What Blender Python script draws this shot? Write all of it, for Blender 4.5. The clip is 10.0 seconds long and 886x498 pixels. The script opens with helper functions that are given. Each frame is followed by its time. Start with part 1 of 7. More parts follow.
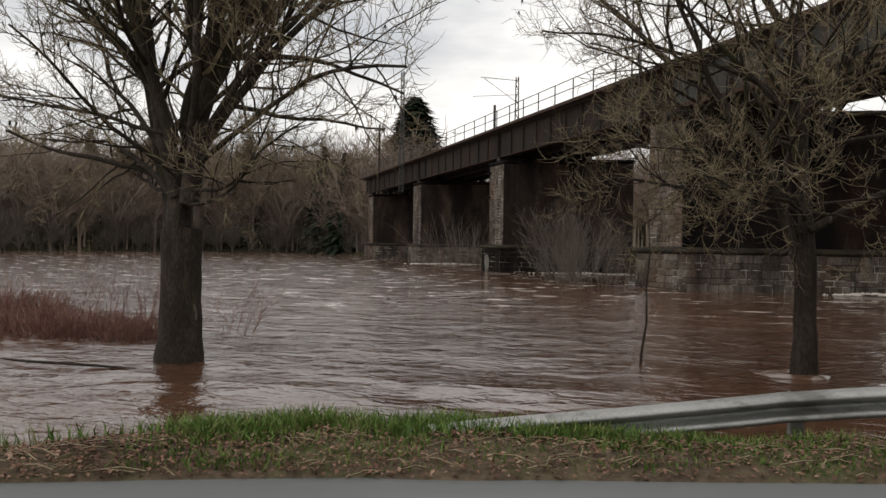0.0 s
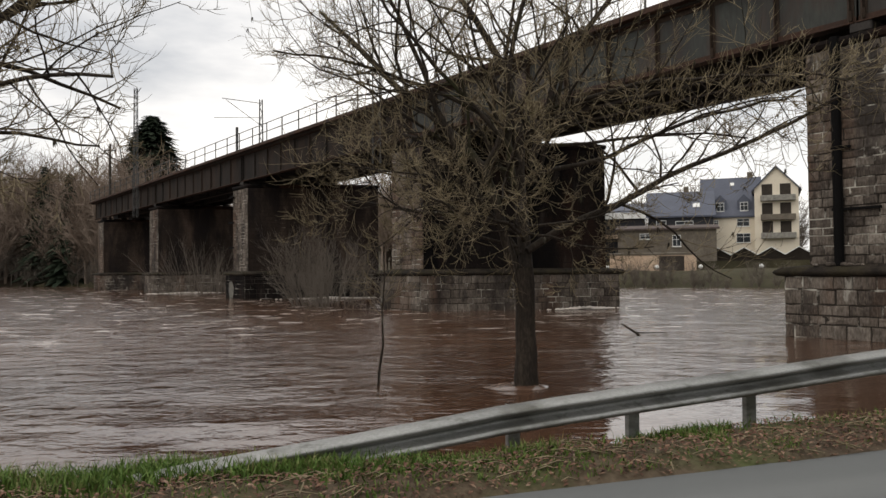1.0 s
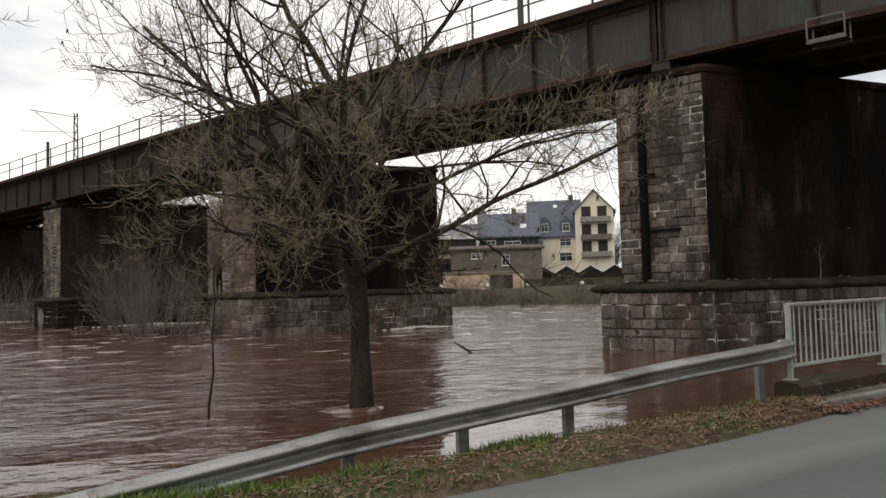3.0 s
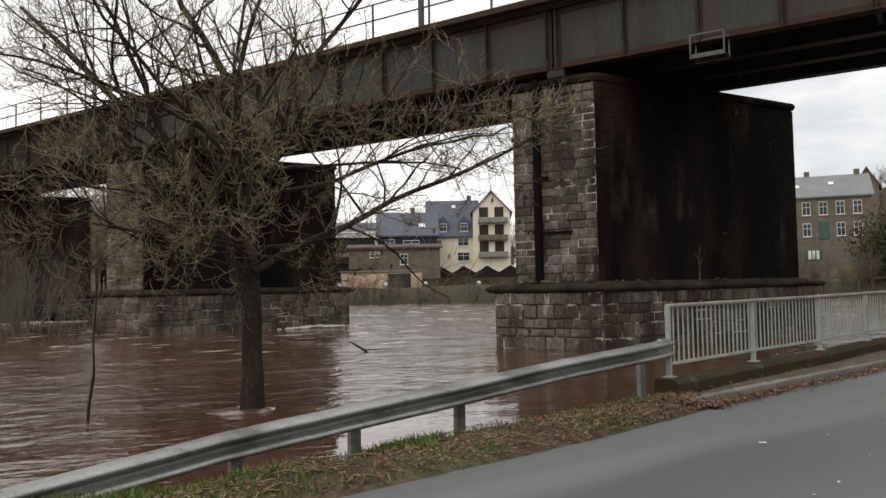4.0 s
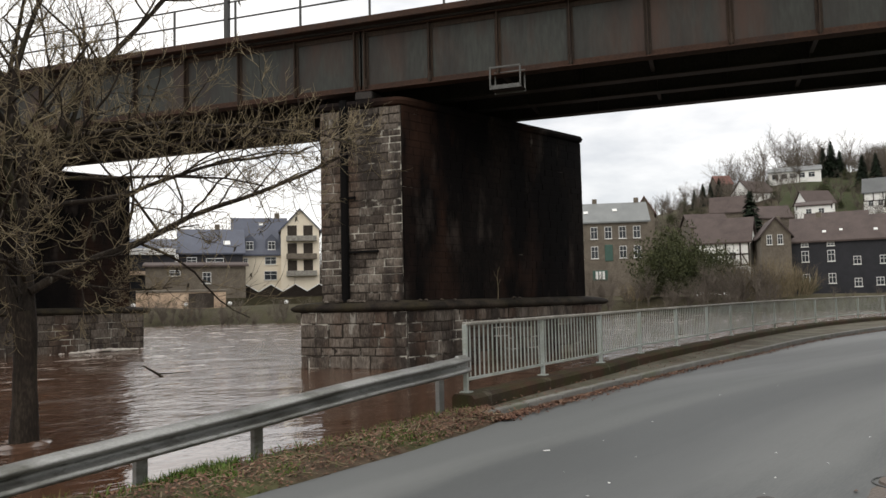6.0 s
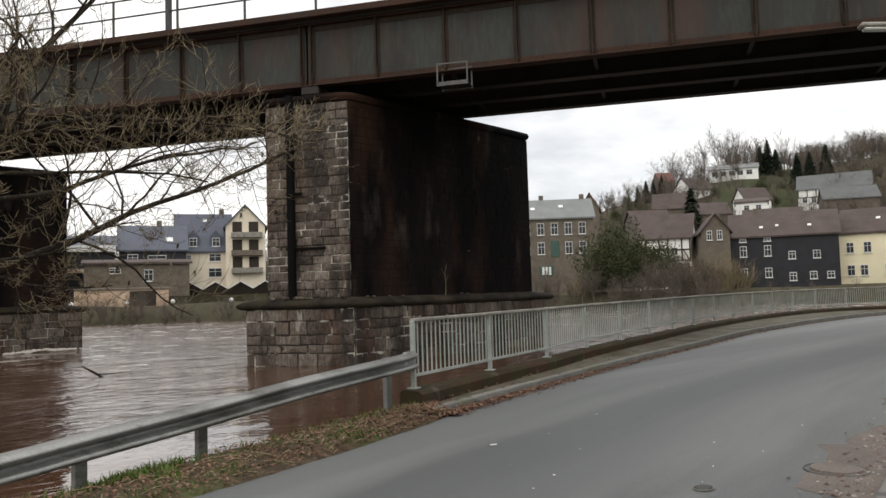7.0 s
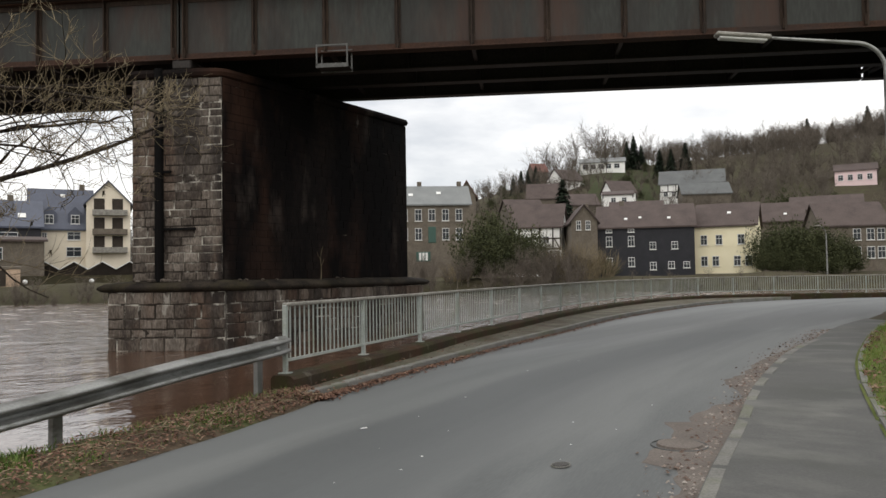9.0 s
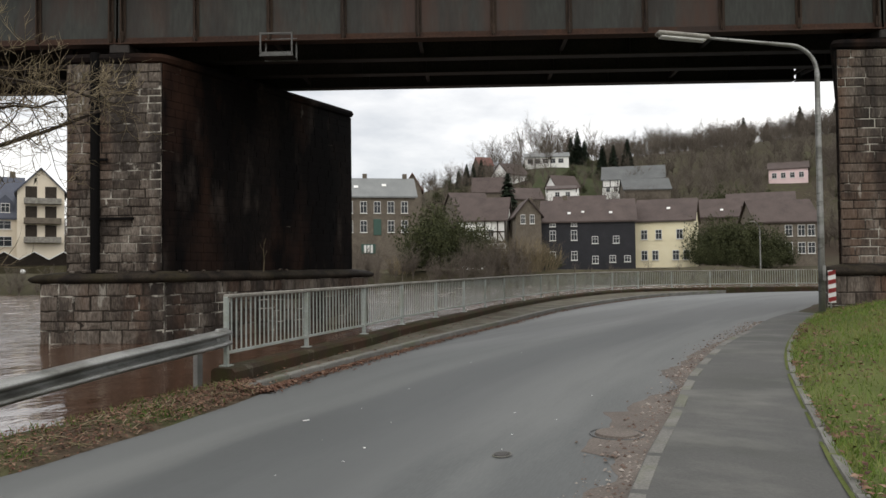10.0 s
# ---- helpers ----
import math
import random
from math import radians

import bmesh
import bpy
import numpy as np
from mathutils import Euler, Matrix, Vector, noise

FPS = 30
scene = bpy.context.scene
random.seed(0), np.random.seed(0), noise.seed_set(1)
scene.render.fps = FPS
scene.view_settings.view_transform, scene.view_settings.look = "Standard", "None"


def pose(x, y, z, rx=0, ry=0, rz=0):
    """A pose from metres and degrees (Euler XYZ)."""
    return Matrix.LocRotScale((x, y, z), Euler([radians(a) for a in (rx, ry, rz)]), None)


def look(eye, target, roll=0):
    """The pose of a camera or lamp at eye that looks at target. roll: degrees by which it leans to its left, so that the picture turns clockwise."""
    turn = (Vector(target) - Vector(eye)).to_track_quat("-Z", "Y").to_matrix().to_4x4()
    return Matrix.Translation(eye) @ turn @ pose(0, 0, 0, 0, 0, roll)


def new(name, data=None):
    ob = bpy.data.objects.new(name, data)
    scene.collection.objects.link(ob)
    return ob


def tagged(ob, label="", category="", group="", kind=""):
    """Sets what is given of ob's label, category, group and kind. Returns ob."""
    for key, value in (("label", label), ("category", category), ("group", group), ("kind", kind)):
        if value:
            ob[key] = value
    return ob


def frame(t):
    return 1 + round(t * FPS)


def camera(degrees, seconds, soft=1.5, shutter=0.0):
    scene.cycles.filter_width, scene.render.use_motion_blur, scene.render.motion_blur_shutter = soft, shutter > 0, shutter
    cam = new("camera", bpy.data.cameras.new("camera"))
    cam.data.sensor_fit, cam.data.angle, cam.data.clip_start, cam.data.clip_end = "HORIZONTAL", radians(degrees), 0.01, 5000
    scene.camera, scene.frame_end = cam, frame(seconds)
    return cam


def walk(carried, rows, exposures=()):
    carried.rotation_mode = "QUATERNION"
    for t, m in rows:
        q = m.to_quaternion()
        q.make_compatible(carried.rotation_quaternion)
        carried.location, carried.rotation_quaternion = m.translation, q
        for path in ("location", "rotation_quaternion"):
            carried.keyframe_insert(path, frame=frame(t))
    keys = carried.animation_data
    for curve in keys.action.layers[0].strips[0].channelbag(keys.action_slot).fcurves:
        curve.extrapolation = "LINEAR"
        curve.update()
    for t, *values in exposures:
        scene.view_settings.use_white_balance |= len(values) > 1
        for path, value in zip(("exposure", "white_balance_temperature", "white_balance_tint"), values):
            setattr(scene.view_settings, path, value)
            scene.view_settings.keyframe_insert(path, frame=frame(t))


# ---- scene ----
cam = camera(60.5, 10.0)
PATH = [
    (0, (0.711, -1.437, 1.468), (0.128, 0.476, 1.456), 0.9),
    (0.5, (0.781, -1.222, 1.453), (0.573, 0.767, 1.479), 0.2),
    (1, (0.904, -1.185, 1.46), (0.962, 0.813, 1.516), -0.5),
    (1.5, (0.97, -1.198, 1.467), (1.164, 0.79, 1.565), -1.1),
    (2, (0.958, -1.238, 1.484), (1.186, 0.744, 1.627), -1.3),
    (2.5, (0.933, -1.303, 1.486), (1.23, 0.67, 1.617), -1.6),
    (3, (0.907, -1.327, 1.493), (1.392, 0.611, 1.595), -1.5),
    (4.5, (0.95, -1.399, 1.513), (1.799, 0.409, 1.617), -1.1),
    (5, (0.956, -1.433, 1.518), (1.941, 0.305, 1.633), -1.2),
    (5.5, (0.985, -1.437, 1.517), (2.071, 0.238, 1.64), -1.0),
    (6, (0.985, -1.451, 1.506), (2.158, 0.164, 1.639), -1.3),
    (7.5, (0.975, -1.489, 1.508), (2.306, 0.0, 1.618), -1.5),
    (8, (0.971, -1.514, 1.506), (2.364, -0.084, 1.613), -1.1),
    (8.5, (0.96, -1.539, 1.507), (2.415, -0.17, 1.602), -0.9),
    (9, (0.947, -1.552, 1.516), (2.457, -0.244, 1.588), -0.9),
    (9.5, (0.952, -1.562, 1.517), (2.508, -0.307, 1.578), -0.6),
    (10, (0.942, -1.571, 1.509), (2.543, -0.374, 1.56), -0.6),
]
walk(cam, [(t, look(eye, target, lean)) for t, eye, target, lean in PATH],
     [(0, 0.28, 7050, 11.5), (1.5, 0.36, 7050, 11.5), (2.5, 0.38, 7000, 11.5), (4.5, 0.5, 7000, 11.5), (7.5, 0.58, 6950, 11), (10, 0.5, 6900, 11)])

# ---- light: an overcast winter sky ----
world = bpy.data.worlds.new("overcast_sky")
scene.world = world
world.use_nodes = True
wn, wl = world.node_tree.nodes, world.node_tree.links
wn.clear()
w_out = wn.new("ShaderNodeOutputWorld")
w_bg = wn.new("ShaderNodeBackground")
w_sky = wn.new("ShaderNodeTexSky")
w_sky.sky_type = "NISHITA"
w_sky.sun_disc = False
w_sky.sun_elevation, w_sky.sun_rotation = radians(42), radians(235)
w_co = wn.new("ShaderNodeTexCoord")
w_map = wn.new("ShaderNodeMapping")
w_map.inputs["Scale"].default_value = (1.0, 1.0, 3.2)
w_noise = wn.new("ShaderNodeTexNoise")
w_noise.inputs["Scale"].default_value = 2.1
w_noise.inputs["Detail"].default_value = 7
w_noise.inputs["Roughness"].default_value = 0.55
w_ramp = wn.new("ShaderNodeValToRGB")
w_ramp.color_ramp.elements[0].position, w_ramp.color_ramp.elements[0].color = 0.36, (5.1, 5.45, 5.95, 1)
w_ramp.color_ramp.elements[1].position, w_ramp.color_ramp.elements[1].color = 0.6, (10.0, 10.15, 10.3, 1)
# an overcast sky grows brighter from the horizon to the zenith
w_split = wn.new("ShaderNodeSeparateXYZ")
w_lift = wn.new("ShaderNodeMapRange")
w_lift.inputs["From Min"].default_value, w_lift.inputs["From Max"].default_value = 0.22, 0.9
w_lift.inputs["To Min"].default_value, w_lift.inputs["To Max"].default_value = 1.0, 1.5
w_grow = wn.new("ShaderNodeMixRGB")
w_grow.blend_type = "MULTIPLY"
w_grow.inputs["Fac"].default_value = 1.0
wl.new(w_co.outputs["Generated"], w_split.inputs["Vector"])
wl.new(w_split.outputs["Z"], w_lift.inputs["Value"])
wl.new(w_ramp.outputs["Color"], w_grow.inputs["Color1"])
wl.new(w_lift.outputs["Result"], w_grow.inputs["Color2"])
w_mix = wn.new("ShaderNodeMixRGB")
w_mix.inputs["Fac"].default_value = 0.9
wl.new(w_co.outputs["Generated"], w_map.inputs["Vector"])
wl.new(w_map.outputs["Vector"], w_noise.inputs["Vector"])
wl.new(w_noise.outputs["Fac"], w_ramp.inputs["Fac"])
wl.new(w_sky.outputs["Color"], w_mix.inputs["Color1"])
wl.new(w_grow.outputs["Color"], w_mix.inputs["Color2"])
wl.new(w_mix.outputs["Color"], w_bg.inputs["Color"])
w_bg.inputs["Strength"].default_value = 0.1
wl.new(w_bg.outputs["Background"], w_out.inputs["Surface"])

sun_data = bpy.data.lights.new("sun", "SUN")
sun_data.energy, sun_data.angle, sun_data.color = 0.45, radians(60), (1.0, 0.96, 0.9)
sun = new("sun", sun_data)
sun.matrix_world = look((0, 0, 60), (32, 22, 18))

# ---- helpers for meshes ----
UP = Vector((0, 0, 1))


def link_mesh(name, bm, material, smooth=False):
    me = bpy.data.meshes.new(name)
    bm.to_mesh(me)
    bm.free()
    if material:
        me.materials.append(material)
    if smooth:
        me.polygons.foreach_set("use_smooth", [True] * len(me.polygons))
    return new(name, me)


def raw_mesh(name, verts, faces, material, smooth=False):
    me = bpy.data.meshes.new(name)
    me.from_pydata(verts, [], faces)
    if material:
        me.materials.append(material)
    if smooth:
        me.polygons.foreach_set("use_smooth", [True] * len(me.polygons))
    me.update()
    return new(name, me)


def under(ob, parent, label=""):
    ob.parent = parent
    if label:
        tagged(ob, label)
    return ob


def part(name, bm, material, parent, label="", smooth=False):
    return under(link_mesh(name, bm, material, smooth), parent, label)


def thing(name, label, category, at=(0, 0, 0), group="", kind=""):
    ob = new(name)
    ob.empty_display_size = 0.2
    ob.location = at
    return tagged(ob, label, category, group, kind)


def add_box(bm, size, m=None, centre=(0, 0, 0), bevel=0.0):
    """A box of that size round centre, set by the matrix m, with chamfered edges."""
    made = bmesh.ops.create_cube(bm, size=1.0)["verts"]
    for v in made:
        v.co = Vector((v.co.x * size[0] + centre[0], v.co.y * size[1] + centre[1], v.co.z * size[2] + centre[2]))
    if bevel:
        edges = list({e for v in made for e in v.link_edges})
        made = [v for v in bmesh.ops.bevel(bm, geom=edges, offset=bevel, segments=1, affect="EDGES")["verts"]]
    if m is not None:
        bmesh.ops.transform(bm, matrix=m, verts=list(set(made)))
    return bm


def box(size, m=None, centre=(0, 0, 0), bevel=0.0):
    return add_box(bmesh.new(), size, m, centre, bevel)


def prism(outline, z0, z1):
    """An upright prism on an outline of (x, y) points."""
    bm = bmesh.new()
    low = [bm.verts.new((x, y, z0)) for x, y in outline]
    top = [bm.verts.new((x, y, z1)) for x, y in outline]
    n = len(low)
    bm.faces.new(list(reversed(low)))
    bm.faces.new(top)
    for i in range(n):
        bm.faces.new((low[i], low[(i + 1) % n], top[(i + 1) % n], top[i]))
    bmesh.ops.recalc_face_normals(bm, faces=bm.faces)
    return bm


def add_tube(bm, path, radius, sides=8, caps=True):
    """A tube along a path of points; radius may be a list."""
    pts = [Vector(p) for p in path]
    radii = radius if isinstance(radius, (list, tuple)) else [radius] * len(pts)
    rings = []
    ref = None
    for i, p in enumerate(pts):
        d = (pts[min(i + 1, len(pts) - 1)] - pts[max(i - 1, 0)]).normalized()
        if ref is None:
            ref = d.orthogonal().normalized()
        ref = (ref - d * ref.dot(d)).normalized()
        other = d.cross(ref)
        rings.append([bm.verts.new(p + radii[i] * (ref * math.cos(a) + other * math.sin(a)))
                      for a in (2 * math.pi * k / sides for k in range(sides))])
    for a, b in zip(rings, rings[1:]):
        for k in range(sides):
            bm.faces.new((a[k], a[(k + 1) % sides], b[(k + 1) % sides], b[k]))
    if caps:
        bm.faces.new(list(reversed(rings[0])))
        bm.faces.new(rings[-1])
    return bm


def sweep(profile, path, closed=True):
    """A profile of (side, up) points carried along a level path; side is to the left of the way."""
    bm = bmesh.new()
    pts = [Vector(p) for p in path]
    rings = []
    for i, p in enumerate(pts):
        d = (pts[min(i + 1, len(pts) - 1)] - pts[max(i - 1, 0)])
        d.z = 0
        d.normalize()
        side = Vector((-d.y, d.x, 0))
        rings.append([bm.verts.new(p + side * s + UP * u) for s, u in profile])
    n = len(profile)
    for a, b in zip(rings, rings[1:]):
        for k in range(n if closed else n - 1):
            bm.faces.new((a[k], a[(k + 1) % n], b[(k + 1) % n], b[k]))
    if closed:
        bm.faces.new(rings[0])
        bm.faces.new(list(reversed(rings[-1])))
    bmesh.ops.recalc_face_normals(bm, faces=bm.faces)
    return bm


def smooth_path(points, step=0.5):
    """A Catmull-Rom line through the points, cut in steps."""
    pts = [Vector((*p, 0)[:3]) for p in points]
    pts = [pts[0] * 2 - pts[1]] + pts + [pts[-1] * 2 - pts[-2]]
    made = []
    for i in range(1, len(pts) - 2):
        a, b, c, d = pts[i - 1:i + 3]
        n = max(1, round((c - b).length / step))
        for k in range(n):
            t = k / n
            made.append(0.5 * (2 * b + (c - a) * t + (2 * a - 5 * b + 4 * c - d) * t * t + (3 * b - a - 3 * c + d) * t ** 3))
    made.append(pts[-2])
    return made


# ---- materials ----
def material(name, colours, scale=2.0, fine=30.0, rough=0.8, bump=0.3, metal=0.0, spread=0.1, stretch=(1, 1, 1),
             stains=None, stain_scale=0.5, stain_at=(0.5, 0.65), piece=0.0, island=0.0, spec=0.5, bump_distance=0.02, turn=0.0, lane=None):
    """A grained surface: colours mixed by a broad and a fine noise, stains over it, roughness and relief with them."""
    m = bpy.data.materials.new(name)
    m.use_nodes = True
    n, l = m.node_tree.nodes, m.node_tree.links
    b = n["Principled BSDF"]
    b.inputs["Metallic"].default_value = metal
    b.inputs["Specular IOR Level"].default_value = spec
    geo = n.new("ShaderNodeNewGeometry")
    mp = n.new("ShaderNodeMapping")
    mp.inputs["Scale"].default_value = stretch
    if turn:
        mp.vector_type = "TEXTURE"
        mp.inputs["Rotation"].default_value = (0, 0, radians(turn))
        mp.inputs["Scale"].default_value = [1 / v for v in stretch]
    if lane:
        laid = n.new("ShaderNodeUVMap")
        l.new(laid.outputs["UV"], mp.inputs["Vector"])
    else:
        l.new(geo.outputs["Position"], mp.inputs["Vector"])

    def grain(size, detail=5.0):
        t = n.new("ShaderNodeTexNoise")
        t.inputs["Scale"].default_value = size
        t.inputs["Detail"].default_value = detail
        l.new(mp.outputs["Vector"], t.inputs["Vector"])
        return t.outputs["Fac"]

    broad, small = grain(scale), grain(fine)
    mix = n.new("ShaderNodeMath")
    mix.operation = "MULTIPLY_ADD"
    l.new(small, mix.inputs[0])
    mix.inputs[1].default_value = 0.5
    half = n.new("ShaderNodeMath")
    half.operation = "MULTIPLY"
    half.inputs[1].default_value = 0.5
    l.new(broad, half.inputs[0])
    l.new(half.outputs[0], mix.inputs[2])
    fac = mix.outputs[0]
    if piece or island:
        info = n.new("ShaderNodeObjectInfo")
        add = n.new("ShaderNodeMath")
        add.operation = "MULTIPLY_ADD"
        l.new(info.outputs["Random"] if piece else geo.outputs["Random Per Island"], add.inputs[0])
        add.inputs[1].default_value = piece or island
        sub = n.new("ShaderNodeMath")
        sub.operation = "SUBTRACT"
        sub.inputs[1].default_value = (piece or island) / 2
        l.new(fac, sub.inputs[0])
        l.new(sub.outputs[0], add.inputs[2])
        fac = add.outputs[0]
    ramp = n.new("ShaderNodeValToRGB")
    e = ramp.color_ramp.elements
    lo, hi = 0.5 - spread * 1.6, 0.5 + spread * 1.6
    for k, c in enumerate(colours):
        at = lo + (hi - lo) * k / max(1, len(colours) - 1)
        el = e[k] if k < 2 else e.new(at)
        el.color = (*c, 1)
    for k in range(len(colours)):
        e[k].position = lo + (hi - lo) * k / max(1, len(colours) - 1)
    for k, c in enumerate(colours):
        e[k].color = (*c, 1)
    l.new(fac, ramp.inputs["Fac"])
    colour = ramp.outputs["Color"]
    for k, (tint, strength, *own) in enumerate(stains or ()):
        t = n.new("ShaderNodeTexNoise")
        t.inputs["Scale"].default_value = own[0] if own else stain_scale * (1 + 0.7 * k)
        t.inputs["Detail"].default_value = 6
        t.inputs["Roughness"].default_value = 0.6
        off = n.new("ShaderNodeVectorMath")
        off.inputs[1].default_value = (7.3 * k, 3.1 * k, 1.7 * k)
        l.new(mp.outputs["Vector"], off.inputs[0])
        l.new(off.outputs[0], t.inputs["Vector"])
        cut = n.new("ShaderNodeMapRange")
        cut.inputs["From Min"].default_value, cut.inputs["From Max"].default_value = own[1:] if own else stain_at
        cut.inputs["To Max"].default_value = strength
        l.new(t.outputs["Fac"], cut.inputs["Value"])
        over = n.new("ShaderNodeMixRGB")
        over.inputs["Color2"].default_value = (*tint, 1)
        l.new(cut.outputs["Result"], over.inputs["Fac"])
        l.new(colour, over.inputs["Color1"])
        colour = over.outputs["Color"]
    if lane:
        # worn bands along the road: (place across, half width, colour, strength)
        split = n.new("ShaderNodeSeparateXYZ")
        l.new(laid.outputs["UV"], split.inputs["Vector"])
        wob = n.new("ShaderNodeTexNoise")
        wob.inputs["Scale"].default_value = 0.7
        wob.inputs["Detail"].default_value = 4
        l.new(mp.outputs["Vector"], wob.inputs["Vector"])
        sway = n.new("ShaderNodeMath")
        sway.operation = "MULTIPLY_ADD"
        l.new(wob.outputs["Fac"], sway.inputs[0])
        sway.inputs[1].default_value = 1.1
        l.new(split.outputs["Y"], sway.inputs[2])
        for at, half, tint, strength in lane:
            off = n.new("ShaderNodeMath")
            off.operation = "SUBTRACT"
            l.new(sway.outputs[0], off.inputs[0])
            off.inputs[1].default_value = at + 0.55
            size = n.new("ShaderNodeMath")
            size.operation = "ABSOLUTE"
            l.new(off.outputs[0], size.inputs[0])
            cut = n.new("ShaderNodeMapRange")
            cut.interpolation_type = "SMOOTHSTEP"
            cut.inputs["From Min"].default_value, cut.inputs["From Max"].default_value = half * 1.5, half * 0.5
            cut.inputs["To Max"].default_value = strength
            l.new(size.outputs[0], cut.inputs["Value"])
            over = n.new("ShaderNodeMixRGB")
            over.inputs["Color2"].default_value = (*tint, 1)
            l.new(cut.outputs["Result"], over.inputs["Fac"])
            l.new(colour, over.inputs["Color1"])
            colour = over.outputs["Color"]
    l.new(colour, b.inputs["Base Color"])
    rr = n.new("ShaderNodeMapRange")
    rr.inputs["To Min"].default_value, rr.inputs["To Max"].default_value = max(0.02, rough - 0.12), min(1.0, rough + 0.12)
    l.new(broad, rr.inputs["Value"])
    l.new(rr.outputs["Result"], b.inputs["Roughness"])
    if bump:
        bp = n.new("ShaderNodeBump")
        bp.inputs["Strength"].default_value = bump
        bp.inputs["Distance"].default_value = bump_distance
        l.new(mix.outputs[0], bp.inputs["Height"])
        l.new(bp.outputs["Normal"], b.inputs["Normal"])
    return m


M_ASPHALT = material("asphalt", [(0.0558, 0.0605, 0.0595), (0.0744, 0.08, 0.0791), (0.0986, 0.106, 0.1042)], 0.7, 60, 0.62, 0.35, spread=0.12,
                     stains=[((0.062, 0.067, 0.068), 0.8), ((0.14, 0.146, 0.142), 0.5)], stain_scale=0.42, stain_at=(0.47, 0.6), bump_distance=0.006, stretch=(0.13, 1.0, 1),
                     lane=[(2.5, 0.8, (0.055, 0.06, 0.061), 0.65), (4.4, 0.5, (0.078, 0.084, 0.084), 0.5), (3.7, 0.3, (0.14, 0.147, 0.142), 0.25)])
M_PATCH = material("new_asphalt", [(0.05, 0.052, 0.052), (0.075, 0.077, 0.076)], 0.7, 80, 0.7, 0.3, bump_distance=0.006)
M_WALKWAY = material("pavement_asphalt", [(0.04, 0.04, 0.0376), (0.0576, 0.0576, 0.0544), (0.08, 0.0784, 0.072)], 0.6, 70, 0.75, 0.35, spread=0.1,
                     stains=[((0.035, 0.038, 0.03), 0.7), ((0.14, 0.138, 0.124), 0.55)], stain_scale=0.75, stain_at=(0.5, 0.68), bump_distance=0.006, stretch=(1.1, 0.6, 1))
M_KERB = material("kerb_concrete", [(0.085, 0.083, 0.074), (0.13, 0.127, 0.116), (0.18, 0.176, 0.16)], 2.5, 50, 0.9, 0.4, spread=0.1, piece=0.09,
                  stains=[((0.09, 0.1, 0.05), 0.6)], stain_scale=1.2, bump_distance=0.006)
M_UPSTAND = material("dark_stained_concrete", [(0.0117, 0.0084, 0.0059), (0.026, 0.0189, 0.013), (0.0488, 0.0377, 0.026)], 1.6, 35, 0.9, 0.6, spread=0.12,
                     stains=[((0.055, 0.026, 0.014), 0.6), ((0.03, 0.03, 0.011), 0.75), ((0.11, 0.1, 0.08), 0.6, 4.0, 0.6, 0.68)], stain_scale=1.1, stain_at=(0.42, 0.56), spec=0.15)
M_STRIP = material("dirty_concrete_strip", [(0.055, 0.048, 0.037), (0.1, 0.09, 0.07), (0.17, 0.155, 0.125)], 1.3, 35, 0.9, 0.5, spread=0.12,
                   stains=[((0.05, 0.03, 0.02), 0.7), ((0.045, 0.05, 0.025), 0.6)], stain_scale=1.0, stain_at=(0.45, 0.62), spec=0.2)
M_SOIL = material("wet_soil", [(0.04, 0.028, 0.018), (0.075, 0.055, 0.036), (0.11, 0.085, 0.055)], 1.8, 25, 0.9, 0.7, spread=0.12,
                  stains=[((0.055, 0.075, 0.022), 0.7)], stain_scale=1.0, spec=0.2)
M_LAWN = material("lawn_soil", [(0.05, 0.06, 0.02), (0.085, 0.105, 0.032), (0.13, 0.13, 0.055)], 1.2, 30, 0.95, 0.7, spread=0.12, spec=0.1)
M_GRASS = material("grass_blades", [(0.0382, 0.0765, 0.0102), (0.0638, 0.119, 0.0204), (0.102, 0.1445, 0.0357), (0.1615, 0.136, 0.0638)], 1.1, 12, 0.6, 0.0, spread=0.12, island=0.25, spec=0.2)
M_LAWNGRASS = material("lawn_blades", [(0.06, 0.115, 0.014), (0.1, 0.165, 0.024), (0.15, 0.185, 0.045), (0.22, 0.175, 0.085)], 0.8, 9, 0.6, 0.0, spread=0.1, island=0.2, spec=0.2)
M_LEAF = material("dead_leaves", [(0.0336, 0.016, 0.0104), (0.084, 0.0384, 0.0248), (0.144, 0.076, 0.048), (0.24, 0.16, 0.112)], 2, 20, 0.75, 0.2, spread=0.13, island=0.3, spec=0.25)
STONE_TONES = [(0.034, 0.0265, 0.0215), (0.079, 0.064, 0.052), (0.134, 0.112, 0.093), (0.21, 0.183, 0.155)]
STONE_STAINS = [((0.09, 0.045, 0.026), 0.6, 0.55, 0.49, 0.62), ((0.012, 0.0095, 0.0085), 0.85, 0.75, 0.5, 0.64), ((0.012, 0.0095, 0.0085), 0.7, 3.5, 0.52, 0.66), ((0.34, 0.32, 0.28), 0.6, 2.6, 0.66, 0.7)]
M_STONE = material("grey_stone", STONE_TONES, 1.8, 26, 0.88, 0.9, spread=0.11, piece=0.2, stains=STONE_STAINS, stretch=(1, 1, 0.3), spec=0.25)
M_STONE_ROWS = material("grey_stone_rows", STONE_TONES, 1.8, 26, 0.88, 0.9, spread=0.11, island=0.2, stains=STONE_STAINS, stretch=(1, 1, 0.3), spec=0.25)
# sooty stone, its colour darkened further for the shade under the bridge
SOOT_SHADE_TONES = [(0.0039, 0.0034, 0.0034), (0.0084, 0.0065, 0.0059), (0.0208, 0.0149, 0.0123)]
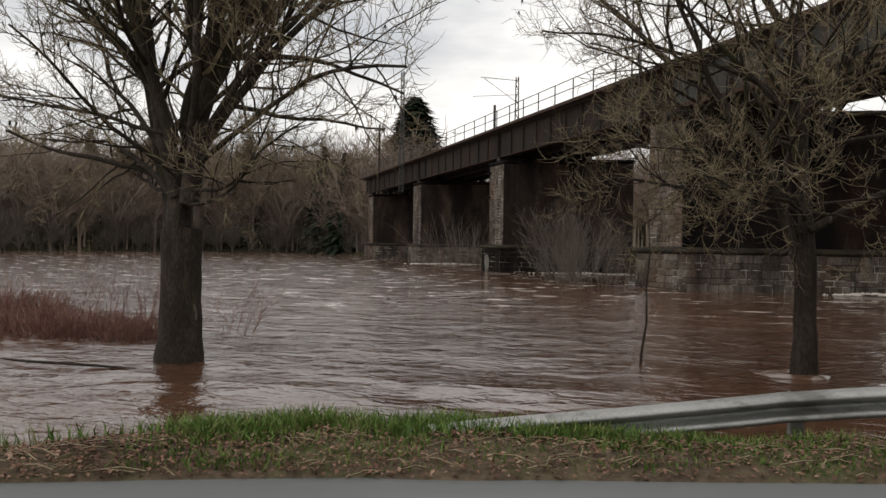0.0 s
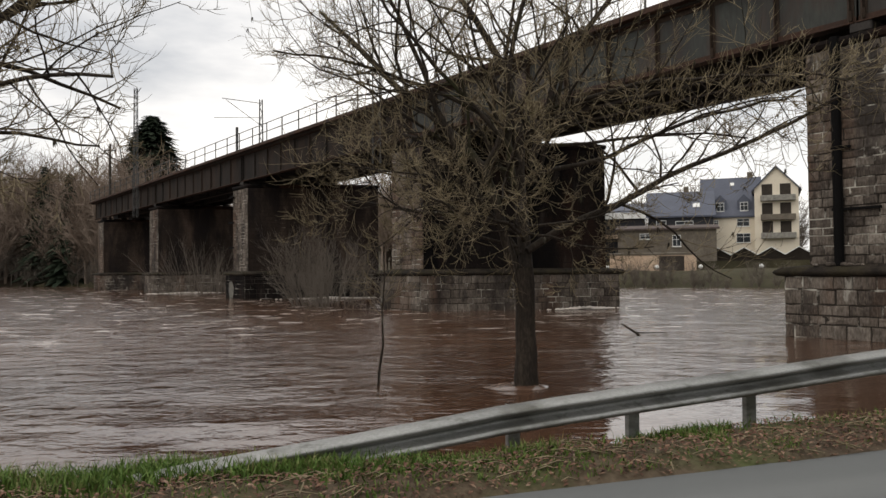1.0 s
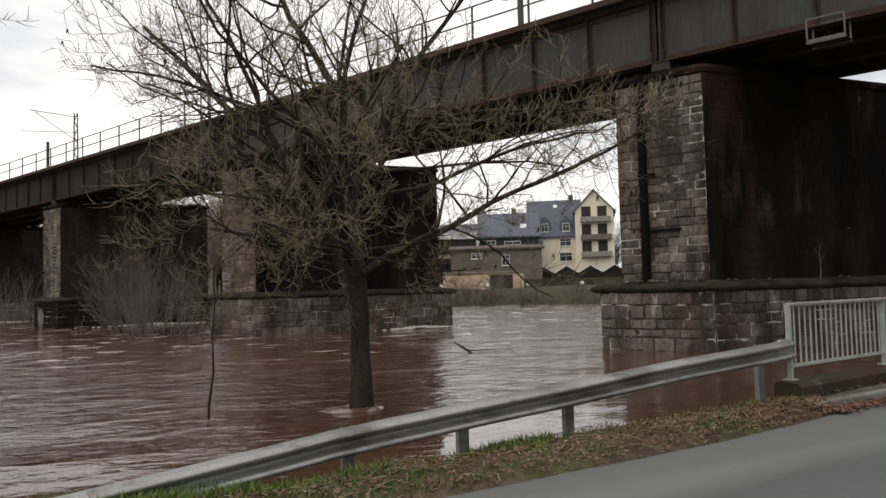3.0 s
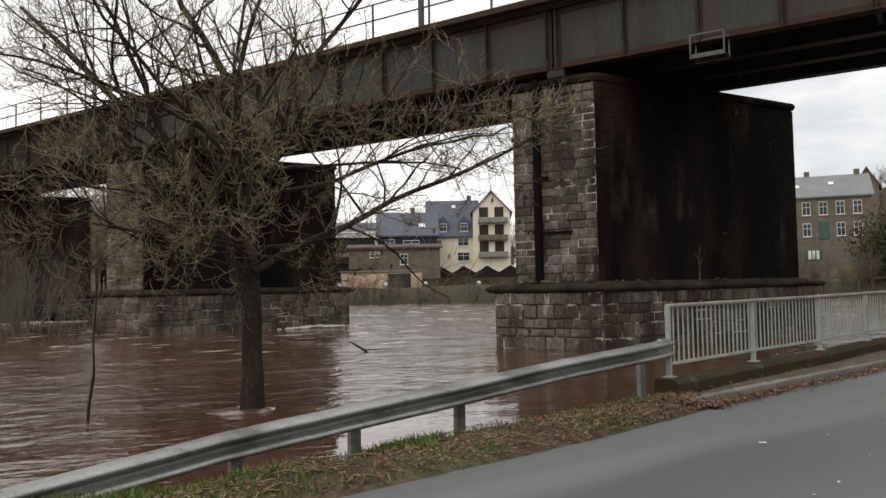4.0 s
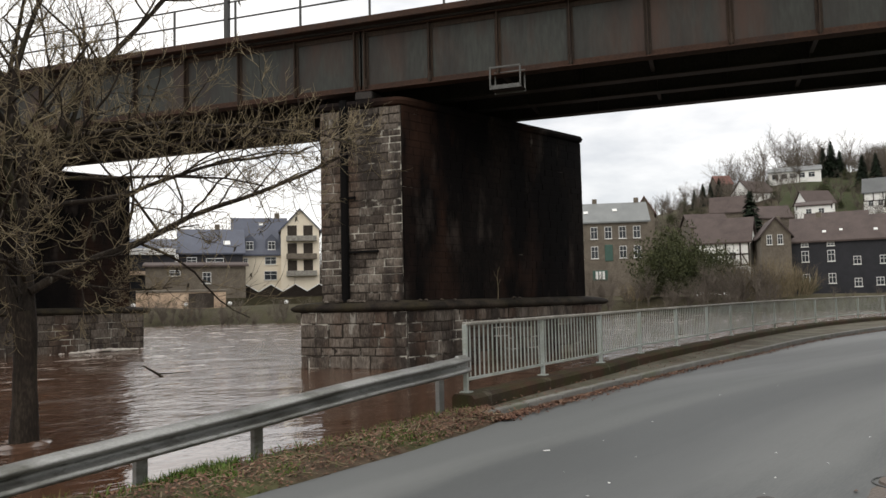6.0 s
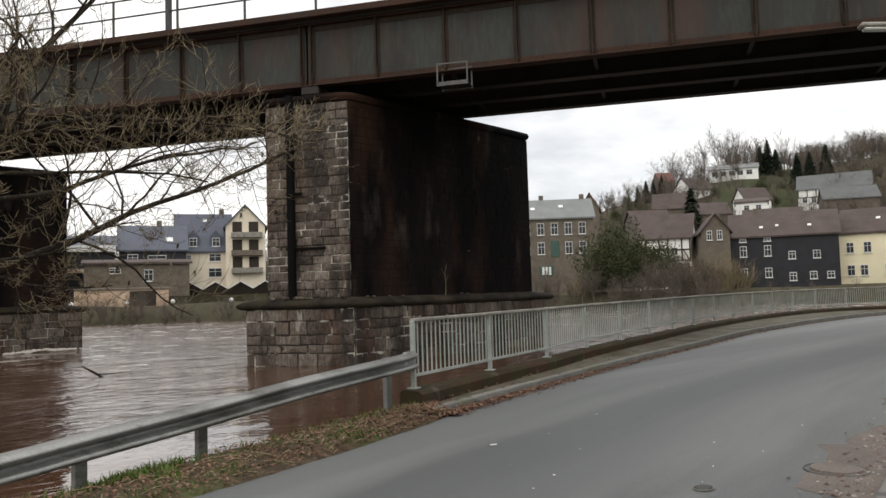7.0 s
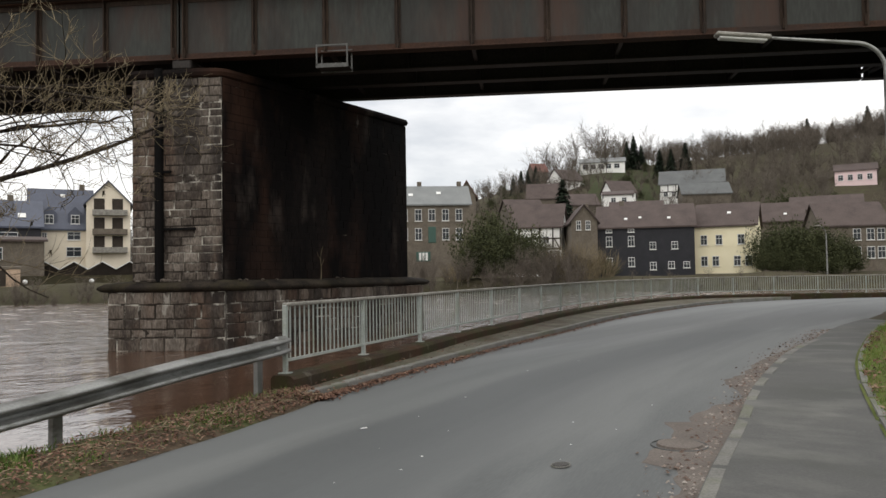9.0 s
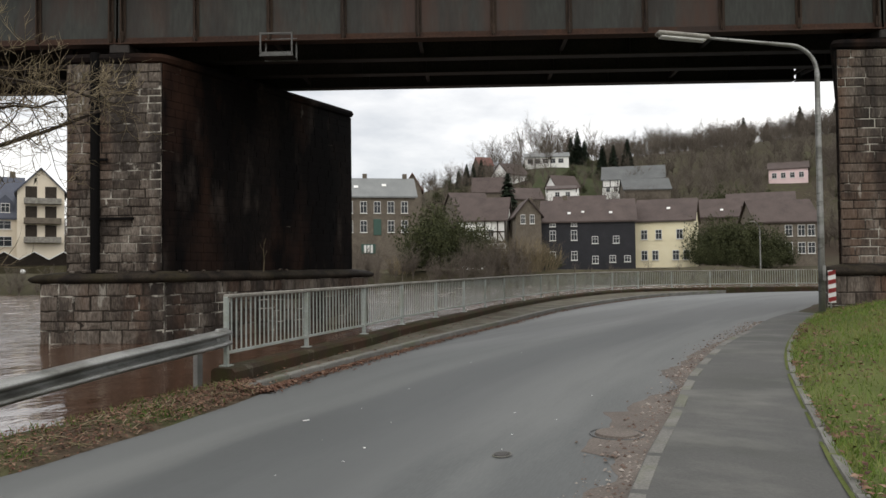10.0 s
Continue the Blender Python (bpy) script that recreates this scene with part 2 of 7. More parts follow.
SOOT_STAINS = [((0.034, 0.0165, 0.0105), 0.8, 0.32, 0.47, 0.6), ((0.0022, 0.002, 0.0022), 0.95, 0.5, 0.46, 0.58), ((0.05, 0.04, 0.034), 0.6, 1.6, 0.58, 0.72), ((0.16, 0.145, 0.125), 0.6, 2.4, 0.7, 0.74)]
M_SOOT_SHADE = material("sooty_shaded_stone", SOOT_SHADE_TONES, 1.0, 20, 0.9, 0.5, spread=0.13, piece=0.09, stains=SOOT_STAINS, stretch=(1, 1, 0.35), spec=0.1)
M_SOOT_SHADE_ROWS = material("sooty_shaded_stone_rows", SOOT_SHADE_TONES, 1.0, 20, 0.9, 0.5, spread=0.13, island=0.05, stains=SOOT_STAINS, stretch=(1, 1, 0.35), spec=0.1)
M_LEDGE = material("mossy_ledge_stone", [(0.012, 0.0095, 0.008), (0.03, 0.024, 0.018), (0.062, 0.05, 0.038)], 2.2, 24, 0.9, 0.8, spread=0.12,
                   stains=[((0.03, 0.026, 0.012), 0.6), ((0.01, 0.008, 0.007), 0.8)], stain_scale=1.1, stain_at=(0.46, 0.6), spec=0.15)
# sides of the farther piers: browner, lifted in colour as they catch more light
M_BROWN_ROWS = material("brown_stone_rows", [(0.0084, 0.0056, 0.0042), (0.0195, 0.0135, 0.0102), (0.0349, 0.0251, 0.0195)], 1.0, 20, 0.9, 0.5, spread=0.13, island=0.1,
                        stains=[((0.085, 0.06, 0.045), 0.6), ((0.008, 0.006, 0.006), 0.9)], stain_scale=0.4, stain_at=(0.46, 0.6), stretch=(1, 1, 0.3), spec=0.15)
M_JOINT = material("patchy_lime_joint", [(0.016, 0.013, 0.011), (0.034, 0.028, 0.023), (0.06, 0.052, 0.044)], 1.3, 16, 0.95, 0.5, spread=0.12,
                   stains=[((0.42, 0.4, 0.35), 0.95, 1.15, 0.52, 0.6)], spec=0.1)
# joints of the long sides: soot with the under-bridge shade in the colour
M_JOINT_SOOT_SHADE = material("sooty_shaded_joint", [(0.003, 0.0027, 0.0026), (0.006, 0.005, 0.0045), (0.012, 0.01, 0.009)], 1.3, 16, 0.95, 0.5, spread=0.12,
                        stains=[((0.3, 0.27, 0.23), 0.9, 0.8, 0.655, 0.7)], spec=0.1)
M_MORTAR = material("mortar", [(0.05, 0.042, 0.037), (0.11, 0.1, 0.088), (0.26, 0.245, 0.22)], 1.1, 14, 0.95, 0.4, spread=0.12)
# shaft core, darkened to go with the shaded long sides
M_MORTAR_DARK = material("sooty_shaded_mortar", [(0.004, 0.0035, 0.0035), (0.008, 0.007, 0.0065), (0.05, 0.045, 0.04)], 1.0, 9, 0.95, 0.4, spread=0.1, spec=0.1)
M_STEEL = material("painted_girder", [(0.0152, 0.0152, 0.0127), (0.0253, 0.0272, 0.0235), (0.0393, 0.0437, 0.038)], 0.7, 14, 0.6, 0.2, spread=0.12, stretch=(1, 1, 0.22),
                   stains=[((0.045, 0.02, 0.012), 0.85), ((0.016, 0.013, 0.011), 0.85)], stain_scale=0.75, stain_at=(0.5, 0.66), spec=0.3)
M_OLDSTEEL = material("rust_brown_girder", [(0.011, 0.008, 0.0065), (0.02, 0.0145, 0.0115), (0.034, 0.024, 0.019)], 0.6, 12, 0.75, 0.2, spread=0.12, stretch=(1, 1, 0.2),
                      stains=[((0.03, 0.017, 0.011), 0.7), ((0.008, 0.007, 0.006), 0.8)], stain_scale=0.8, stain_at=(0.45, 0.6), spec=0.15)
M_STIFF = material("rust_streaked_stiffener", [(0.016, 0.0115, 0.009), (0.032, 0.021, 0.015), (0.055, 0.036, 0.025)], 1.0, 16, 0.75, 0.3, spread=0.12, stretch=(1, 1, 0.3), spec=0.2)
M_RUST = material("rusty_flange", [(0.0217, 0.013, 0.0099), (0.0422, 0.0223, 0.0155), (0.0682, 0.036, 0.0229)], 1.2, 18, 0.8, 0.4, spread=0.13,
                  stains=[((0.03, 0.025, 0.023), 0.7)], stain_scale=0.9, spec=0.2)
M_DARKSTEEL = material("dark_steel", [(0.014, 0.0126, 0.0119), (0.0266, 0.0231, 0.021), (0.042, 0.035, 0.0308)], 1.2, 18, 0.65, 0.3, spread=0.12, spec=0.2)
M_RAILSTEEL = material("dark_railing_paint", [(0.02, 0.021, 0.021), (0.04, 0.041, 0.04)], 3, 30, 0.6, 0.1)
M_ZINC = material("galvanised_steel", [(0.1837, 0.1865, 0.1791), (0.2572, 0.26, 0.2498), (0.3306, 0.3334, 0.3214)], 1.2, 40, 0.5, 0.12, metal=0.75, spread=0.12,
                  stains=[((0.08, 0.078, 0.065), 0.75), ((0.05, 0.05, 0.035), 0.7, 5.0, 0.56, 0.7)], stain_scale=1.3, stretch=(1, 1, 2.5), bump_distance=0.004)
M_RAILPAINT = material("pale_railing_paint", [(0.2, 0.224, 0.208), (0.272, 0.3, 0.28), (0.336, 0.36, 0.34)], 2, 40, 0.5, 0.1, spread=0.12,
                       stains=[((0.17, 0.19, 0.13), 0.6)], stain_scale=2.2, bump_distance=0.004)
M_CAGE = material("dull_grey_paint", [(0.06, 0.06, 0.057), (0.1, 0.1, 0.096), (0.14, 0.14, 0.134)], 3, 30, 0.7, 0.1, spread=0.12, spec=0.2)
M_HANDRAIL = material("weathered_handrail", [(0.09, 0.083, 0.07), (0.2, 0.19, 0.165), (0.33, 0.32, 0.285)], 3, 40, 0.7, 0.2, spread=0.12)
M_BARK = material("wet_bark", [(0.01, 0.008, 0.0065), (0.026, 0.02, 0.0155), (0.062, 0.05, 0.038)], 5, 40, 0.9, 0.9, spread=0.13, stretch=(1, 1, 0.3),
                  stains=[((0.032, 0.034, 0.012), 0.6), ((0.2, 0.185, 0.15), 0.5, 6.0, 0.64, 0.7)], stain_scale=1.8, stain_at=(0.54, 0.7), bump_distance=0.03, spec=0.15)
M_TWIG = material("twigs", [(0.0595, 0.0459, 0.0306), (0.1615, 0.1292, 0.0833), (0.289, 0.238, 0.153)], 2, 12, 0.85, 0.0, spread=0.13,
                  stains=[((0.09, 0.085, 0.035), 0.3)], stain_scale=2.5, spec=0.15)
M_REDTWIG = material("red_willow_twigs", [(0.085, 0.034, 0.027), (0.19, 0.09, 0.07), (0.36, 0.24, 0.18)], 2, 10, 0.8, 0.0, spread=0.13, island=0.25)
M_LEFTWOOD = material("near_bank_wood", [(0.1294, 0.0983, 0.0776), (0.207, 0.1617, 0.1294), (0.2846, 0.2277, 0.1876)], 0.05, 0.6, 0.95, 0.0, spread=0.13, spec=0.05)
M_FARTWIG = material("far_bare_wood", [(0.075, 0.063, 0.052), (0.118, 0.101, 0.084), (0.165, 0.144, 0.122)], 0.05, 0.6, 0.95, 0.0, spread=0.13, island=0.0, spec=0.05)
M_NEEDLE = material("conifer_needles", [(0.014, 0.021, 0.014), (0.026, 0.037, 0.024), (0.042, 0.054, 0.034)], 0.4, 3, 0.85, 0.0, spread=0.13, spec=0.1)
M_IVY = material("evergreen_leaves", [(0.022, 0.028, 0.012), (0.044, 0.05, 0.021), (0.08, 0.083, 0.04)], 0.5, 4, 0.8, 0.0, spread=0.13, island=0.2, spec=0.15)
M_BANK = material("bank_scrub", [(0.028, 0.024, 0.016), (0.056, 0.0496, 0.0304), (0.088, 0.08, 0.048)], 0.15, 1.5, 0.95, 0.5, spread=0.13,
                  stains=[((0.045, 0.042, 0.026), 0.7)], stain_scale=0.05, bump_distance=0.2, spec=0.05)
M_MEADOW = material("hill_meadow", [(0.045, 0.038, 0.028), (0.06, 0.053, 0.036), (0.066, 0.07, 0.035)], 0.05, 0.8, 0.95, 0.3, spread=0.12,
                    stains=[((0.05, 0.038, 0.029), 0.95)], stain_scale=0.02, stain_at=(0.45, 0.55), bump_distance=0.2, spec=0.05)
M_PASTURE = material("dull_pasture", [(0.0279, 0.0322, 0.0161), (0.0403, 0.0477, 0.0211), (0.0527, 0.057, 0.0279)], 0.08, 0.9, 0.95, 0.3, spread=0.12, spec=0.1)
M_CREAM = material("cream_render", [(0.6, 0.53, 0.41), (0.68, 0.61, 0.49), (0.72, 0.66, 0.55)], 0.6, 12, 0.9, 0.2, spread=0.12)
M_YELLOW = material("yellow_render", [(0.7, 0.63, 0.43), (0.78, 0.71, 0.5), (0.82, 0.76, 0.56)], 0.6, 12, 0.9, 0.2, spread=0.12)
M_WHITEWALL = material("white_render", [(0.7, 0.7, 0.67), (0.78, 0.78, 0.75), (0.82, 0.82, 0.79)], 0.6, 12, 0.9, 0.2, spread=0.12)
M_PINK = material("pink_render", [(0.66, 0.5, 0.5), (0.74, 0.58, 0.58)], 0.6, 12, 0.9, 0.2)
M_BRICKGREY = material("grey_brown_masonry", [(0.075, 0.062, 0.047), (0.12, 0.1, 0.077), (0.165, 0.142, 0.113)], 1.2, 6, 0.9, 0.4, spread=0.12)
M_OCHRE = material("ochre_wall", [(0.34, 0.23, 0.155), (0.47, 0.34, 0.24), (0.58, 0.45, 0.335)], 0.5, 8, 0.9, 0.3, spread=0.13)
M_SLATEWALL = material("slate_cladding", [(0.01, 0.0105, 0.013), (0.018, 0.0185, 0.023), (0.028, 0.028, 0.034)], 0.8, 10, 0.6, 0.4, spread=0.12, spec=0.3)
M_BLUEROOF = material("blue_slate_roof", [(0.03, 0.037, 0.056), (0.05, 0.058, 0.085), (0.075, 0.086, 0.115)], 0.6, 10, 0.55, 0.4, spread=0.12)
M_GREYROOF = material("grey_slate_roof", [(0.1, 0.11, 0.11), (0.15, 0.16, 0.158), (0.2, 0.21, 0.205)], 0.5, 8, 0.6, 0.4, spread=0.12)
M_DARKROOF = material("dark_grey_slate_roof", [(0.05, 0.054, 0.055), (0.08, 0.085, 0.085), (0.11, 0.116, 0.115)], 0.5, 8, 0.7, 0.4, spread=0.12)
M_BROWNROOF = material("brown_tiled_roof", [(0.045, 0.034, 0.031), (0.075, 0.057, 0.052), (0.1, 0.08, 0.072)], 0.6, 8, 0.75, 0.5, spread=0.12, spec=0.2)
M_REDROOF = material("red_tiled_roof", [(0.11, 0.045, 0.035), (0.17, 0.07, 0.055)], 0.6, 8, 0.75, 0.5)
M_TIMBER = material("dark_timber", [(0.025, 0.02, 0.016), (0.05, 0.04, 0.032)], 2, 14, 0.8, 0.3, spec=0.2)
M_FRAME = material("white_window_frame", [(0.6, 0.6, 0.58), (0.72, 0.72, 0.7)], 2, 20, 0.5, 0.05)
M_DOORGREEN = material("green_door_paint", [(0.02, 0.06, 0.045), (0.03, 0.085, 0.065)], 2, 20, 0.5, 0.1)
M_SIGNRED = material("red_sign_film", [(0.3, 0.03, 0.03), (0.4, 0.05, 0.045)], 3, 30, 0.4, 0.05)
M_SIGNWHITE = material("white_sign_film", [(0.6, 0.6, 0.58), (0.7, 0.7, 0.68)], 3, 30, 0.4, 0.05)
M_TAR = material("tarred_iron", [(0.003, 0.003, 0.003), (0.006, 0.0055, 0.0055)], 4, 30, 0.85, 0.2, spec=0.08)
M_IRON = material("cast_iron", [(0.035, 0.033, 0.032), (0.07, 0.065, 0.06)], 4, 50, 0.6, 0.4, metal=0.5)
M_SAND = material("gutter_silt", [(0.06, 0.05, 0.043), (0.1, 0.083, 0.071), (0.16, 0.138, 0.12)], 2.0, 40, 0.9, 0.5, spread=0.13)
M_DEBRIS = material("gutter_debris", [(0.06, 0.035, 0.025), (0.14, 0.1, 0.08), (0.3, 0.27, 0.24)], 2.0, 20, 0.9, 0.2, spread=0.13, island=0.4)


def glass_material():
    m = bpy.data.materials.new("window_glass")
    m.use_nodes = True
    b = m.node_tree.nodes["Principled BSDF"]
    b.inputs["Base Color"].default_value = (0.03, 0.035, 0.04, 1)
    b.inputs["Roughness"].default_value = 0.08
    b.inputs["Specular IOR Level"].default_value = 0.25
    return m


def water_material():
    m = bpy.data.materials.new("muddy_flood_water")
    m.use_nodes = True
    n, l = m.node_tree.nodes, m.node_tree.links
    b = n["Principled BSDF"]
    geo = n.new("ShaderNodeNewGeometry")
    big = n.new("ShaderNodeTexNoise")
    big.inputs["Scale"].default_value = 0.16
    big.inputs["Detail"].default_value = 3
    l.new(geo.outputs["Position"], big.inputs["Vector"])
    ramp = n.new("ShaderNodeValToRGB")
    ramp.color_ramp.elements[0].position, ramp.color_ramp.elements[0].color = 0.35, (0.06, 0.029, 0.017, 1)
    ramp.color_ramp.elements[1].position, ramp.color_ramp.elements[1].color = 0.65, (0.09, 0.047, 0.029, 1)
    l.new(big.outputs["Fac"], ramp.inputs["Fac"])
    # broken white water out in the current
    fm = n.new("ShaderNodeMapping")
    fm.inputs["Scale"].default_value = (0.7, 1.7, 1)
    l.new(geo.outputs["Position"], fm.inputs["Vector"])
    ft = n.new("ShaderNodeTexNoise")
    ft.inputs["Scale"].default_value = 0.8
    ft.inputs["Detail"].default_value = 7
    ft.inputs["Roughness"].default_value = 0.65
    l.new(fm.outputs["Vector"], ft.inputs["Vector"])
    fc = n.new("ShaderNodeMapRange")
    fc.inputs["From Min"].default_value, fc.inputs["From Max"].default_value = 0.56, 0.7
    fc.inputs["To Max"].default_value = 0.9
    l.new(ft.outputs["Fac"], fc.inputs["Value"])
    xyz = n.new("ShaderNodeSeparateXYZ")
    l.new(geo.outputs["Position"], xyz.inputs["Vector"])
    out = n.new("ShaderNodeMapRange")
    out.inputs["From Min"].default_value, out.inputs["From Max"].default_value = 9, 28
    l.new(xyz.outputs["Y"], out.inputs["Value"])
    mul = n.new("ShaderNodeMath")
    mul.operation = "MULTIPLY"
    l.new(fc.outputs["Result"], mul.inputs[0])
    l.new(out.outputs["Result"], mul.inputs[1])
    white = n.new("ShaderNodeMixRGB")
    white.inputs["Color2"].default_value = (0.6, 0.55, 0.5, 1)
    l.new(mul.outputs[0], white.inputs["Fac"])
    l.new(ramp.outputs["Color"], white.inputs["Color1"])
    l.new(white.outputs["Color"], b.inputs["Base Color"])
    dull = n.new("ShaderNodeMapRange")
    dull.inputs["To Min"].default_value, dull.inputs["To Max"].default_value = 0.035, 0.75
    l.new(mul.outputs[0], dull.inputs["Value"])
    l.new(dull.outputs["Result"], b.inputs["Roughness"])
    b.inputs["IOR"].default_value = 1.75
    # ripples lie across the current, at three sizes, with calmer and rougher stretches
    calm = n.new("ShaderNodeTexNoise")
    calm.inputs["Scale"].default_value = 0.11
    calm.inputs["Detail"].default_value = 3
    l.new(geo.outputs["Position"], calm.inputs["Vector"])
    # the current runs rough upstream and slackens in the lee of the piers
    lee = n.new("ShaderNodeMapRange")
    lee.inputs["From Min"].default_value, lee.inputs["From Max"].default_value = -3.0, 4.5
    lee.inputs["To Min"].default_value, lee.inputs["To Max"].default_value = 0.2, -0.12
    at = n.new("ShaderNodeSeparateXYZ")
    l.new(geo.outputs["Position"], at.inputs["Vector"])
    l.new(at.outputs["X"], lee.inputs["Value"])
    past = n.new("ShaderNodeMapRange")
    past.inputs["From Min"].default_value, past.inputs["From Max"].default_value = 9.0, 15.0
    past.inputs["To Min"].default_value, past.inputs["To Max"].default_value = 0.0, 0.34
    l.new(at.outputs["X"], past.inputs["Value"])
    bank = n.new("ShaderNodeMapRange")
    bank.inputs["From Min"].default_value, bank.inputs["From Max"].default_value = 6.5, 14.0
    bank.inputs["To Min"].default_value, bank.inputs["To Max"].default_value = -0.18, 0.14
    l.new(at.outputs["Y"], bank.inputs["Value"])
    both = n.new("ShaderNodeMath")
    both.operation = "ADD"
    l.new(lee.outputs["Result"], both.inputs[0])
    l.new(past.outputs["Result"], both.inputs[1])
    near = n.new("ShaderNodeMath")
    near.operation = "ADD"
    l.new(both.outputs[0], near.inputs[0])
    l.new(bank.outputs["Result"], near.inputs[1])
    stir = n.new("ShaderNodeMath")
    stir.operation = "ADD"
    l.new(calm.outputs["Fac"], stir.inputs[0])
    l.new(near.outputs[0], stir.inputs[1])
    last = None
    for size, strength, far, stretch in ((0.4, 0.9, 0.085, (0.9, 1.6)), (1.2, 0.9, 0.055, (0.95, 1.6)), (3.1, 0.9, 0.026, (1.0, 1.6)), (8.0, 0.85, 0.006, (1.0, 1.5))):
        mp = n.new("ShaderNodeMapping")
        mp.inputs["Rotation"].default_value = (0, 0, radians(-8))
        mp.inputs["Scale"].default_value = (stretch[0], stretch[1], 1)
        l.new(geo.outputs["Position"], mp.inputs["Vector"])
        t = n.new("ShaderNodeTexNoise")
        t.inputs["Scale"].default_value = size
        t.inputs["Detail"].default_value = 4
        t.inputs["Distortion"].default_value = 0.6
        l.new(mp.outputs["Vector"], t.inputs["Vector"])
        power = n.new("ShaderNodeMapRange")
        power.inputs["From Min"].default_value, power.inputs["From Max"].default_value = 0.3, 0.58
        power.inputs["To Min"].default_value, power.inputs["To Max"].default_value = strength * 0.15, strength * 1.1
        l.new(stir.outputs[0], power.inputs["Value"])
        bp = n.new("ShaderNodeBump")
        bp.inputs["Distance"].default_value = far * 1.45
        l.new(power.outputs["Result"], bp.inputs["Strength"])
        l.new(t.outputs["Fac"], bp.inputs["Height"])
        if last:
            l.new(last, bp.inputs["Normal"])
        last = bp.outputs["Normal"]
    l.new(last, b.inputs["Normal"])
    return m


M_GLASS = glass_material()
M_WATER = water_material()
M_WAKE = material("churned_brown_water", [(0.06, 0.034, 0.022), (0.1, 0.06, 0.042), (0.19, 0.135, 0.105)], 3, 14, 0.15, 0.5, spread=0.12, stretch=(0.6, 2, 1))
M_FOAM = material("river_foam", [(0.4, 0.36, 0.31), (0.55, 0.5, 0.45), (0.66, 0.62, 0.57)], 3, 25, 0.8, 0.5, spread=0.12)

# ---- the plan ----
WATER_Z = -0.22
EYE = Vector((0.95, -1.4, 1.5))


def polar(heading, distance, z=0.0):
    """A place by its heading from the camera's stand (degrees clockwise from the y axis) and its distance."""
    a = radians(heading)
    return Vector((EYE.x + distance * math.sin(a), EYE.y + distance * math.cos(a), z))


ROAD_LEFT = [(-40, -14.5), (-14, -2.2), (-3.28, 2.28), (-0.63, 3.24), (1.82, 4.08), (4.5, 4.93), (7.05, 6.0), (8.95, 6.62), (11.3, 7.35), (14.5, 8.3), (18.4, 9.3),
             (24, 10.8), (31.6, 12.0), (38, 12.2), (44.3, 10.6), (49, 7.0), (52, 0), (53, -12)]
ROAD_RIGHT = [(-38, -19.5), (-12, -7.0), (-1.5, -2.3), (1.0, -1.2), (3.0, -0.4), (5.9, 0.5), (8.0, 1.05), (10.6, 1.72), (14.2, 2.35), (18.4, 2.75), (22.0, 2.9),
              (26, 3.2), (31, 3.6), (36, 3.4), (40, 1.6), (43, -2.0), (45, -7), (46, -14)]


def rise(x):
    """The right side of the road climbs a little towards the bridge."""
    return 0.3 * min(1.0, max(0.0, (x - 8) / 11)) ** 1.2


left_even = [i + k / 12 for i in range(len(ROAD_LEFT) - 1) for k in range(12)]
road_rows = []


def catmull(points, t):
    i = min(int(t), len(points) - 2)
    f = t - i
    p = [Vector(points[max(0, min(len(points) - 1, i + k))]).to_3d() for k in (-1, 0, 1, 2)]
    a, b, c, d = p
    return 0.5 * (2 * b + (c - a) * f + (2 * a - 5 * b + 4 * c - d) * f * f + (3 * b - a - 3 * c + d) * f ** 3)


for t in left_even + [len(ROAD_LEFT) - 1]:
    road_rows.append((catmull(ROAD_LEFT, t), catmull(ROAD_RIGHT, t)))

verts, faces = [], []
CROSS = 8
for a, b in road_rows:
    for k in range(CROSS + 1):
        f = k / CROSS
        p = a.lerp(b, f)
        camber = 0.05 * (1 - (2 * f - 1) ** 2) - 0.02
        verts.append((p.x, p.y, camber * 0.6 + rise(b.x) * f))
for i in range(len(road_rows) - 1):
    for k in range(CROSS):
        j = i * (CROSS + 1) + k
        faces.append((j, j + CROSS + 1, j + CROSS + 2, j + 1))
road_uv = []
run = 0.0
for i, (a, b) in enumerate(road_rows):
    if i:
        run += ((a + b) / 2 - (road_rows[i - 1][0] + road_rows[i - 1][1]) / 2).length
    road_uv += [(run, (a - b).length * (1 - k / CROSS)) for k in range(CROSS + 1)]
road = tagged(raw_mesh("road", verts, faces, M_ASPHALT, True), "worn grey asphalt road curving under the bridge", "road", kind="structure")
layer = road.data.uv_layers.new(name="UVMap")
for loop in road.data.loops:
    layer.data[loop.index].uv = road_uv[loop.vertex_index]

# the river and the bed under it
verts, faces = [], []
radii = [2.5]
while radii[-1] < 4800:
    radii.append(radii[-1] * (1.02 if radii[-1] < 90 else 1.12))
angles = [radians(-75 + 0.6 * k) for k in range(312)]
for r in radii:
    for a in angles:
        x, y = EYE.x + r * math.sin(a), EYE.y + r * math.cos(a)
        w = 0.0
        if r < 140:
            calm = 0.35 + 0.65 * min(1, max(0, noise.noise(Vector((x * 0.12, y * 0.12, 7))) * 1.5 + 0.5 + (y - 9) * 0.03))
            w = 0.05 * noise.noise(Vector((x * 0.45 + y * 0.1, y * 1.0, 0.3))) + 0.022 * noise.noise(Vector((x * 1.2 + y * 0.2, y * 2.4, 4.1)))
            if r < 30:
                w += 0.009 * noise.noise(Vector((x * 2.6, y * 5.2, 1.1)))
            w *= calm * min(1, max(0, (r - 4) / 5)) * (1.1 - 0.6 * min(1, max(0, (x + 1) / 5)))
        verts.append((x, y, WATER_Z + w))
n_a = len(angles)
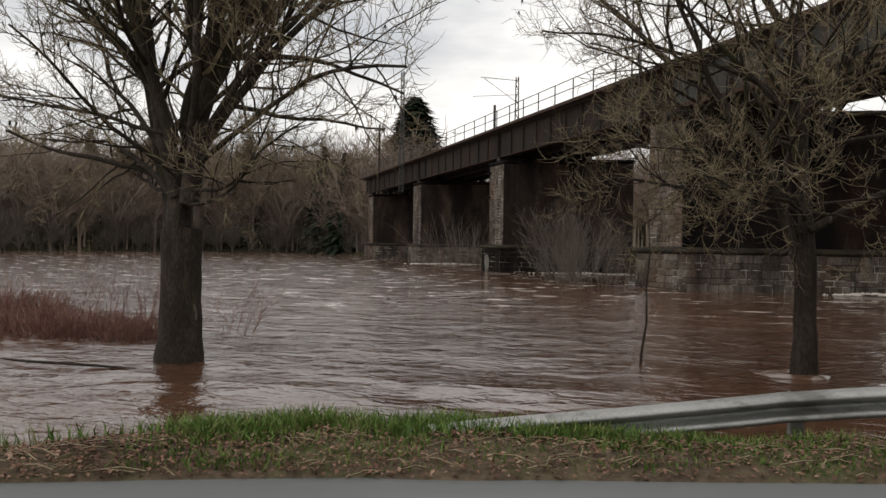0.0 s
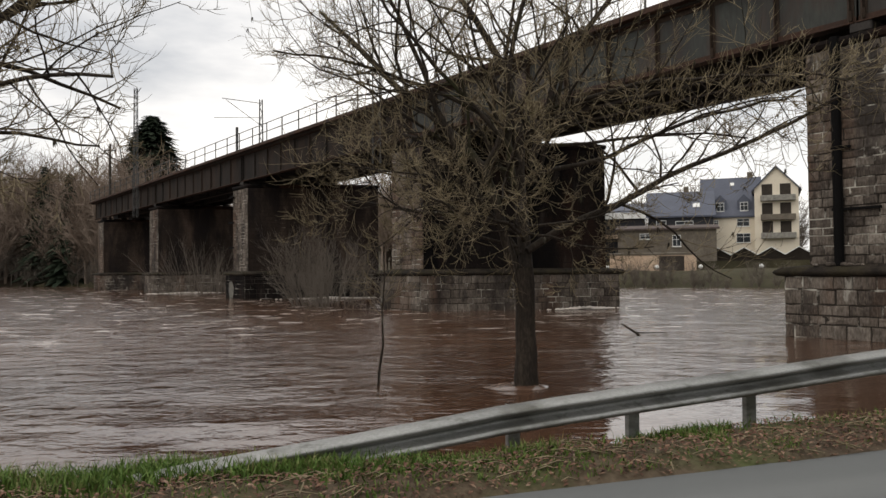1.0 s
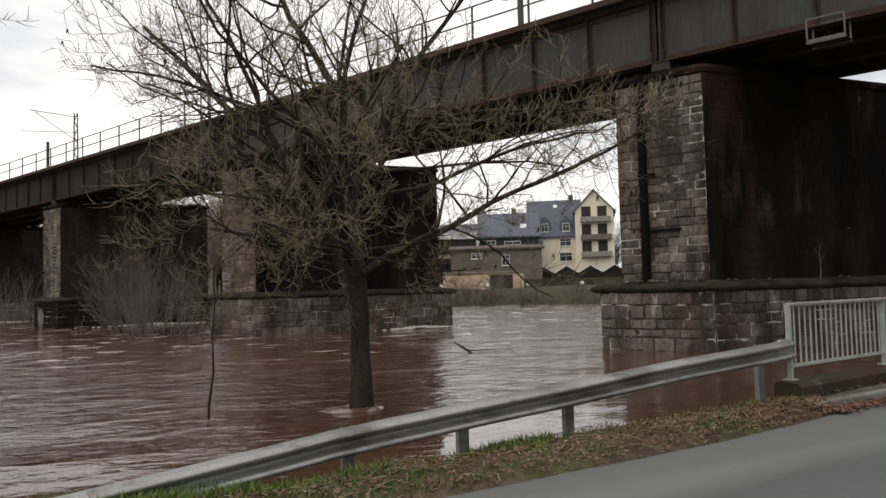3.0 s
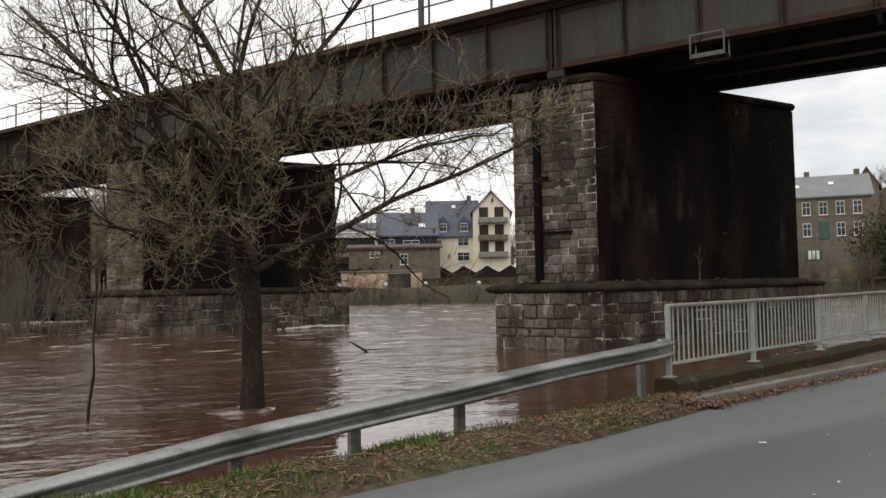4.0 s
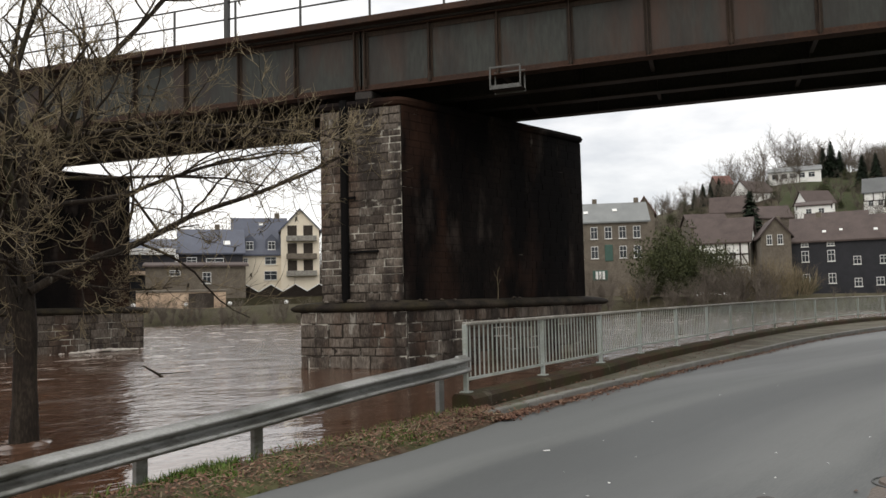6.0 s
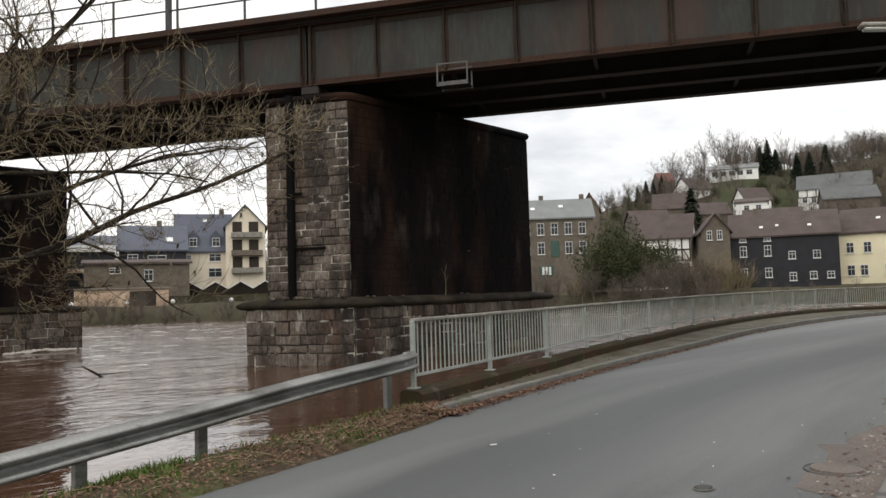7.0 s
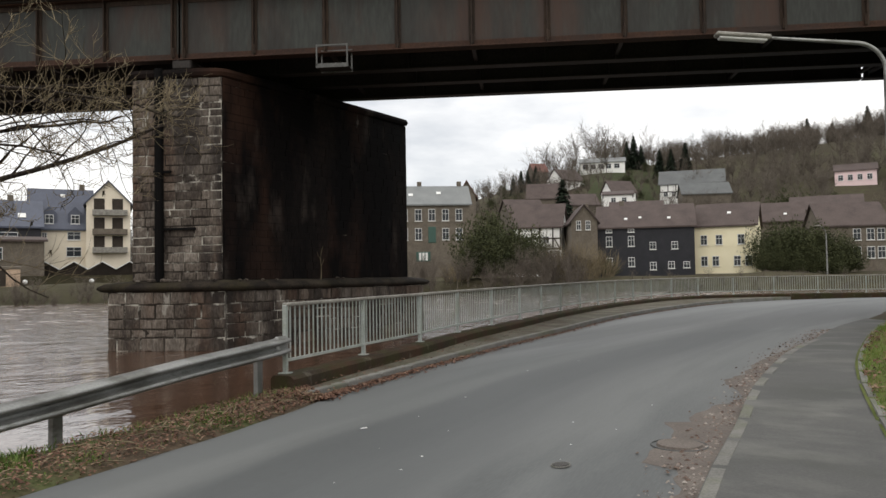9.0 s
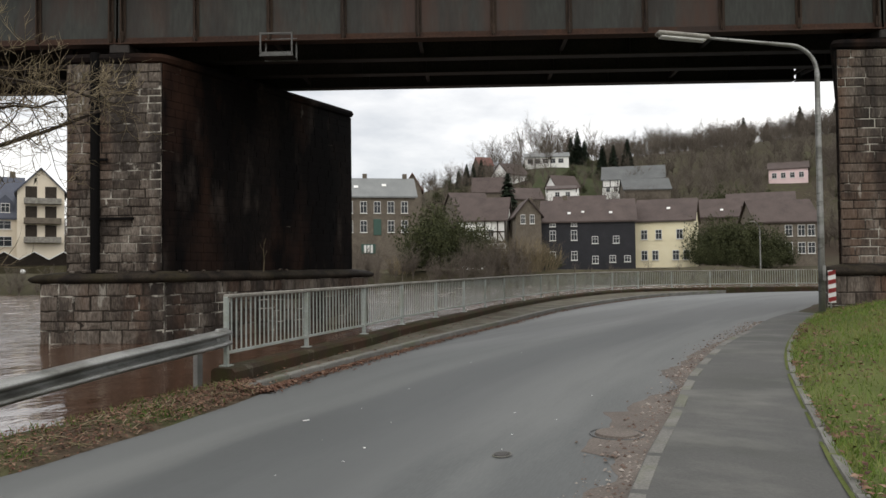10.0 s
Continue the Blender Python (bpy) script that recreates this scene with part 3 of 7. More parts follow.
for i in range(len(radii) - 1):
    for k in range(n_a - 1):
        j = i * n_a + k
        faces.append((j, j + n_a, j + n_a + 1, j + 1))
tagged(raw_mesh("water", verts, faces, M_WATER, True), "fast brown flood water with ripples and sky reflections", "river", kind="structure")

# ---- far land: bank, village slope and wooded hill, one sheet to the horizon ----
SHORE = [(-75, 75), (-47, 108), (-36, 120), (-28, 118), (-22, 98), (-16, 82), (-8, 76), (0, 72), (8, 70), (19, 67), (24, 66), (27, 65), (35, 66), (45, 70), (55, 72), (65, 73), (78, 75), (95, 85), (120, 110)]
HILL_FOOT = [(-75, 112), (44, 108), (61, 107), (66, 122), (80, 135), (120, 140)]
CREST = [(-75, 17), (-20, 15), (0, 9), (20, 6), (36, 6), (46, 20), (57, 36), (67, 42), (80, 48), (95, 52), (120, 50)]


def along(table, a):
    for (a0, v0), (a1, v1) in zip(table, table[1:]):
        if a <= a1:
            f = max(0.0, (a - a0) / (a1 - a0))
            return v0 + (v1 - v0) * f
    return table[-1][1]


def land_z(heading, r):
    s = along(SHORE, heading)
    if r < s:
        return WATER_Z - 0.6 - 0.05 * min(20, s - r)
    z = WATER_Z - 0.6 + 2.0 * min(1.0, (r - s) / 5.0)
    t = min(1.0, max(0.0, (r - along(HILL_FOOT, heading)) / 185))
    z += along(CREST, heading) * t * t * (3 - 2 * t)
    return z + 0.5 * noise.noise(Vector((r * 0.05, heading * 0.2, 0))) * min(1, max(0, (r - s) / 10))


verts, faces = [], []
headings = [-75 + 1.5 * k for k in range(131)]
steps = [40 + 3 * k for k in range(30)] + [130 + 8 * k for k in range(26)] + [360, 450, 700, 1200, 2500, 4500]
for r in steps:
    for hd in headings:
        verts.append(polar(hd, r, land_z(hd, r)))
n_h = len(headings)
for i in range(len(steps) - 1):
    for k in range(n_h - 1):
        j = i * n_h + k
        faces.append((j, j + n_h, j + n_h + 1, j + 1))
ground = raw_mesh("ground", verts, faces, M_BANK, True)
ground.data.materials.append(M_MEADOW)
ground.data.materials.append(M_PASTURE)
for p in ground.data.polygons:
    if (p.center.to_2d() - EYE.to_2d()).length > 118:
        flat = p.center.to_2d() - EYE.to_2d()
        way = math.degrees(math.atan2(flat.x, flat.y))
        p.material_index = 2 if 59.5 < way < 66 and 205 < flat.length < 262 else 1
tagged(ground, "far river bank rising to a wooded hillside with meadows", "ground", kind="structure")

# ---- near verge: a strip of soil between road and water ----
VERGE = [(-40, -13.4), (-14, -1.2), (-6.0, 2.0), (-3.8, 3.2), (-2.5, 4.75), (0.0, 5.5), (1.8, 5.65), (4.0, 6.5), (6.3, 7.2), (7.6, 7.7)]
verge_in = [(-40, -14.9), (-14, -2.55), (-6.0, 0.8), (-3.2, 1.98), (-1.9, 2.46), (-0.55, 2.94), (1.9, 3.78), (4.58, 4.63), (6.3, 5.3), (7.2, 5.72)]
verts, faces = [], []
ROWS = 90
for i in range(ROWS + 1):
    t = (len(VERGE) - 1) * i / ROWS
    a, b = catmull(verge_in, t), catmull(VERGE, t)
    for k in range(17):
        f = k / 16
        p = a.lerp(b, f)
        hump = 0.06 * math.sin(min(1, f * 1.6) * math.pi) + 0.05 * noise.noise(Vector((p.x * 1.3, p.y * 1.3, 2)))
        drop = -0.55 * max(0, (f - 0.62) / 0.38) ** 1.3
        verts.append((p.x, p.y, 0.012 + hump * min(1, f * 4) + drop - 0.09 * max(0, 1 - f * 7)))
for i in range(ROWS):
    for k in range(16):
        j = i * 17 + k
        faces.append((j, j + 1, j + 18, j + 17))
verge = tagged(raw_mesh("verge", verts, faces, M_SOIL, True), "muddy road verge with grass and dead leaves", "verge", kind="structure")

# ---- right side: kerb, footway, edging and lawn ----
SIDE_OUT = [(-38.5, -21.0), (-11.2, -8.6), (-0.9, -3.7), (1.5, -2.5), (3.5, -1.65), (6.4, -0.68), (8.05, -0.2), (11.2, 0.7), (14.0, 1.3), (17.4, 1.75), (20.6, 1.9)]
SIDE_IN = ROAD_RIGHT[:11]


def dropped(x):
    """The footway comes down to the road's level under the bridge."""
    return 0.085 * min(1.0, max(0.0, (x - 13.5) / 3))



def lawn_rise(d):
    return 0.02 + 0.09 * d + 0.018 * d * d if d < 5 else 0.92 + 0.2 * (d - 5)


verts, faces = [], []
ROWS = 120
for i in range(ROWS + 1):
    t = 10 * i / ROWS
    a, b = catmull(SIDE_IN, t), catmull(SIDE_OUT, t)
    for k in range(5):
        p = a.lerp(b, k / 4)
        verts.append((p.x, p.y, rise(p.x) + 0.1 - dropped(p.x) + 0.02 * k / 4))
for i in range(ROWS):
    for k in range(4):
        j = i * 5 + k
        faces.append((j, j + 5, j + 6, j + 1))
tagged(raw_mesh("pavement", verts, faces, M_WALKWAY, True), "narrow dark asphalt footway with pale worn blotches", "pavement", kind="structure")

verts, faces = [], []
for i in range(ROWS + 1):
    t = 10 * i / ROWS
    a, b = catmull(SIDE_IN, t), catmull(SIDE_OUT, t)
    out = (b - a).normalized()
    for k in range(14):
        d = -0.03 + 0.45 * k * (1 + 0.18 * k)
        p = b + out * d
        verts.append((p.x, p.y, rise(p.x) + 0.11 + lawn_rise(max(0, d)) * (0.5 + 0.5 * min(1, max(0, (p.x - 6) / 10))) + 0.03 * noise.noise(p * 1.4)))
for i in range(ROWS):
    for k in range(13):
        j = i * 14 + k
        faces.append((j, j + 14, j + 15, j + 1))
lawn = tagged(raw_mesh("lawn", verts, faces, M_LAWN, True), "green grass slope beside the footway with dead leaves", "lawn", kind="structure")

# soil between the road's bend and the pier beyond the footway
verts, faces = [], []
bend = [catmull(ROAD_RIGHT, 9 + 0.25 * i) for i in range(33)]
for i, p in enumerate(bend):
    d = bend[min(i + 1, 32)] - bend[max(i - 1, 0)]
    out = Vector((d.y, -d.x, 0)).normalized()
    for k in range(5):
        q = p + out * (-0.05 + 1.6 * k)
        verts.append((q.x, q.y, rise(p.x) - 0.02 + 0.05 * min(k, 1) + 0.03 * noise.noise(q)))
for i in range(32):
    for k in range(4):
        j = i * 5 + k
        faces.append((j, j + 5, j + 6, j + 1))
tagged(raw_mesh("roadside", verts, faces, M_SOIL, True), "bare dark soil between the road bend and the pier", "ground", kind="structure")

# land under and behind the road, so that nothing is open
land = bmesh.new()
land.faces.new([land.verts.new((x, y, -0.5)) for x, y in ((-300, -300), (300, -300), (300, 3), (-300, 3))])
tagged(link_mesh("field", land, M_LAWN), "grassy land behind the road", "ground", kind="structure")

# ---- the railway bridge: plate girders on skewed stone piers ----
U = Vector((-0.572, 0.820, 0))      # along the bridge, away over the river
E_DIR = -U
N_DIR = Vector((0.820, 0.572, 0))   # square to it, to its far side
V_DIR = Vector((0.989, 0.150, 0)).normalized()  # the piers' long sides
START = Vector((10.35, 17.0, 0))    # the near corner of the pier beside the road
SPAN = 18.7
THICK, LONG = 2.37, 8.0
GIRDER_Z, GIRDER_H = 7.12, 1.68
LEDGE_LOW, LEDGE_TOP, PIER_TOP = 1.26, 1.46, 6.9


def bridge_at(s, n, z):
    return START + U * s + N_DIR * n + UP * z


def pier_outline(corner, grow):
    """The pier's skewed plan, widened all round."""
    k = grow / E_DIR.cross(V_DIR).length
    a = corner - E_DIR * k - V_DIR * k
    b = corner + E_DIR * (THICK + k) - V_DIR * k
    return [a, b, b + V_DIR * (LONG + 2 * k), a + V_DIR * (LONG + 2 * k)]


def stone_mesh(name, mat, seed):
    """One hewn stone, its front face towards -y, width, depth and height of 1, with broken arrises and a bulging, uneven front."""
    rng = random.Random(seed)
    bm = bmesh.new()
    nx, nz = 3, 2
    rim, front = [], []

    def edge(i, k):
        x, z = -0.5 + i / nx, -0.5 + k / nz
        return x + (rng.uniform(-0.02, 0.02) if 0 < i < nx else 0), z + rng.uniform(-0.03, 0.03) * (1 if 0 < i < nx else 0.4)

    loop = [(i, 0) for i in range(nx)] + [(nx, k) for k in range(nz)] + [(i, nz) for i in range(nx, 0, -1)] + [(0, k) for k in range(nz, 0, -1)]
    for i, k in loop:
        x, z = edge(i, k)
        rim.append(bm.verts.new((x, -0.3, z)))
        front.append(bm.verts.new((x * rng.uniform(0.9, 0.97), -0.5 + rng.uniform(0.0, 0.09), z * rng.uniform(0.8, 0.94))))
    back = [bm.verts.new((v.co.x, 0.5, v.co.z)) for v in rim]
    n = len(loop)
    for p, q in ((back, rim), (rim, front)):
        for k in range(n):
            bm.faces.new((p[k], p[(k + 1) % n], q[(k + 1) % n], q[k]))
    mid = bm.verts.new((rng.uniform(-0.15, 0.15), -0.5 - rng.uniform(0.0, 0.08), rng.uniform(-0.15, 0.15)))
    for k in range(n):
        bm.faces.new((front[k], front[(k + 1) % n], mid))
    bmesh.ops.recalc_face_normals(bm, faces=bm.faces)
    me = bpy.data.meshes.new(name)
    bm.to_mesh(me)
    bm.free()
    me.materials.append(mat)
    return me


def courses(rng, a, b, z0, z1, height, width):
    """Stones of a wall from a to b: (middle, width, height) row by row, with uneven joints."""
    length = (b - a).length
    d = (b - a) / length
    n = max(1, round((z1 - z0) / height))
    heights = [rng.uniform(0.72, 1.28) for _ in range(n)]
    unit = (z1 - z0) / sum(heights)
    rows = []
    z = z0
    for i in range(n):
        h = heights[i] * unit
        s = 0.0
        k = 0
        while s < length - 0.02:
            w = width * rng.uniform(0.65, 1.5) * (0.6 if (i % 2 and k == 0) else 1)
            if length - s - w < width * 0.45:
                w = length - s
            rows.append((a + d * (s + w / 2) + UP * (z + h / 2), w, h))
            s += w
            k += 1
        z += h
    return rows


STONES = [stone_mesh("stone", M_STONE, 70 + k) for k in range(7)]


def lay_stones(rng, a, b, z0, z1, height, width, parent, meshes):
    d = (b - a).normalized()
    turn = math.atan2(d.y, d.x)
    for p, w, hh in courses(rng, a, b, z0, z1, height, width):
        ob = new("stone", rng.choice(meshes))
        deep = 0.16
        out = Vector((d.y, -d.x, 0)) * (rng.uniform(0.0, 0.022) - 0.045)
        ob.matrix_world = Matrix.Translation(p + out) @ Matrix.Rotation(turn, 4, "Z") @ Matrix.Diagonal((w - rng.uniform(0.008, 0.022), deep, hh - rng.uniform(0.006, 0.02), 1))
        ob.parent = parent


def joined_stones(rng, walls, z0, z1, height, width, mat, parent, gap=0.01, worn=0.02, proud=0.022):
    verts, faces = [], []
    for a, b in walls:
        d = (b - a).normalized()
        o = Vector((d.y, -d.x, 0))
        for p, w, hh in courses(rng, a, b, z0, z1, height, width):
            q = p + o * rng.uniform(0.0, proud)
            x, z, c = d * (w / 2 - gap), UP * (hh / 2 - gap), 1.6 * gap + 0.006
            base = len(verts)
            for f, k, push in ((1, 1, -0.1), (1, 1, worn), ((w - 2 * c) / w, (hh - 2 * c) / hh, 0.036)):
                for sx, sz in ((-1, -1), (1, -1), (1, 1), (-1, 1)):
                    verts.append(q + x * (sx * f) + z * (sz * k) + o * push)
            for ring in (0, 4):
                for k in range(4):
                    faces.append((base + ring + k, base + ring + (k + 1) % 4, base + ring + 4 + (k + 1) % 4, base + ring + 4 + k))
            faces.append((base + 8, base + 9, base + 10, base + 11))
    ob = raw_mesh("stone_courses", verts, faces, mat)
    tagged(ob, "courses of small hewn stones", kind="stuff")
    return under(ob, parent)


def rounded(corners, r):
    """An outline with its corners turned into short arcs."""
    out = []
    n = len(corners)
    for i, p in enumerate(corners):
        a, b = (corners[i - 1] - p).normalized() * r, (corners[(i + 1) % n] - p).normalized() * r
        for f in (0, 0.25, 0.5, 0.75, 1):
            out.append(p + a * (1 - f) ** 2 + b * f ** 2)
        for f in (0.2, 0.4, 0.6, 0.8):
            out.append((p + b).lerp(corners[(i + 1) % n] - b, f))
    return out


def build_pier(k, along_shift=0.0, singly=False, label="", long_side=True, foot=-1.6):
    rng = random.Random(40 + k)
    corner = START + U * (SPAN * k + along_shift)
    pier = thing("bridge_pier", label, "bridge pier", group="stone piers of the bridge", kind="structure")
    shaft, base = pier_outline(corner, 0.0), pier_outline(corner, 0.3)
    upper = LEDGE_TOP + 0.05, PIER_TOP - 0.27
    part("shaft_core", prism([(p.x, p.y) for p in shaft], LEDGE_TOP - 0.05, PIER_TOP - 0.25), M_MORTAR_DARK, pier)
    part("base_core", prism([(p.x, p.y) for p in base], foot, LEDGE_LOW), M_MORTAR, pier)
    # rounded ledge between base and shaft
    bm = bmesh.new()
    rings = []
    for grow, z in ((0.26, LEDGE_LOW - 0.04), (0.4, LEDGE_LOW), (0.45, LEDGE_LOW + 0.07), (0.43, LEDGE_TOP - 0.08), (0.34, LEDGE_TOP - 0.01), (0.0, LEDGE_TOP + 0.06)):
        ring = []
        corners = pier_outline(corner, grow)
        for i in range(4):
            for f in range(12):
                p = corners[i].lerp(corners[(i + 1) % 4], f / 12)
                ring.append(bm.verts.new(p + UP * (z + 0.012 * noise.noise(p * 2.0 + UP * z))))
        rings.append(ring)
    for r0, r1 in zip(rings, rings[1:]):
        for i in range(48):
            bm.faces.new((r0[i], r0[(i + 1) % 48], r1[(i + 1) % 48], r1[i]))
    bmesh.ops.recalc_face_normals(bm, faces=bm.faces)
    part("ledge", bm, M_LEDGE, pier, "dark mossy stone ledge", True)
    # coping
    bm = bmesh.new()
    rings = []
    for grow, z in ((0.03, PIER_TOP - 0.27), (0.1, PIER_TOP - 0.23), (0.13, PIER_TOP - 0.14), (0.1, PIER_TOP - 0.05), (-0.05, PIER_TOP)):
        rings.append([bm.verts.new(p + UP * (z + 0.02 * noise.noise(p * 1.5))) for p in rounded(pier_outline(corner, grow), 0.3)])
    n_c = len(rings[0])
    for r0, r1 in zip(rings, rings[1:]):
        for i in range(n_c):
            bm.faces.new((r0[i], r0[(i + 1) % n_c], r1[(i + 1) % n_c], r1[i]))
    bm.faces.new(rings[-1])
    bmesh.ops.recalc_face_normals(bm, faces=bm.faces)
    part("coping", bm, M_SOOT_SHADE, pier)
    # bearings under each girder
    for n in GIRDERS:
        run = n / V_DIR.dot(N_DIR)
        p = corner + E_DIR * (THICK / 2) + V_DIR * (run + 0.25)
        part("bearing", box((0.5, 0.45, GIRDER_Z - PIER_TOP + 0.02), pose(p.x, p.y, (GIRDER_Z + PIER_TOP) / 2, 0, 0, 125), bevel=0.03), M_DARKSTEEL, pier)
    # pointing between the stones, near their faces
    for p, q, z0, z1, fill in ((shaft[0], shaft[1], *upper, M_JOINT), (shaft[1], shaft[2], *upper, M_JOINT_SOOT_SHADE), (base[0], base[1], foot, LEDGE_LOW - 0.02, M_JOINT), (base[1], base[2], foot, LEDGE_LOW - 0.02, M_JOINT)):
        d = (q - p).normalized()
        c = (p + q) / 2 + Vector((d.y, -d.x, 0)) * 0.015
        part("joint_fill", box(((q - p).length - 0.02, 0.024, z1 - z0), pose(c.x, c.y, (z0 + z1) / 2, 0, 0, math.degrees(math.atan2(d.y, d.x)))), fill, pier)
    if k == 2:
        o = (base[0] + base[1]) / 2 - N_DIR * 0.07
        bm = bmesh.new()
        rim = [o - E_DIR * 0.55 + E_DIR * (0.42 * math.cos(a) * (1 + 0.3 * noise.noise(Vector((a * 2, 1, 0))))) + UP * (0.35 + 0.55 * math.sin(a) * (1 + 0.4 * noise.noise(Vector((a * 2, 7, 0))))) for a in (2 * math.pi * i / 26 for i in range(26))]
        bm.faces.new([bm.verts.new(p) for p in rim])
        bmesh.ops.solidify(bm, geom=bm.faces[:], thickness=0.02)
        part("pale_patch", bm, M_HANDRAIL, pier, "pale flaking patch on the pier base")
        for z in (3.0, 4.6, 6.2):
            p = shaft[0] + E_DIR * 0.12 - N_DIR * 0.2 + UP * z
            part("bracket", box((0.75, 0.1, 0.1), pose(p.x, p.y, p.z, 0, 0, math.degrees(math.atan2(E_DIR.y, E_DIR.x)))), M_TAR, pier, "black iron bracket")
    if singly:
        lay_stones(rng, base[0], base[1], WATER_Z - 0.3, LEDGE_LOW - 0.02, 0.29, 0.52, pier, STONES)
        lay_stones(rng, base[1], base[1].lerp(base[2], 0.45), WATER_Z - 0.3, LEDGE_LOW - 0.02, 0.29, 0.52, pier, STONES)
        lay_stones(rng, shaft[0], shaft[1], *upper, 0.225, 0.44, pier, STONES)
        # long side in the dark tone that holds both soot and under-bridge shade
        joined_stones(rng, [(shaft[1], shaft[2])], *upper, 0.225, 0.5, M_SOOT_SHADE_ROWS, pier, gap=0.006, worn=0.033, proud=0.008)
        joined_stones(rng, [(base[1].lerp(base[2], 0.45), base[2])], WATER_Z - 0.3, LEDGE_LOW - 0.02, 0.29, 0.52, M_STONE_ROWS, pier)
    else:
        joined_stones(rng, [(shaft[0], shaft[1])], *upper, 0.225, 0.46, M_STONE_ROWS, pier)
        joined_stones(rng, [(base[0], base[1]), (base[1], base[2])], max(foot, WATER_Z - 0.3), LEDGE_LOW - 0.02, 0.29, 0.55, M_SOOT_SHADE_ROWS if k == 2 else M_STONE_ROWS, pier)
        # long sides: shade painted in, less of it on the farther piers
        joined_stones(rng, [(shaft[1], shaft[2]), (shaft[3], shaft[0])], *upper, 0.225, 0.5, M_BROWN_ROWS if k > 1 else M_SOOT_SHADE_ROWS, pier, gap=0.006, worn=0.033, proud=0.008)
    return pier, shaft


GIRDERS = (0.0, 1.75, 3.3, 4.9)
PIERS = {}
for k, label, shift in ((-1, "tall weathered stone bridge pier beside the footway", 0.0), (0, "stained stone bridge pier with a mossy ledge standing in flood water", 0.0),
                        (1, "dark stone bridge pier in the river behind bare branches", 0.0), (2, "pale-edged stone bridge pier in the river", 0.0),
                        (3, "distant stone bridge pier in the river", 0.0), (4, "distant stone abutment of the bridge", 0.0)):
    PIERS[k] = build_pier(k, shift, singly=(k == 0), label=label, foot=-1.6)

S0, S1 = -2 * SPAN, 4 * SPAN + 3.0
BRIDGE_TURN = math.degrees(math.atan2(U.y, U.x))
bridge = thing("railway_bridge", "long rusty grey-green plate girder railway bridge on stone piers", "bridge", kind="structure")


def beam_box(s0, s1, n0, n1, z0, z1, bevel=0.0):
    c = bridge_at((s0 + s1) / 2, (n0 + n1) / 2, (z0 + z1) / 2)
    return box((s1 - s0, n1 - n0, z1 - z0), pose(c.x, c.y, c.z, 0, 0, BRIDGE_TURN), bevel=bevel)


for i, n in enumerate(GIRDERS):
    for k in range(-2, 4):
        face = M_DARKSTEEL if i else M_STEEL if k < 1 else M_OLDSTEEL
        s0, s1 = k * SPAN + 0.03 - THICK / 2, (k + 1) * SPAN - 0.03 - THICK / 2
        if k == 3:
            s1 += 3
        girder = part("girder", beam_box(s0, s1, n + 0.14, n + 0.16, GIRDER_Z + 0.03, GIRDER_Z + GIRDER_H - 0.03), face, bridge)
        part("bottom_flange", beam_box(s0, s1, n - 0.02, n + 0.32, GIRDER_Z, GIRDER_Z + 0.035, 0.006), M_RUST if i == 0 else M_DARKSTEEL, girder)
        part("top_flange", beam_box(s0, s1, n - 0.02, n + 0.32, GIRDER_Z + GIRDER_H - 0.035, GIRDER_Z + GIRDER_H, 0.006), M_RUST if i == 0 else M_DARKSTEEL, girder)
        if i == 0:
            # riveted angles along the foot and head of the web
            part("foot_angle", beam_box(s0, s1, n + 0.115, n + 0.138, GIRDER_Z + 0.036, GIRDER_Z + 0.19, 0.004), M_RUST if k < 1 else M_OLDSTEEL, girder, "rust-red riveted angle")
            part("head_angle", beam_box(s0, s1, n + 0.115, n + 0.138, GIRDER_Z + GIRDER_H - 0.17, GIRDER_Z + GIRDER_H - 0.036, 0.004), M_STIFF if k < 1 else M_OLDSTEEL, girder)
        count = 10
        for j in range(count + 1):
            s = s0 + 0.12 + (s1 - s0 - 0.24) * j / count
            bm = beam_box(s - 0.014, s + 0.014, n + (0.0 if k < 1 else 0.07), n + 0.14, GIRDER_Z + 0.035, GIRDER_Z + GIRDER_H - 0.035)
            c = bridge_at(s, n + 0.125, GIRDER_Z + GIRDER_H / 2)
            add_box(bm, (0.16, 0.016, GIRDER_H - 0.08), pose(c.x, c.y, c.z, 0, 0, BRIDGE_TURN))
            if i == 0 and k < 1:
                # curved knee at its foot
                c = bridge_at(s, n + 0.06, GIRDER_Z + 0.2)
                add_box(bm, (0.1, 0.1, 0.3), pose(c.x, c.y, c.z, 0, 0, BRIDGE_TURN), bevel=0.04)
            part("stiffener", bm, M_STIFF if face == M_STEEL else face, girder)
            if i == 0 and j % 2 == 0 or i == 2 and j % 2 == 0:
                # cross bracing to the next girder
                bm = beam_box(s - 0.05, s + 0.05, n + 0.3, GIRDERS[i + 1], GIRDER_Z + 0.12, GIRDER_Z + 0.2)
                part("cross_beam", bm, M_DARKSTEEL, girder)
part("deck", beam_box(S0, S1, -0.1, GIRDERS[-1] + 0.4, GIRDER_Z + GIRDER_H + 0.002, GIRDER_Z + GIRDER_H + 0.2, 0.02), M_DARKSTEEL, bridge)
part("edge_beam", beam_box(S0, S1, -0.34, -0.1, GIRDER_Z + GIRDER_H + 0.06, GIRDER_Z + GIRDER_H + 0.24, 0.015), M_RUST, bridge, "rusty walkway edge")
DECK = GIRDER_Z + GIRDER_H + 0.24

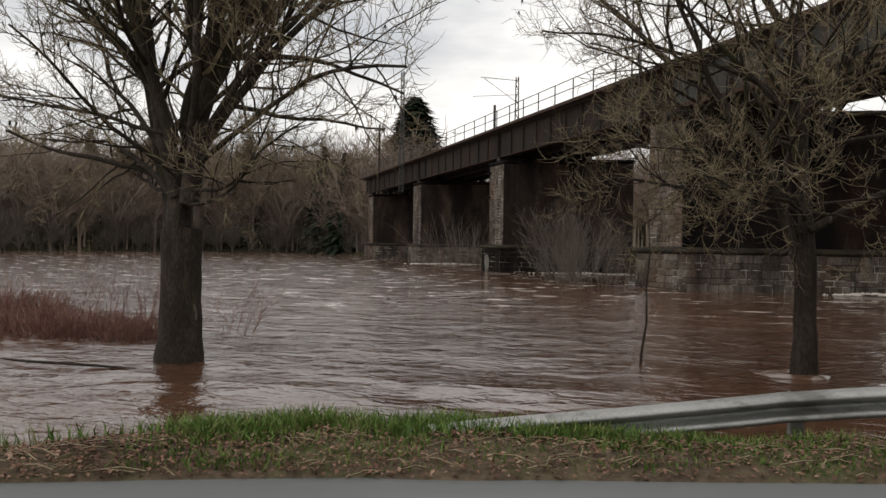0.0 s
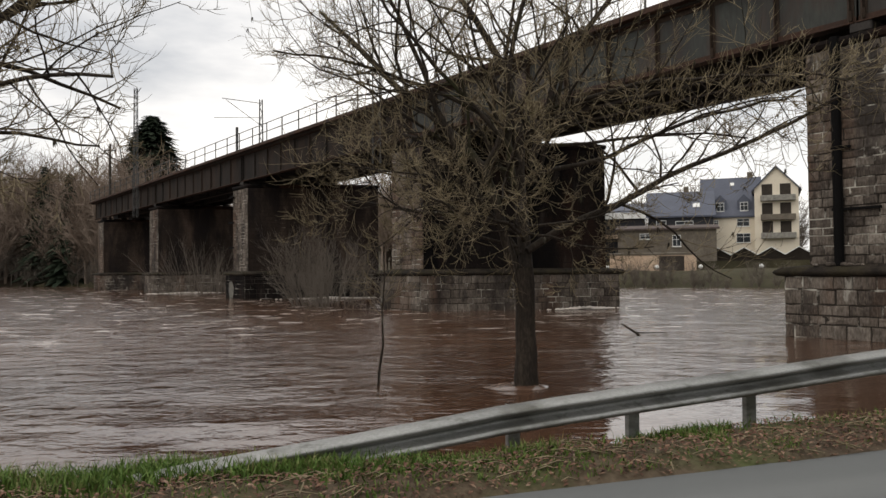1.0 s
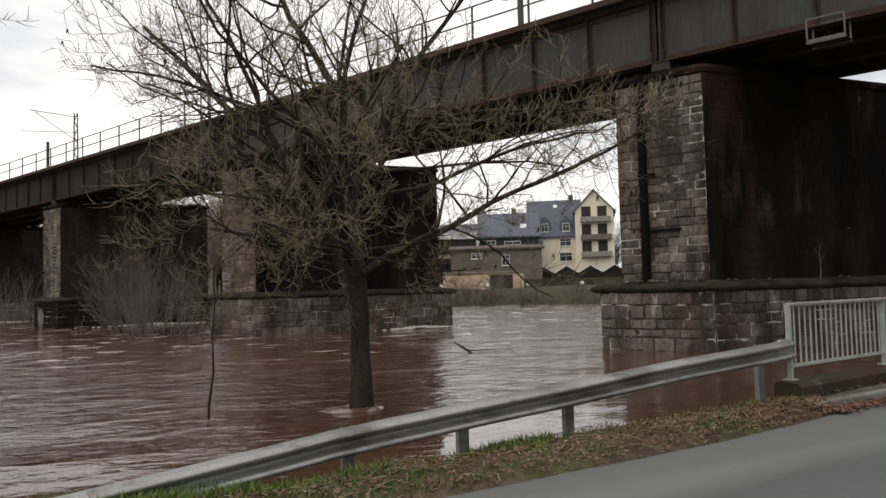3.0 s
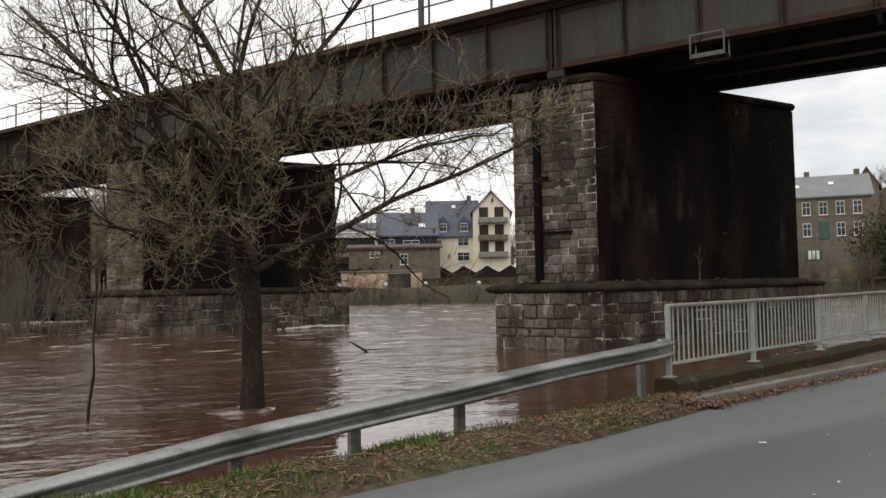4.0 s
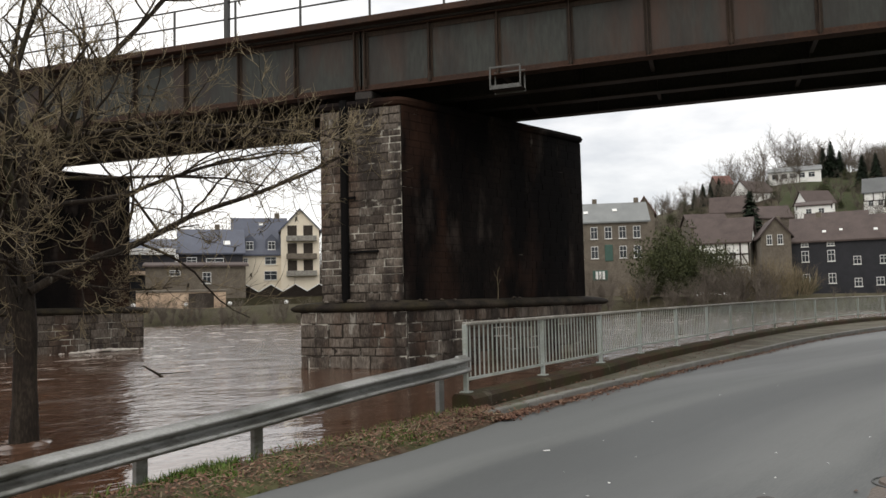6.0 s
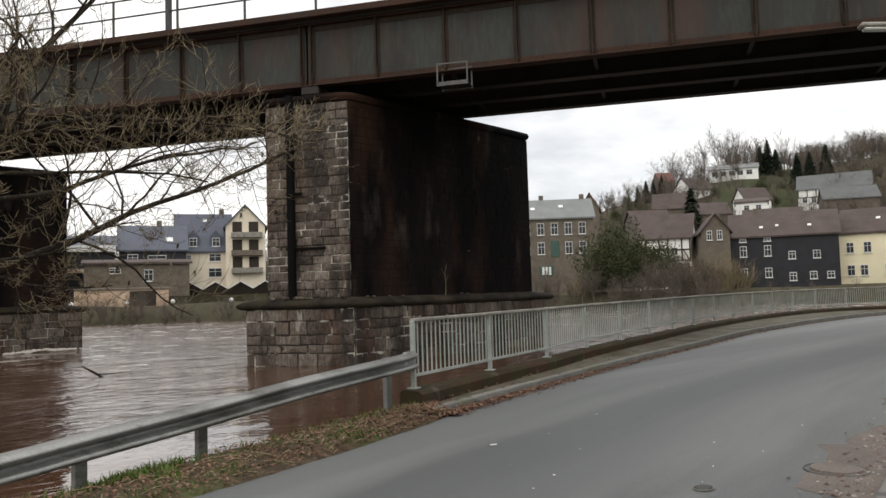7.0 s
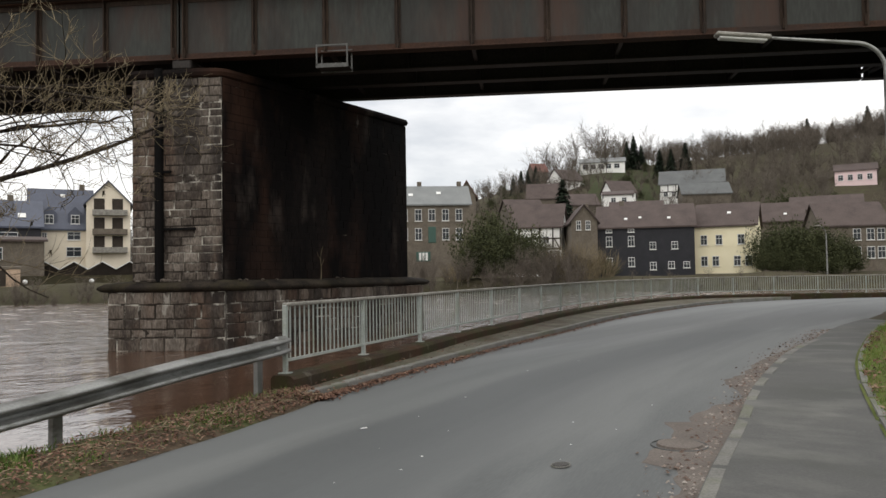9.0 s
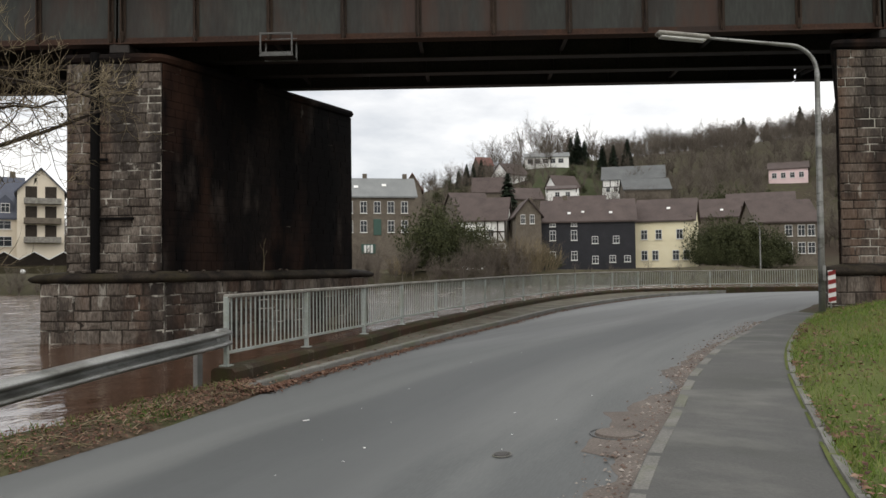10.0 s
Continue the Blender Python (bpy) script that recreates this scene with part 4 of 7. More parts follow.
# railing along the deck
railing = thing("bridge_railing", "thin dark steel railing along the bridge deck", "railing", bridge_at(0, -0.25, DECK))
post_bm = box((0.05, 0.05, 1.06), centre=(0, 0, 0.53))
post_me = bpy.data.meshes.new("railing_post")
post_bm.to_mesh(post_me)
post_bm.free()
post_me.materials.append(M_RAILSTEEL)
for j in range(int((S1 - S0) / 2.08) + 1):
    p = U * (S0 + 2.08 * j + 0.4)
    ob = new("railing_post", post_me)
    ob.matrix_world = Matrix.Translation(p) @ Matrix.Rotation(radians(BRIDGE_TURN), 4, "Z")
    ob.parent = railing
for z in (0.55, 1.04):
    bm = bmesh.new()
    add_tube(bm, [U * S0 + UP * z, U * ((S0 + S1) / 2) + UP * z, U * S1 + UP * z], 0.026, 6)
    part("rail", bm, M_RAILSTEEL, railing)
for s in (36.2, 2.8):
    p = U * s
    bm = box((0.13, 0.13, 1.55), Matrix.Translation(p) @ Matrix.Rotation(radians(BRIDGE_TURN), 4, "Z"), (0, 0, 0.72))
    part("tall_post", bm, M_RAILSTEEL, railing)


def lattice_mast(base, z0, z1, w, label):
    mast = thing("catenary_mast", label, "mast", (base.x, base.y, z0), group="overhead line masts")
    for sx in (-1, 1):
        for sy in (-1, 1):
            bm = bmesh.new()
            add_tube(bm, [(sx * w / 2, sy * w / 2, 0), (sx * w / 3, sy * w / 3, z1 - z0)], 0.03, 4)
            part("leg", bm, M_RAILSTEEL, mast)
    n = int((z1 - z0) / 0.55)
    bm = bmesh.new()
    for j in range(n):
        za, zb = (z1 - z0) * j / n, (z1 - z0) * (j + 1) / n
        wa, wb = w / 2 - (w / 6) * j / n, w / 2 - (w / 6) * (j + 1) / n
        flip = 1 if j % 2 else -1
        add_tube(bm, [(-wa * flip, -wa, za), (wb * flip, -wb, zb)], 0.018, 3)
        add_tube(bm, [(-wa * flip, wa, za), (wb * flip, wb, zb)], 0.018, 3)
        add_tube(bm, [(-wa, -wa * flip, za), (-wb, wb * flip, zb)], 0.018, 3)
        add_tube(bm, [(wa, -wa * flip, za), (wb, wb * flip, zb)], 0.018, 3)
    part("lattice", bm, M_RAILSTEEL, mast)
    return mast


p = bridge_at(SPAN + 0.4, -0.55, 0)
m1 = lattice_mast(p, 6.2, 17.5, 0.34, "grey lattice overhead line mast fixed to the bridge side")
p = bridge_at(3 * SPAN + 2.4, -0.55, 0)
m2 = lattice_mast(p, 6.2, 17.4, 0.34, "grey lattice overhead line mast fixed to the bridge side")
bm = bmesh.new()
add_tube(bm, [(0, 0, 10.6), U * -1.6 + UP * 10.9], 0.03, 4)
part("arm", bm, M_RAILSTEEL, m2)
p = bridge_at(45, 5.1, 0)
m3 = lattice_mast(p, DECK - 0.03, 14.6, 0.3, "grey lattice mast with a slanting cantilever arm")
bm = bmesh.new()
reach = U * 1.2 - N_DIR * 2.6
add_tube(bm, [(0, 0, 5.3), reach + UP * 5.6], 0.03, 4)
add_tube(bm, [(0, 0, 3.6), reach * 0.9 + UP * 5.5], 0.03, 4)
add_tube(bm, [(0, 0, 4.2), reach * 1.2 + UP * 4.1], 0.025, 4)
part("arm", bm, M_RAILSTEEL, m3)

# inspection cage under the near girder, drain pipe and cable on the near pier
cage_at = bridge_at(-5.3, -0.12, GIRDER_Z - 0.42)
cage = thing("inspection_cage", "small grey steel cage hung under the girder", "cage", cage_at)
turn = Matrix.Rotation(radians(BRIDGE_TURN), 4, "Z")
for sx in (-0.38, 0.38):
    for sy in (-0.25, 0.25):
        part("upright", box((0.035, 0.035, 0.55), turn, (sx, sy, 0.25)), M_CAGE, cage)
for z in (0.0, 0.5):
    for sy in (-0.25, 0.25):
        part("bar", box((0.8, 0.035, 0.1 if z == 0 else 0.035), turn, (0, sy, z)), M_CAGE, cage)
part("floor_plate", box((0.78, 0.48, 0.03), turn, (0, 0, 0.0)), M_DARKSTEEL, cage)

pipe_at = START + E_DIR * 0.75 - N_DIR * 0.1
pipe = thing("drain_pipe", "black iron drain pipe on the pier", "pipe", (pipe_at.x, pipe_at.y, LEDGE_TOP))
bm = bmesh.new()
add_tube(bm, [(0, 0, 0), (0, 0, 2), (0, 0, 4), (0, 0, PIER_TOP - LEDGE_TOP - 0.02)], 0.11, 10)
part("tube", bm, M_TAR, pipe)
for z, w in ((1.35, 1.1), (2.8, 0.45), (4.2, 0.3)):
    part("bracket", box((w, 0.06, 0.06), Matrix.Rotation(math.atan2(E_DIR.y, E_DIR.x), 4, "Z"), (w / 2 - 0.15, 0.02, z)), M_TAR, pipe)

# crumbled stone and a dry stalk on the ledge of the pier beside the road
rng = random.Random(64)
shelf = pier_outline(START, 0.2)
for k in range(16):
    a, b = (shelf[0], shelf[1]) if k < 10 else (shelf[1], shelf[1].lerp(shelf[2], 0.6))
    p = a.lerp(b, rng.uniform(0.08, 0.92))
    size = rng.uniform(0.03, 0.085)
    bm = bmesh.new()
    bmesh.ops.create_icosphere(bm, subdivisions=1, radius=size)
    for v in bm.verts:
        v.co = Vector((v.co.x * 1.5, v.co.y, v.co.z * 0.7)) * rng.uniform(0.75, 1.25)
    ob = link_mesh("rubble_stone", bm, M_STONE)
    ob.location = (p.x, p.y, LEDGE_TOP + 0.03 + size * 0.4)
    ob.rotation_euler = (0, 0, rng.uniform(0, 6.28))
    tagged(ob, "small crumbled stone lying on the pier ledge", "rubble", "rubble on the pier ledge")
p = shelf[1].lerp(shelf[2], 0.42)
stalk = thing("dry_stalk", "thin dry weed stalk growing on the pier ledge", "weed", (p.x, p.y, LEDGE_TOP))
bm = bmesh.new()
add_tube(bm, [(0, 0, -0.02), (0.02, 0, 0.3), (0.0, 0.01, 0.62), (0.03, 0, 0.9)], [0.012, 0.01, 0.008, 0.004], 5)
part("stem", bm, M_TWIG, stalk)
for z, dx in ((0.4, 0.14), (0.6, -0.12), (0.75, 0.1)):
    bm = bmesh.new()
    add_tube(bm, [(0.01, 0, z), (dx * 0.6, 0.02, z + 0.1), (dx, 0.02, z + 0.22)], [0.007, 0.005, 0.003], 4)
    part("shoot", bm, M_TWIG, stalk)

# ---- crash barrier along the verge ----
BEAM = [(7.15, 6.63), (5.3, 6.06), (3.8, 5.61), (2.3, 5.15), (1.5, 4.91), (0.35, 4.56), (-0.77, 4.21), (-1.7, 3.93)]
BEAM_TOP = [0.76, 0.65, 0.535, 0.43, 0.37, 0.235, 0.12, -0.02]


def beam_point(t):
    p = catmull(BEAM, t)
    i = min(int(t), len(BEAM) - 2)
    return Vector((p.x, p.y, BEAM_TOP[i] + (BEAM_TOP[i + 1] - BEAM_TOP[i]) * (t - i)))


barrier = thing("crash_barrier", "weathered galvanised steel crash barrier sinking into the grass", "crash barrier")
w_profile = [(0.0, 0.0), (0.035, -0.012), (0.075, -0.04), (0.082, -0.075), (0.06, -0.105), (0.012, -0.135), (0.008, -0.175), (0.06, -0.205), (0.082, -0.235), (0.075, -0.27), (0.035, -0.298), (0.0, -0.31)]
w_profile = [(side * 1.6, up * 0.76) for side, up in w_profile]
profile = w_profile + [(s - 0.006, u) for s, u in reversed(w_profile)]
line = [beam_point((len(BEAM) - 1) * i / 70) for i in range(71)]
part("w_beam", sweep(profile, line), M_ZINC, barrier, "ribbed W-shaped barrier rail", True)
end = line[0]
bm = bmesh.new()
add_box(bm, (0.26, 0.09, 0.25), pose(end.x - 0.06, end.y - 0.03, end.z - 0.12, 0, 0, 17), bevel=0.03)
part("end_cap", bm, M_ZINC, barrier)
for (x, y), top in (((6.8, 6.66), 0.71), ((3.95, 5.8), 0.51), ((2.75, 5.43), 0.43), ((1.66, 5.1), 0.35)):
    bm = bmesh.new()
    m = pose(x, y, 0, 0, 0, 17)
    add_box(bm, (0.1, 0.008, top + 0.5), m, (0, 0.0, top / 2 - 0.25))
    add_box(bm, (0.008, 0.06, top + 0.5), m, (-0.05, 0.03, top / 2 - 0.25))
    add_box(bm, (0.008, 0.06, top + 0.5), m, (0.05, 0.03, top / 2 - 0.25))
    part("post", bm, M_ZINC, barrier)
for i in (12, 24, 36, 48):
    p = line[i]
    for dz in (-0.05, -0.18):
        bm = bmesh.new()
        add_tube(bm, [(p.x + 0.03, p.y - 0.085, p.z + dz), (p.x + 0.02, p.y - 0.05, p.z + dz)], 0.015, 6)
        part("bolt", bm, M_ZINC, barrier)

# ---- low wall and pale railing along the river side of the road ----
RAIL = [(6.98, 6.55), (9.0, 7.35), (11.35, 8.2), (14.2, 9.35), (18, 10.6), (23.5, 12.4), (31, 14.1), (37.6, 14.5), (42.0, 12.6), (45.6, 8.4), (47.4, 2.0), (48.0, -6)]


def rail_z(p):
    return 0.27 + 0.06 * min(1, max(0, (p.x - 8) / 30))


rail_line = smooth_path(RAIL, 0.25)
wall_line = [Vector((p.x, p.y, rail_z(p))) for p in rail_line]
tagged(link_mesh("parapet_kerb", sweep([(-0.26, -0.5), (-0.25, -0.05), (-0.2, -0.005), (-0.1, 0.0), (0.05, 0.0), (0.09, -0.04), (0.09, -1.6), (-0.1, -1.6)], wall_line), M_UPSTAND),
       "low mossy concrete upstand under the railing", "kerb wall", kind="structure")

# narrow concrete strip between kerb and wall
verts, faces = [], []
KL = ROAD_LEFT[6:]
n_k = 150
for i in range(n_k + 1):
    f = i / n_k
    a = catmull(KL, f * (len(KL) - 1))
    best = min(rail_line, key=lambda q: (q - a).length)
    for k in range(4):
        p = a.lerp(best, k / 3)
        verts.append((p.x, p.y, 0.06 + 0.012 * k + 0.08 * min(1, max(0, (p.x - 8) / 30))))
for i in range(n_k):
    for k in range(3):
        j = i * 4 + k
        faces.append((j, j + 1, j + 5, j + 4))
tagged(raw_mesh("kerb_strip", verts, faces, M_STRIP, True), "narrow dirty concrete strip beside the road", "kerb strip", kind="structure")


def distance_cut(line, step):
    out = [line[0]]
    left = step
    for a, b in zip(line, line[1:]):
        length = (b - a).length
        while length >= left:
            a = a.lerp(b, left / length)
            length = (b - a).length
            out.append(a)
            left = step
        left -= length
    return out


POST_STEP = 2.37
posts = distance_cut(distance_cut(wall_line, 0.22)[1:], POST_STEP)
river_railing = thing("river_railing", "pale grey-green steel railing with close upright bars", "railing", kind="")
bar_bm = box((0.024, 0.012, 0.71), centre=(0, 0, 0.355))
bar_me = bpy.data.meshes.new("bar")
bar_bm.to_mesh(bar_me)
bar_bm.free()
bar_me.materials.append(M_RAILPAINT)
far_bars = bmesh.new()
for j, p in enumerate(posts):
    nxt = posts[j + 1] if j + 1 < len(posts) else p + (p - posts[j - 1])
    d = nxt - p
    turn = math.atan2(d.y, d.x)
    m = Matrix.Translation(p) @ Matrix.Rotation(turn, 4, "Z")
    part("post", box((0.055, 0.06, 0.9), m, (0, 0, 0.45), 0.006), M_RAILPAINT, river_railing)
    part("foot_plate", box((0.15, 0.13, 0.014), m, (0, 0, 0.007)), M_RAILPAINT, river_railing)
    if j + 1 == len(posts):
        break
    panel = part("bottom_rail", box((d.length, 0.04, 0.035), m, (d.length / 2, 0, 0.17)), M_RAILPAINT, river_railing)
    part("handrail", box((d.length + 0.02, 0.085, 0.05), m, (d.length / 2, 0, 0.905), 0.012), M_HANDRAIL, river_railing, "weathered flat handrail")
    n_bar = 19
    for k in range(1, n_bar):
        q = m @ Matrix.Translation((d.length * k / n_bar, 0, 0.18))
        if j < 12:
            ob = new("bar", bar_me)
            ob.matrix_world = q
            ob.parent = river_railing
        else:
            add_box(far_bars, (0.024, 0.012, 0.71), q, (0, 0, 0.355))
under(link_mesh("bar_row", far_bars, M_RAILPAINT), river_railing)
tagged(bpy.data.objects["bar_row"], "close upright bars", kind="stuff")

# ---- plants ----
class Wood:
    """Tubes of a tree, gathered as plain lists."""

    def __init__(self):
        self.verts, self.faces = [], []

    def tube(self, pts, radii, sides):
        base = len(self.verts)
        ref = None
        n = len(pts)
        for i, p in enumerate(pts):
            d = (pts[min(i + 1, n - 1)] - pts[max(i - 1, 0)]).normalized()
            if ref is None:
                ref = d.orthogonal().normalized()
            ref = (ref - d * ref.dot(d)).normalized()
            other = d.cross(ref)
            for k in range(sides):
                a = 2 * math.pi * k / sides
                self.verts.append(p + (ref * math.cos(a) + other * math.sin(a)) * radii[i])
        for i in range(n - 1):
            for k in range(sides):
                a, b = base + i * sides + k, base + i * sides + (k + 1) % sides
                self.faces.append((a, b, b + sides, a + sides))

    def blade(self, p, d, side, width, length):
        base = len(self.verts)
        self.verts += [p - side * width / 2, p + side * width / 2, p + d * length]
        self.faces.append((base, base + 1, base + 2))


def off_axis(rng, d, angle):
    """A direction that leaves d by that angle, turned about it by chance."""
    side = d.orthogonal().normalized()
    side = Matrix.Rotation(rng.uniform(0, 2 * math.pi), 3, d) @ side
    return (d * math.cos(angle) + side * math.sin(angle)).normalized()


def grow(rng, wood, twigs, p, d, r, length, level, plan, lift=0.1, leaves=None, twig_least=0.005):
    """One branch and all that it bears. plan: for each level (children, length share, angle, sides, steps, wander)."""
    count, share, angle, sides, steps, wander = plan[level]
    pts, radii = [p.copy()], [r]
    tip = 0.35 if level < len(plan) - 1 else 0.3
    for i in range(steps):
        d = (d + Vector((rng.gauss(0, wander), rng.gauss(0, wander), rng.gauss(0, wander) + lift + (0.1 if level >= 2 else 0.0)))).normalized()
        p = p + d * (length / steps)
        pts.append(p.copy())
        radii.append(r * (1 - (1 - tip) * (i + 1) / steps))
    (wood if level < 2 else twigs).tube(pts, radii, sides)
    if level + 1 >= len(plan):
        if leaves is not None and rng.random() < 0.012:
            for _ in range(5):
                leaves.blade(p, Vector((rng.gauss(0, 0.3), rng.gauss(0, 0.3), -1)).normalized(), off_axis(rng, UP, math.pi / 2), 0.03, rng.uniform(0.06, 0.12))
        return
    for k in range(count):
        f = 0.2 + 0.8 * (k + rng.random()) / count
        i = min(int(f * steps), steps - 1)
        q = pts[i].lerp(pts[i + 1], f * steps - i)
        axis = (pts[i + 1] - pts[i]).normalized()
        child = off_axis(rng, axis, angle * rng.uniform(0.7, 1.3))
        cr = radii[i] * rng.uniform(0.4, 0.6)
        grow(rng, wood, twigs, q, child, max(cr, twig_least), length * share * rng.uniform(0.6, 1.25) * (1.15 - 0.5 * f), level + 1, plan, lift, leaves, twig_least)


def bare_tree(name, label, at, right, seed, trunk_top, trunk_r, limbs, plan, lift, fork=0.2, taper=0.88):
    """A bare tree: a flared trunk that forks into limbs. limbs: (lean, bearing, length, radius, height of the fork)."""
    rng = random.Random(seed)
    tree = thing(name, label, "tree", at)
    right = Vector(right).normalized()
    away = UP.cross(right)
    twigs, keys, trunk = Wood(), Wood(), Wood()
    pts, radii = [], []
    lean = Vector((rng.uniform(-0.04, 0.04), rng.uniform(-0.04, 0.04), 0))
    n = 10
    for i in range(n + 1):
        z = -0.7 + (trunk_top + 0.7) * i / n
        pts.append(Vector((lean.x * z * 2, lean.y * z * 2, z)) + Vector((rng.gauss(0, 0.008), rng.gauss(0, 0.008), 0)))
        radii.append(trunk_r * (1 + 0.2 * math.exp(-max(0, z) * 2.6) - (1 - taper) * i / n) * rng.uniform(0.97, 1.03) * (1 + 0.15 * (i / n) ** 4))
    trunk.tube(pts, radii, 14)
    top = pts[-1]
    for lean_a, bearing, length, r, z in limbs:
        b = radians(bearing)
        flat = right * math.cos(b) + away * math.sin(b)
        d = (UP * math.cos(radians(lean_a)) + flat * math.sin(radians(lean_a))).normalized()
        start = Vector((top.x, top.y, z)) + flat * trunk_r * 0.35
        if z > trunk_top + 0.15:
            start += right * (z - trunk_top) * fork * (1 if math.cos(b) > 0.3 else -1 if math.cos(b) < -0.3 else 0)
        wood = Wood()
        grow(rng, wood, twigs, start, d, r, length, 0, plan, lift if lean_a < 50 else 0.0, keys)
        under(raw_mesh("limb", wood.verts, wood.faces, M_BARK, True), tree)
    under(raw_mesh("trunk", trunk.verts, trunk.faces, M_BARK, True), tree, "dark wet trunk with moss")
    tagged(under(raw_mesh("crown", twigs.verts, twigs.faces, M_TWIG), tree, "fine bare twigs"), kind="stuff")
    if keys.verts:
        tagged(under(raw_mesh("seed_cluster", keys.verts, keys.faces, M_BARK), tree, "withered hanging seed clusters"), kind="stuff")
    return tree


PLAN_BIG = [(14, 0.42, 0.75, 9, 10, 0.11), (7, 0.47, 0.85, 5, 7, 0.14), (6, 0.5, 0.8, 3, 5, 0.15), (4, 0.52, 0.7, 3, 4, 0.14)]
bare_tree("tree", "large bare ash tree, thick dark trunk in flood water", (-5.98, 7.78, WATER_Z), (0.955, -0.29, 0), 8, 1.85, 0.3,
          [(40, 180, 6.2, 0.135, 1.45), (7, 174, 6.6, 0.2, 1.6), (13, 6, 6.3, 0.15, 2.2), (24, 182, 5.8, 0.1, 2.3), (34, 178, 5.6, 0.08, 2.8), (22, 92, 4.8, 0.09, 2.3), (30, 4, 5.6, 0.08, 2.6), (46, 7, 5.0, 0.055, 2.9),
           (58, 357, 4.6, 0.045, 2.6), (76, 354, 3.3, 0.032, 2.4), (96, 350, 3.0, 0.028, 2.2), (58, 184, 4.4, 0.05, 2.9), (80, 178, 3.4, 0.036, 2.4), (48, 262, 2.8, 0.038, 2.6), (40, 100, 3.8, 0.05, 2.5),
           (34, 196, 4.8, 0.06, 3.2), (27, 347, 4.6, 0.06, 3.2), (64, 12, 4.2, 0.04, 3.3), (70, 190, 3.8, 0.038, 3.2), (16, 200, 5.6, 0.08, 3.1), (44, 170, 5.2, 0.06, 3.1), (8, 20, 5.4, 0.09, 3.2), (62, 176, 4.8, 0.045, 2.2)],
          PLAN_BIG, 0.035, 0.05, 0.86)
PLAN_MID = [(13, 0.4, 0.9, 8, 11, 0.12), (7, 0.5, 0.95, 5, 7, 0.15), (5, 0.55, 0.8, 3, 5, 0.15), (3, 0.55, 0.7, 3, 4, 0.14)]
bare_tree("tree", "bare ash tree with a slim trunk and dense tangled twigs", (2.4, 9.72, WATER_Z), (0.99, -0.14, 0), 11, 1.7, 0.155,
          [(3, 20, 6.2, 0.105, 1.55), (17, 186, 6.3, 0.08, 1.5), (27, 176, 5.6, 0.055, 1.9), (11, 170, 4.6, 0.05, 2.9), (14, 350, 4.6, 0.055, 3.2), (55, 3, 5.4, 0.058, 1.95),
           (62, 356, 4.2, 0.036, 3.0), (36, 15, 3.6, 0.04, 2.9), (68, 182, 3.3, 0.034, 2.2), (84, 190, 2.7, 0.026, 2.0), (76, 275, 2.4, 0.03, 2.1), (60, 250, 2.6, 0.032, 2.6),
           (64, 300, 2.5, 0.03, 2.9), (50, 90, 3.0, 0.04, 2.5), (88, 350, 2.2, 0.024, 2.3), (76, 10, 3.0, 0.03, 3.4), (72, 172, 3.4, 0.034, 3.1),  (98, 340, 1.8, 0.02, 2.2),
           (92, 240, 2.0, 0.022, 2.3), (56, 184, 4.0, 0.038, 3.7), (66, 0, 4.2, 0.036, 3.9), (40, 190, 3.6, 0.04, 3.4), (90, 178, 2.8, 0.026, 2.7)],
          PLAN_MID, 0.03, 0.05, 0.8)

# thin leaning stem in the water
stem = bmesh.new()
add_tube(stem, [(0, 0, -0.3), (0.03, 0, 0.2), (0.09, 0.02, 0.6), (0.08, 0.0, 1.1), (0.12, 0.03, 1.6), (0.1, 0.02, 2.1)], [0.022, 0.02, 0.016, 0.012, 0.01, 0.006], 6)
sapling = thing("sapling", "thin bare sapling stem leaning out of the water", "sapling", (0.25, 9.95, WATER_Z))
part("stem", stem, M_BARK, sapling)
tw = Wood()
rng = random.Random(3)
for k in range(16):
    z = rng.uniform(0.9, 2.0)
    grow(rng, tw, tw, Vector((0.1, 0.02, z)), off_axis(rng, UP, 1.0), 0.005, 0.6, 0, [(3, 0.6, 0.7, 3, 4, 0.12), (0, 0, 0, 3, 3, 0.1)], 0.02)
tagged(under(raw_mesh("crown", tw.verts, tw.faces, M_TWIG), sapling, "fine bare twigs"), kind="stuff")


def shrub(name, label, at, seed, stems, height, spread, mat, twig_r=0.006, plan=None, category="shrub"):
    rng = random.Random(seed)
    w = Wood()
    plan = plan or [(6, 0.4, 0.5, 3, 5, 0.08), (3, 0.5, 0.6, 3, 3, 0.1)]
    for _ in range(stems):
        a, q = rng.uniform(0, 2 * math.pi), math.sqrt(rng.random())
        p = Vector((math.cos(a) * q * spread[0], math.sin(a) * q * spread[1], -0.2))
        d = (UP + Vector((p.x / max(0.3, spread[0]) * 0.5 + rng.gauss(0, 0.2), p.y / max(0.3, spread[1]) * 0.4 + rng.gauss(0, 0.2), 0))).normalized()
        grow(rng, w, w, p, d, twig_r, height * rng.uniform(0.55, 1.15), 0, plan, 0.03)
    ob = thing(name, label, category, at)
    tagged(under(raw_mesh("crown", w.verts, w.faces, mat), ob), kind="stuff")
    return ob


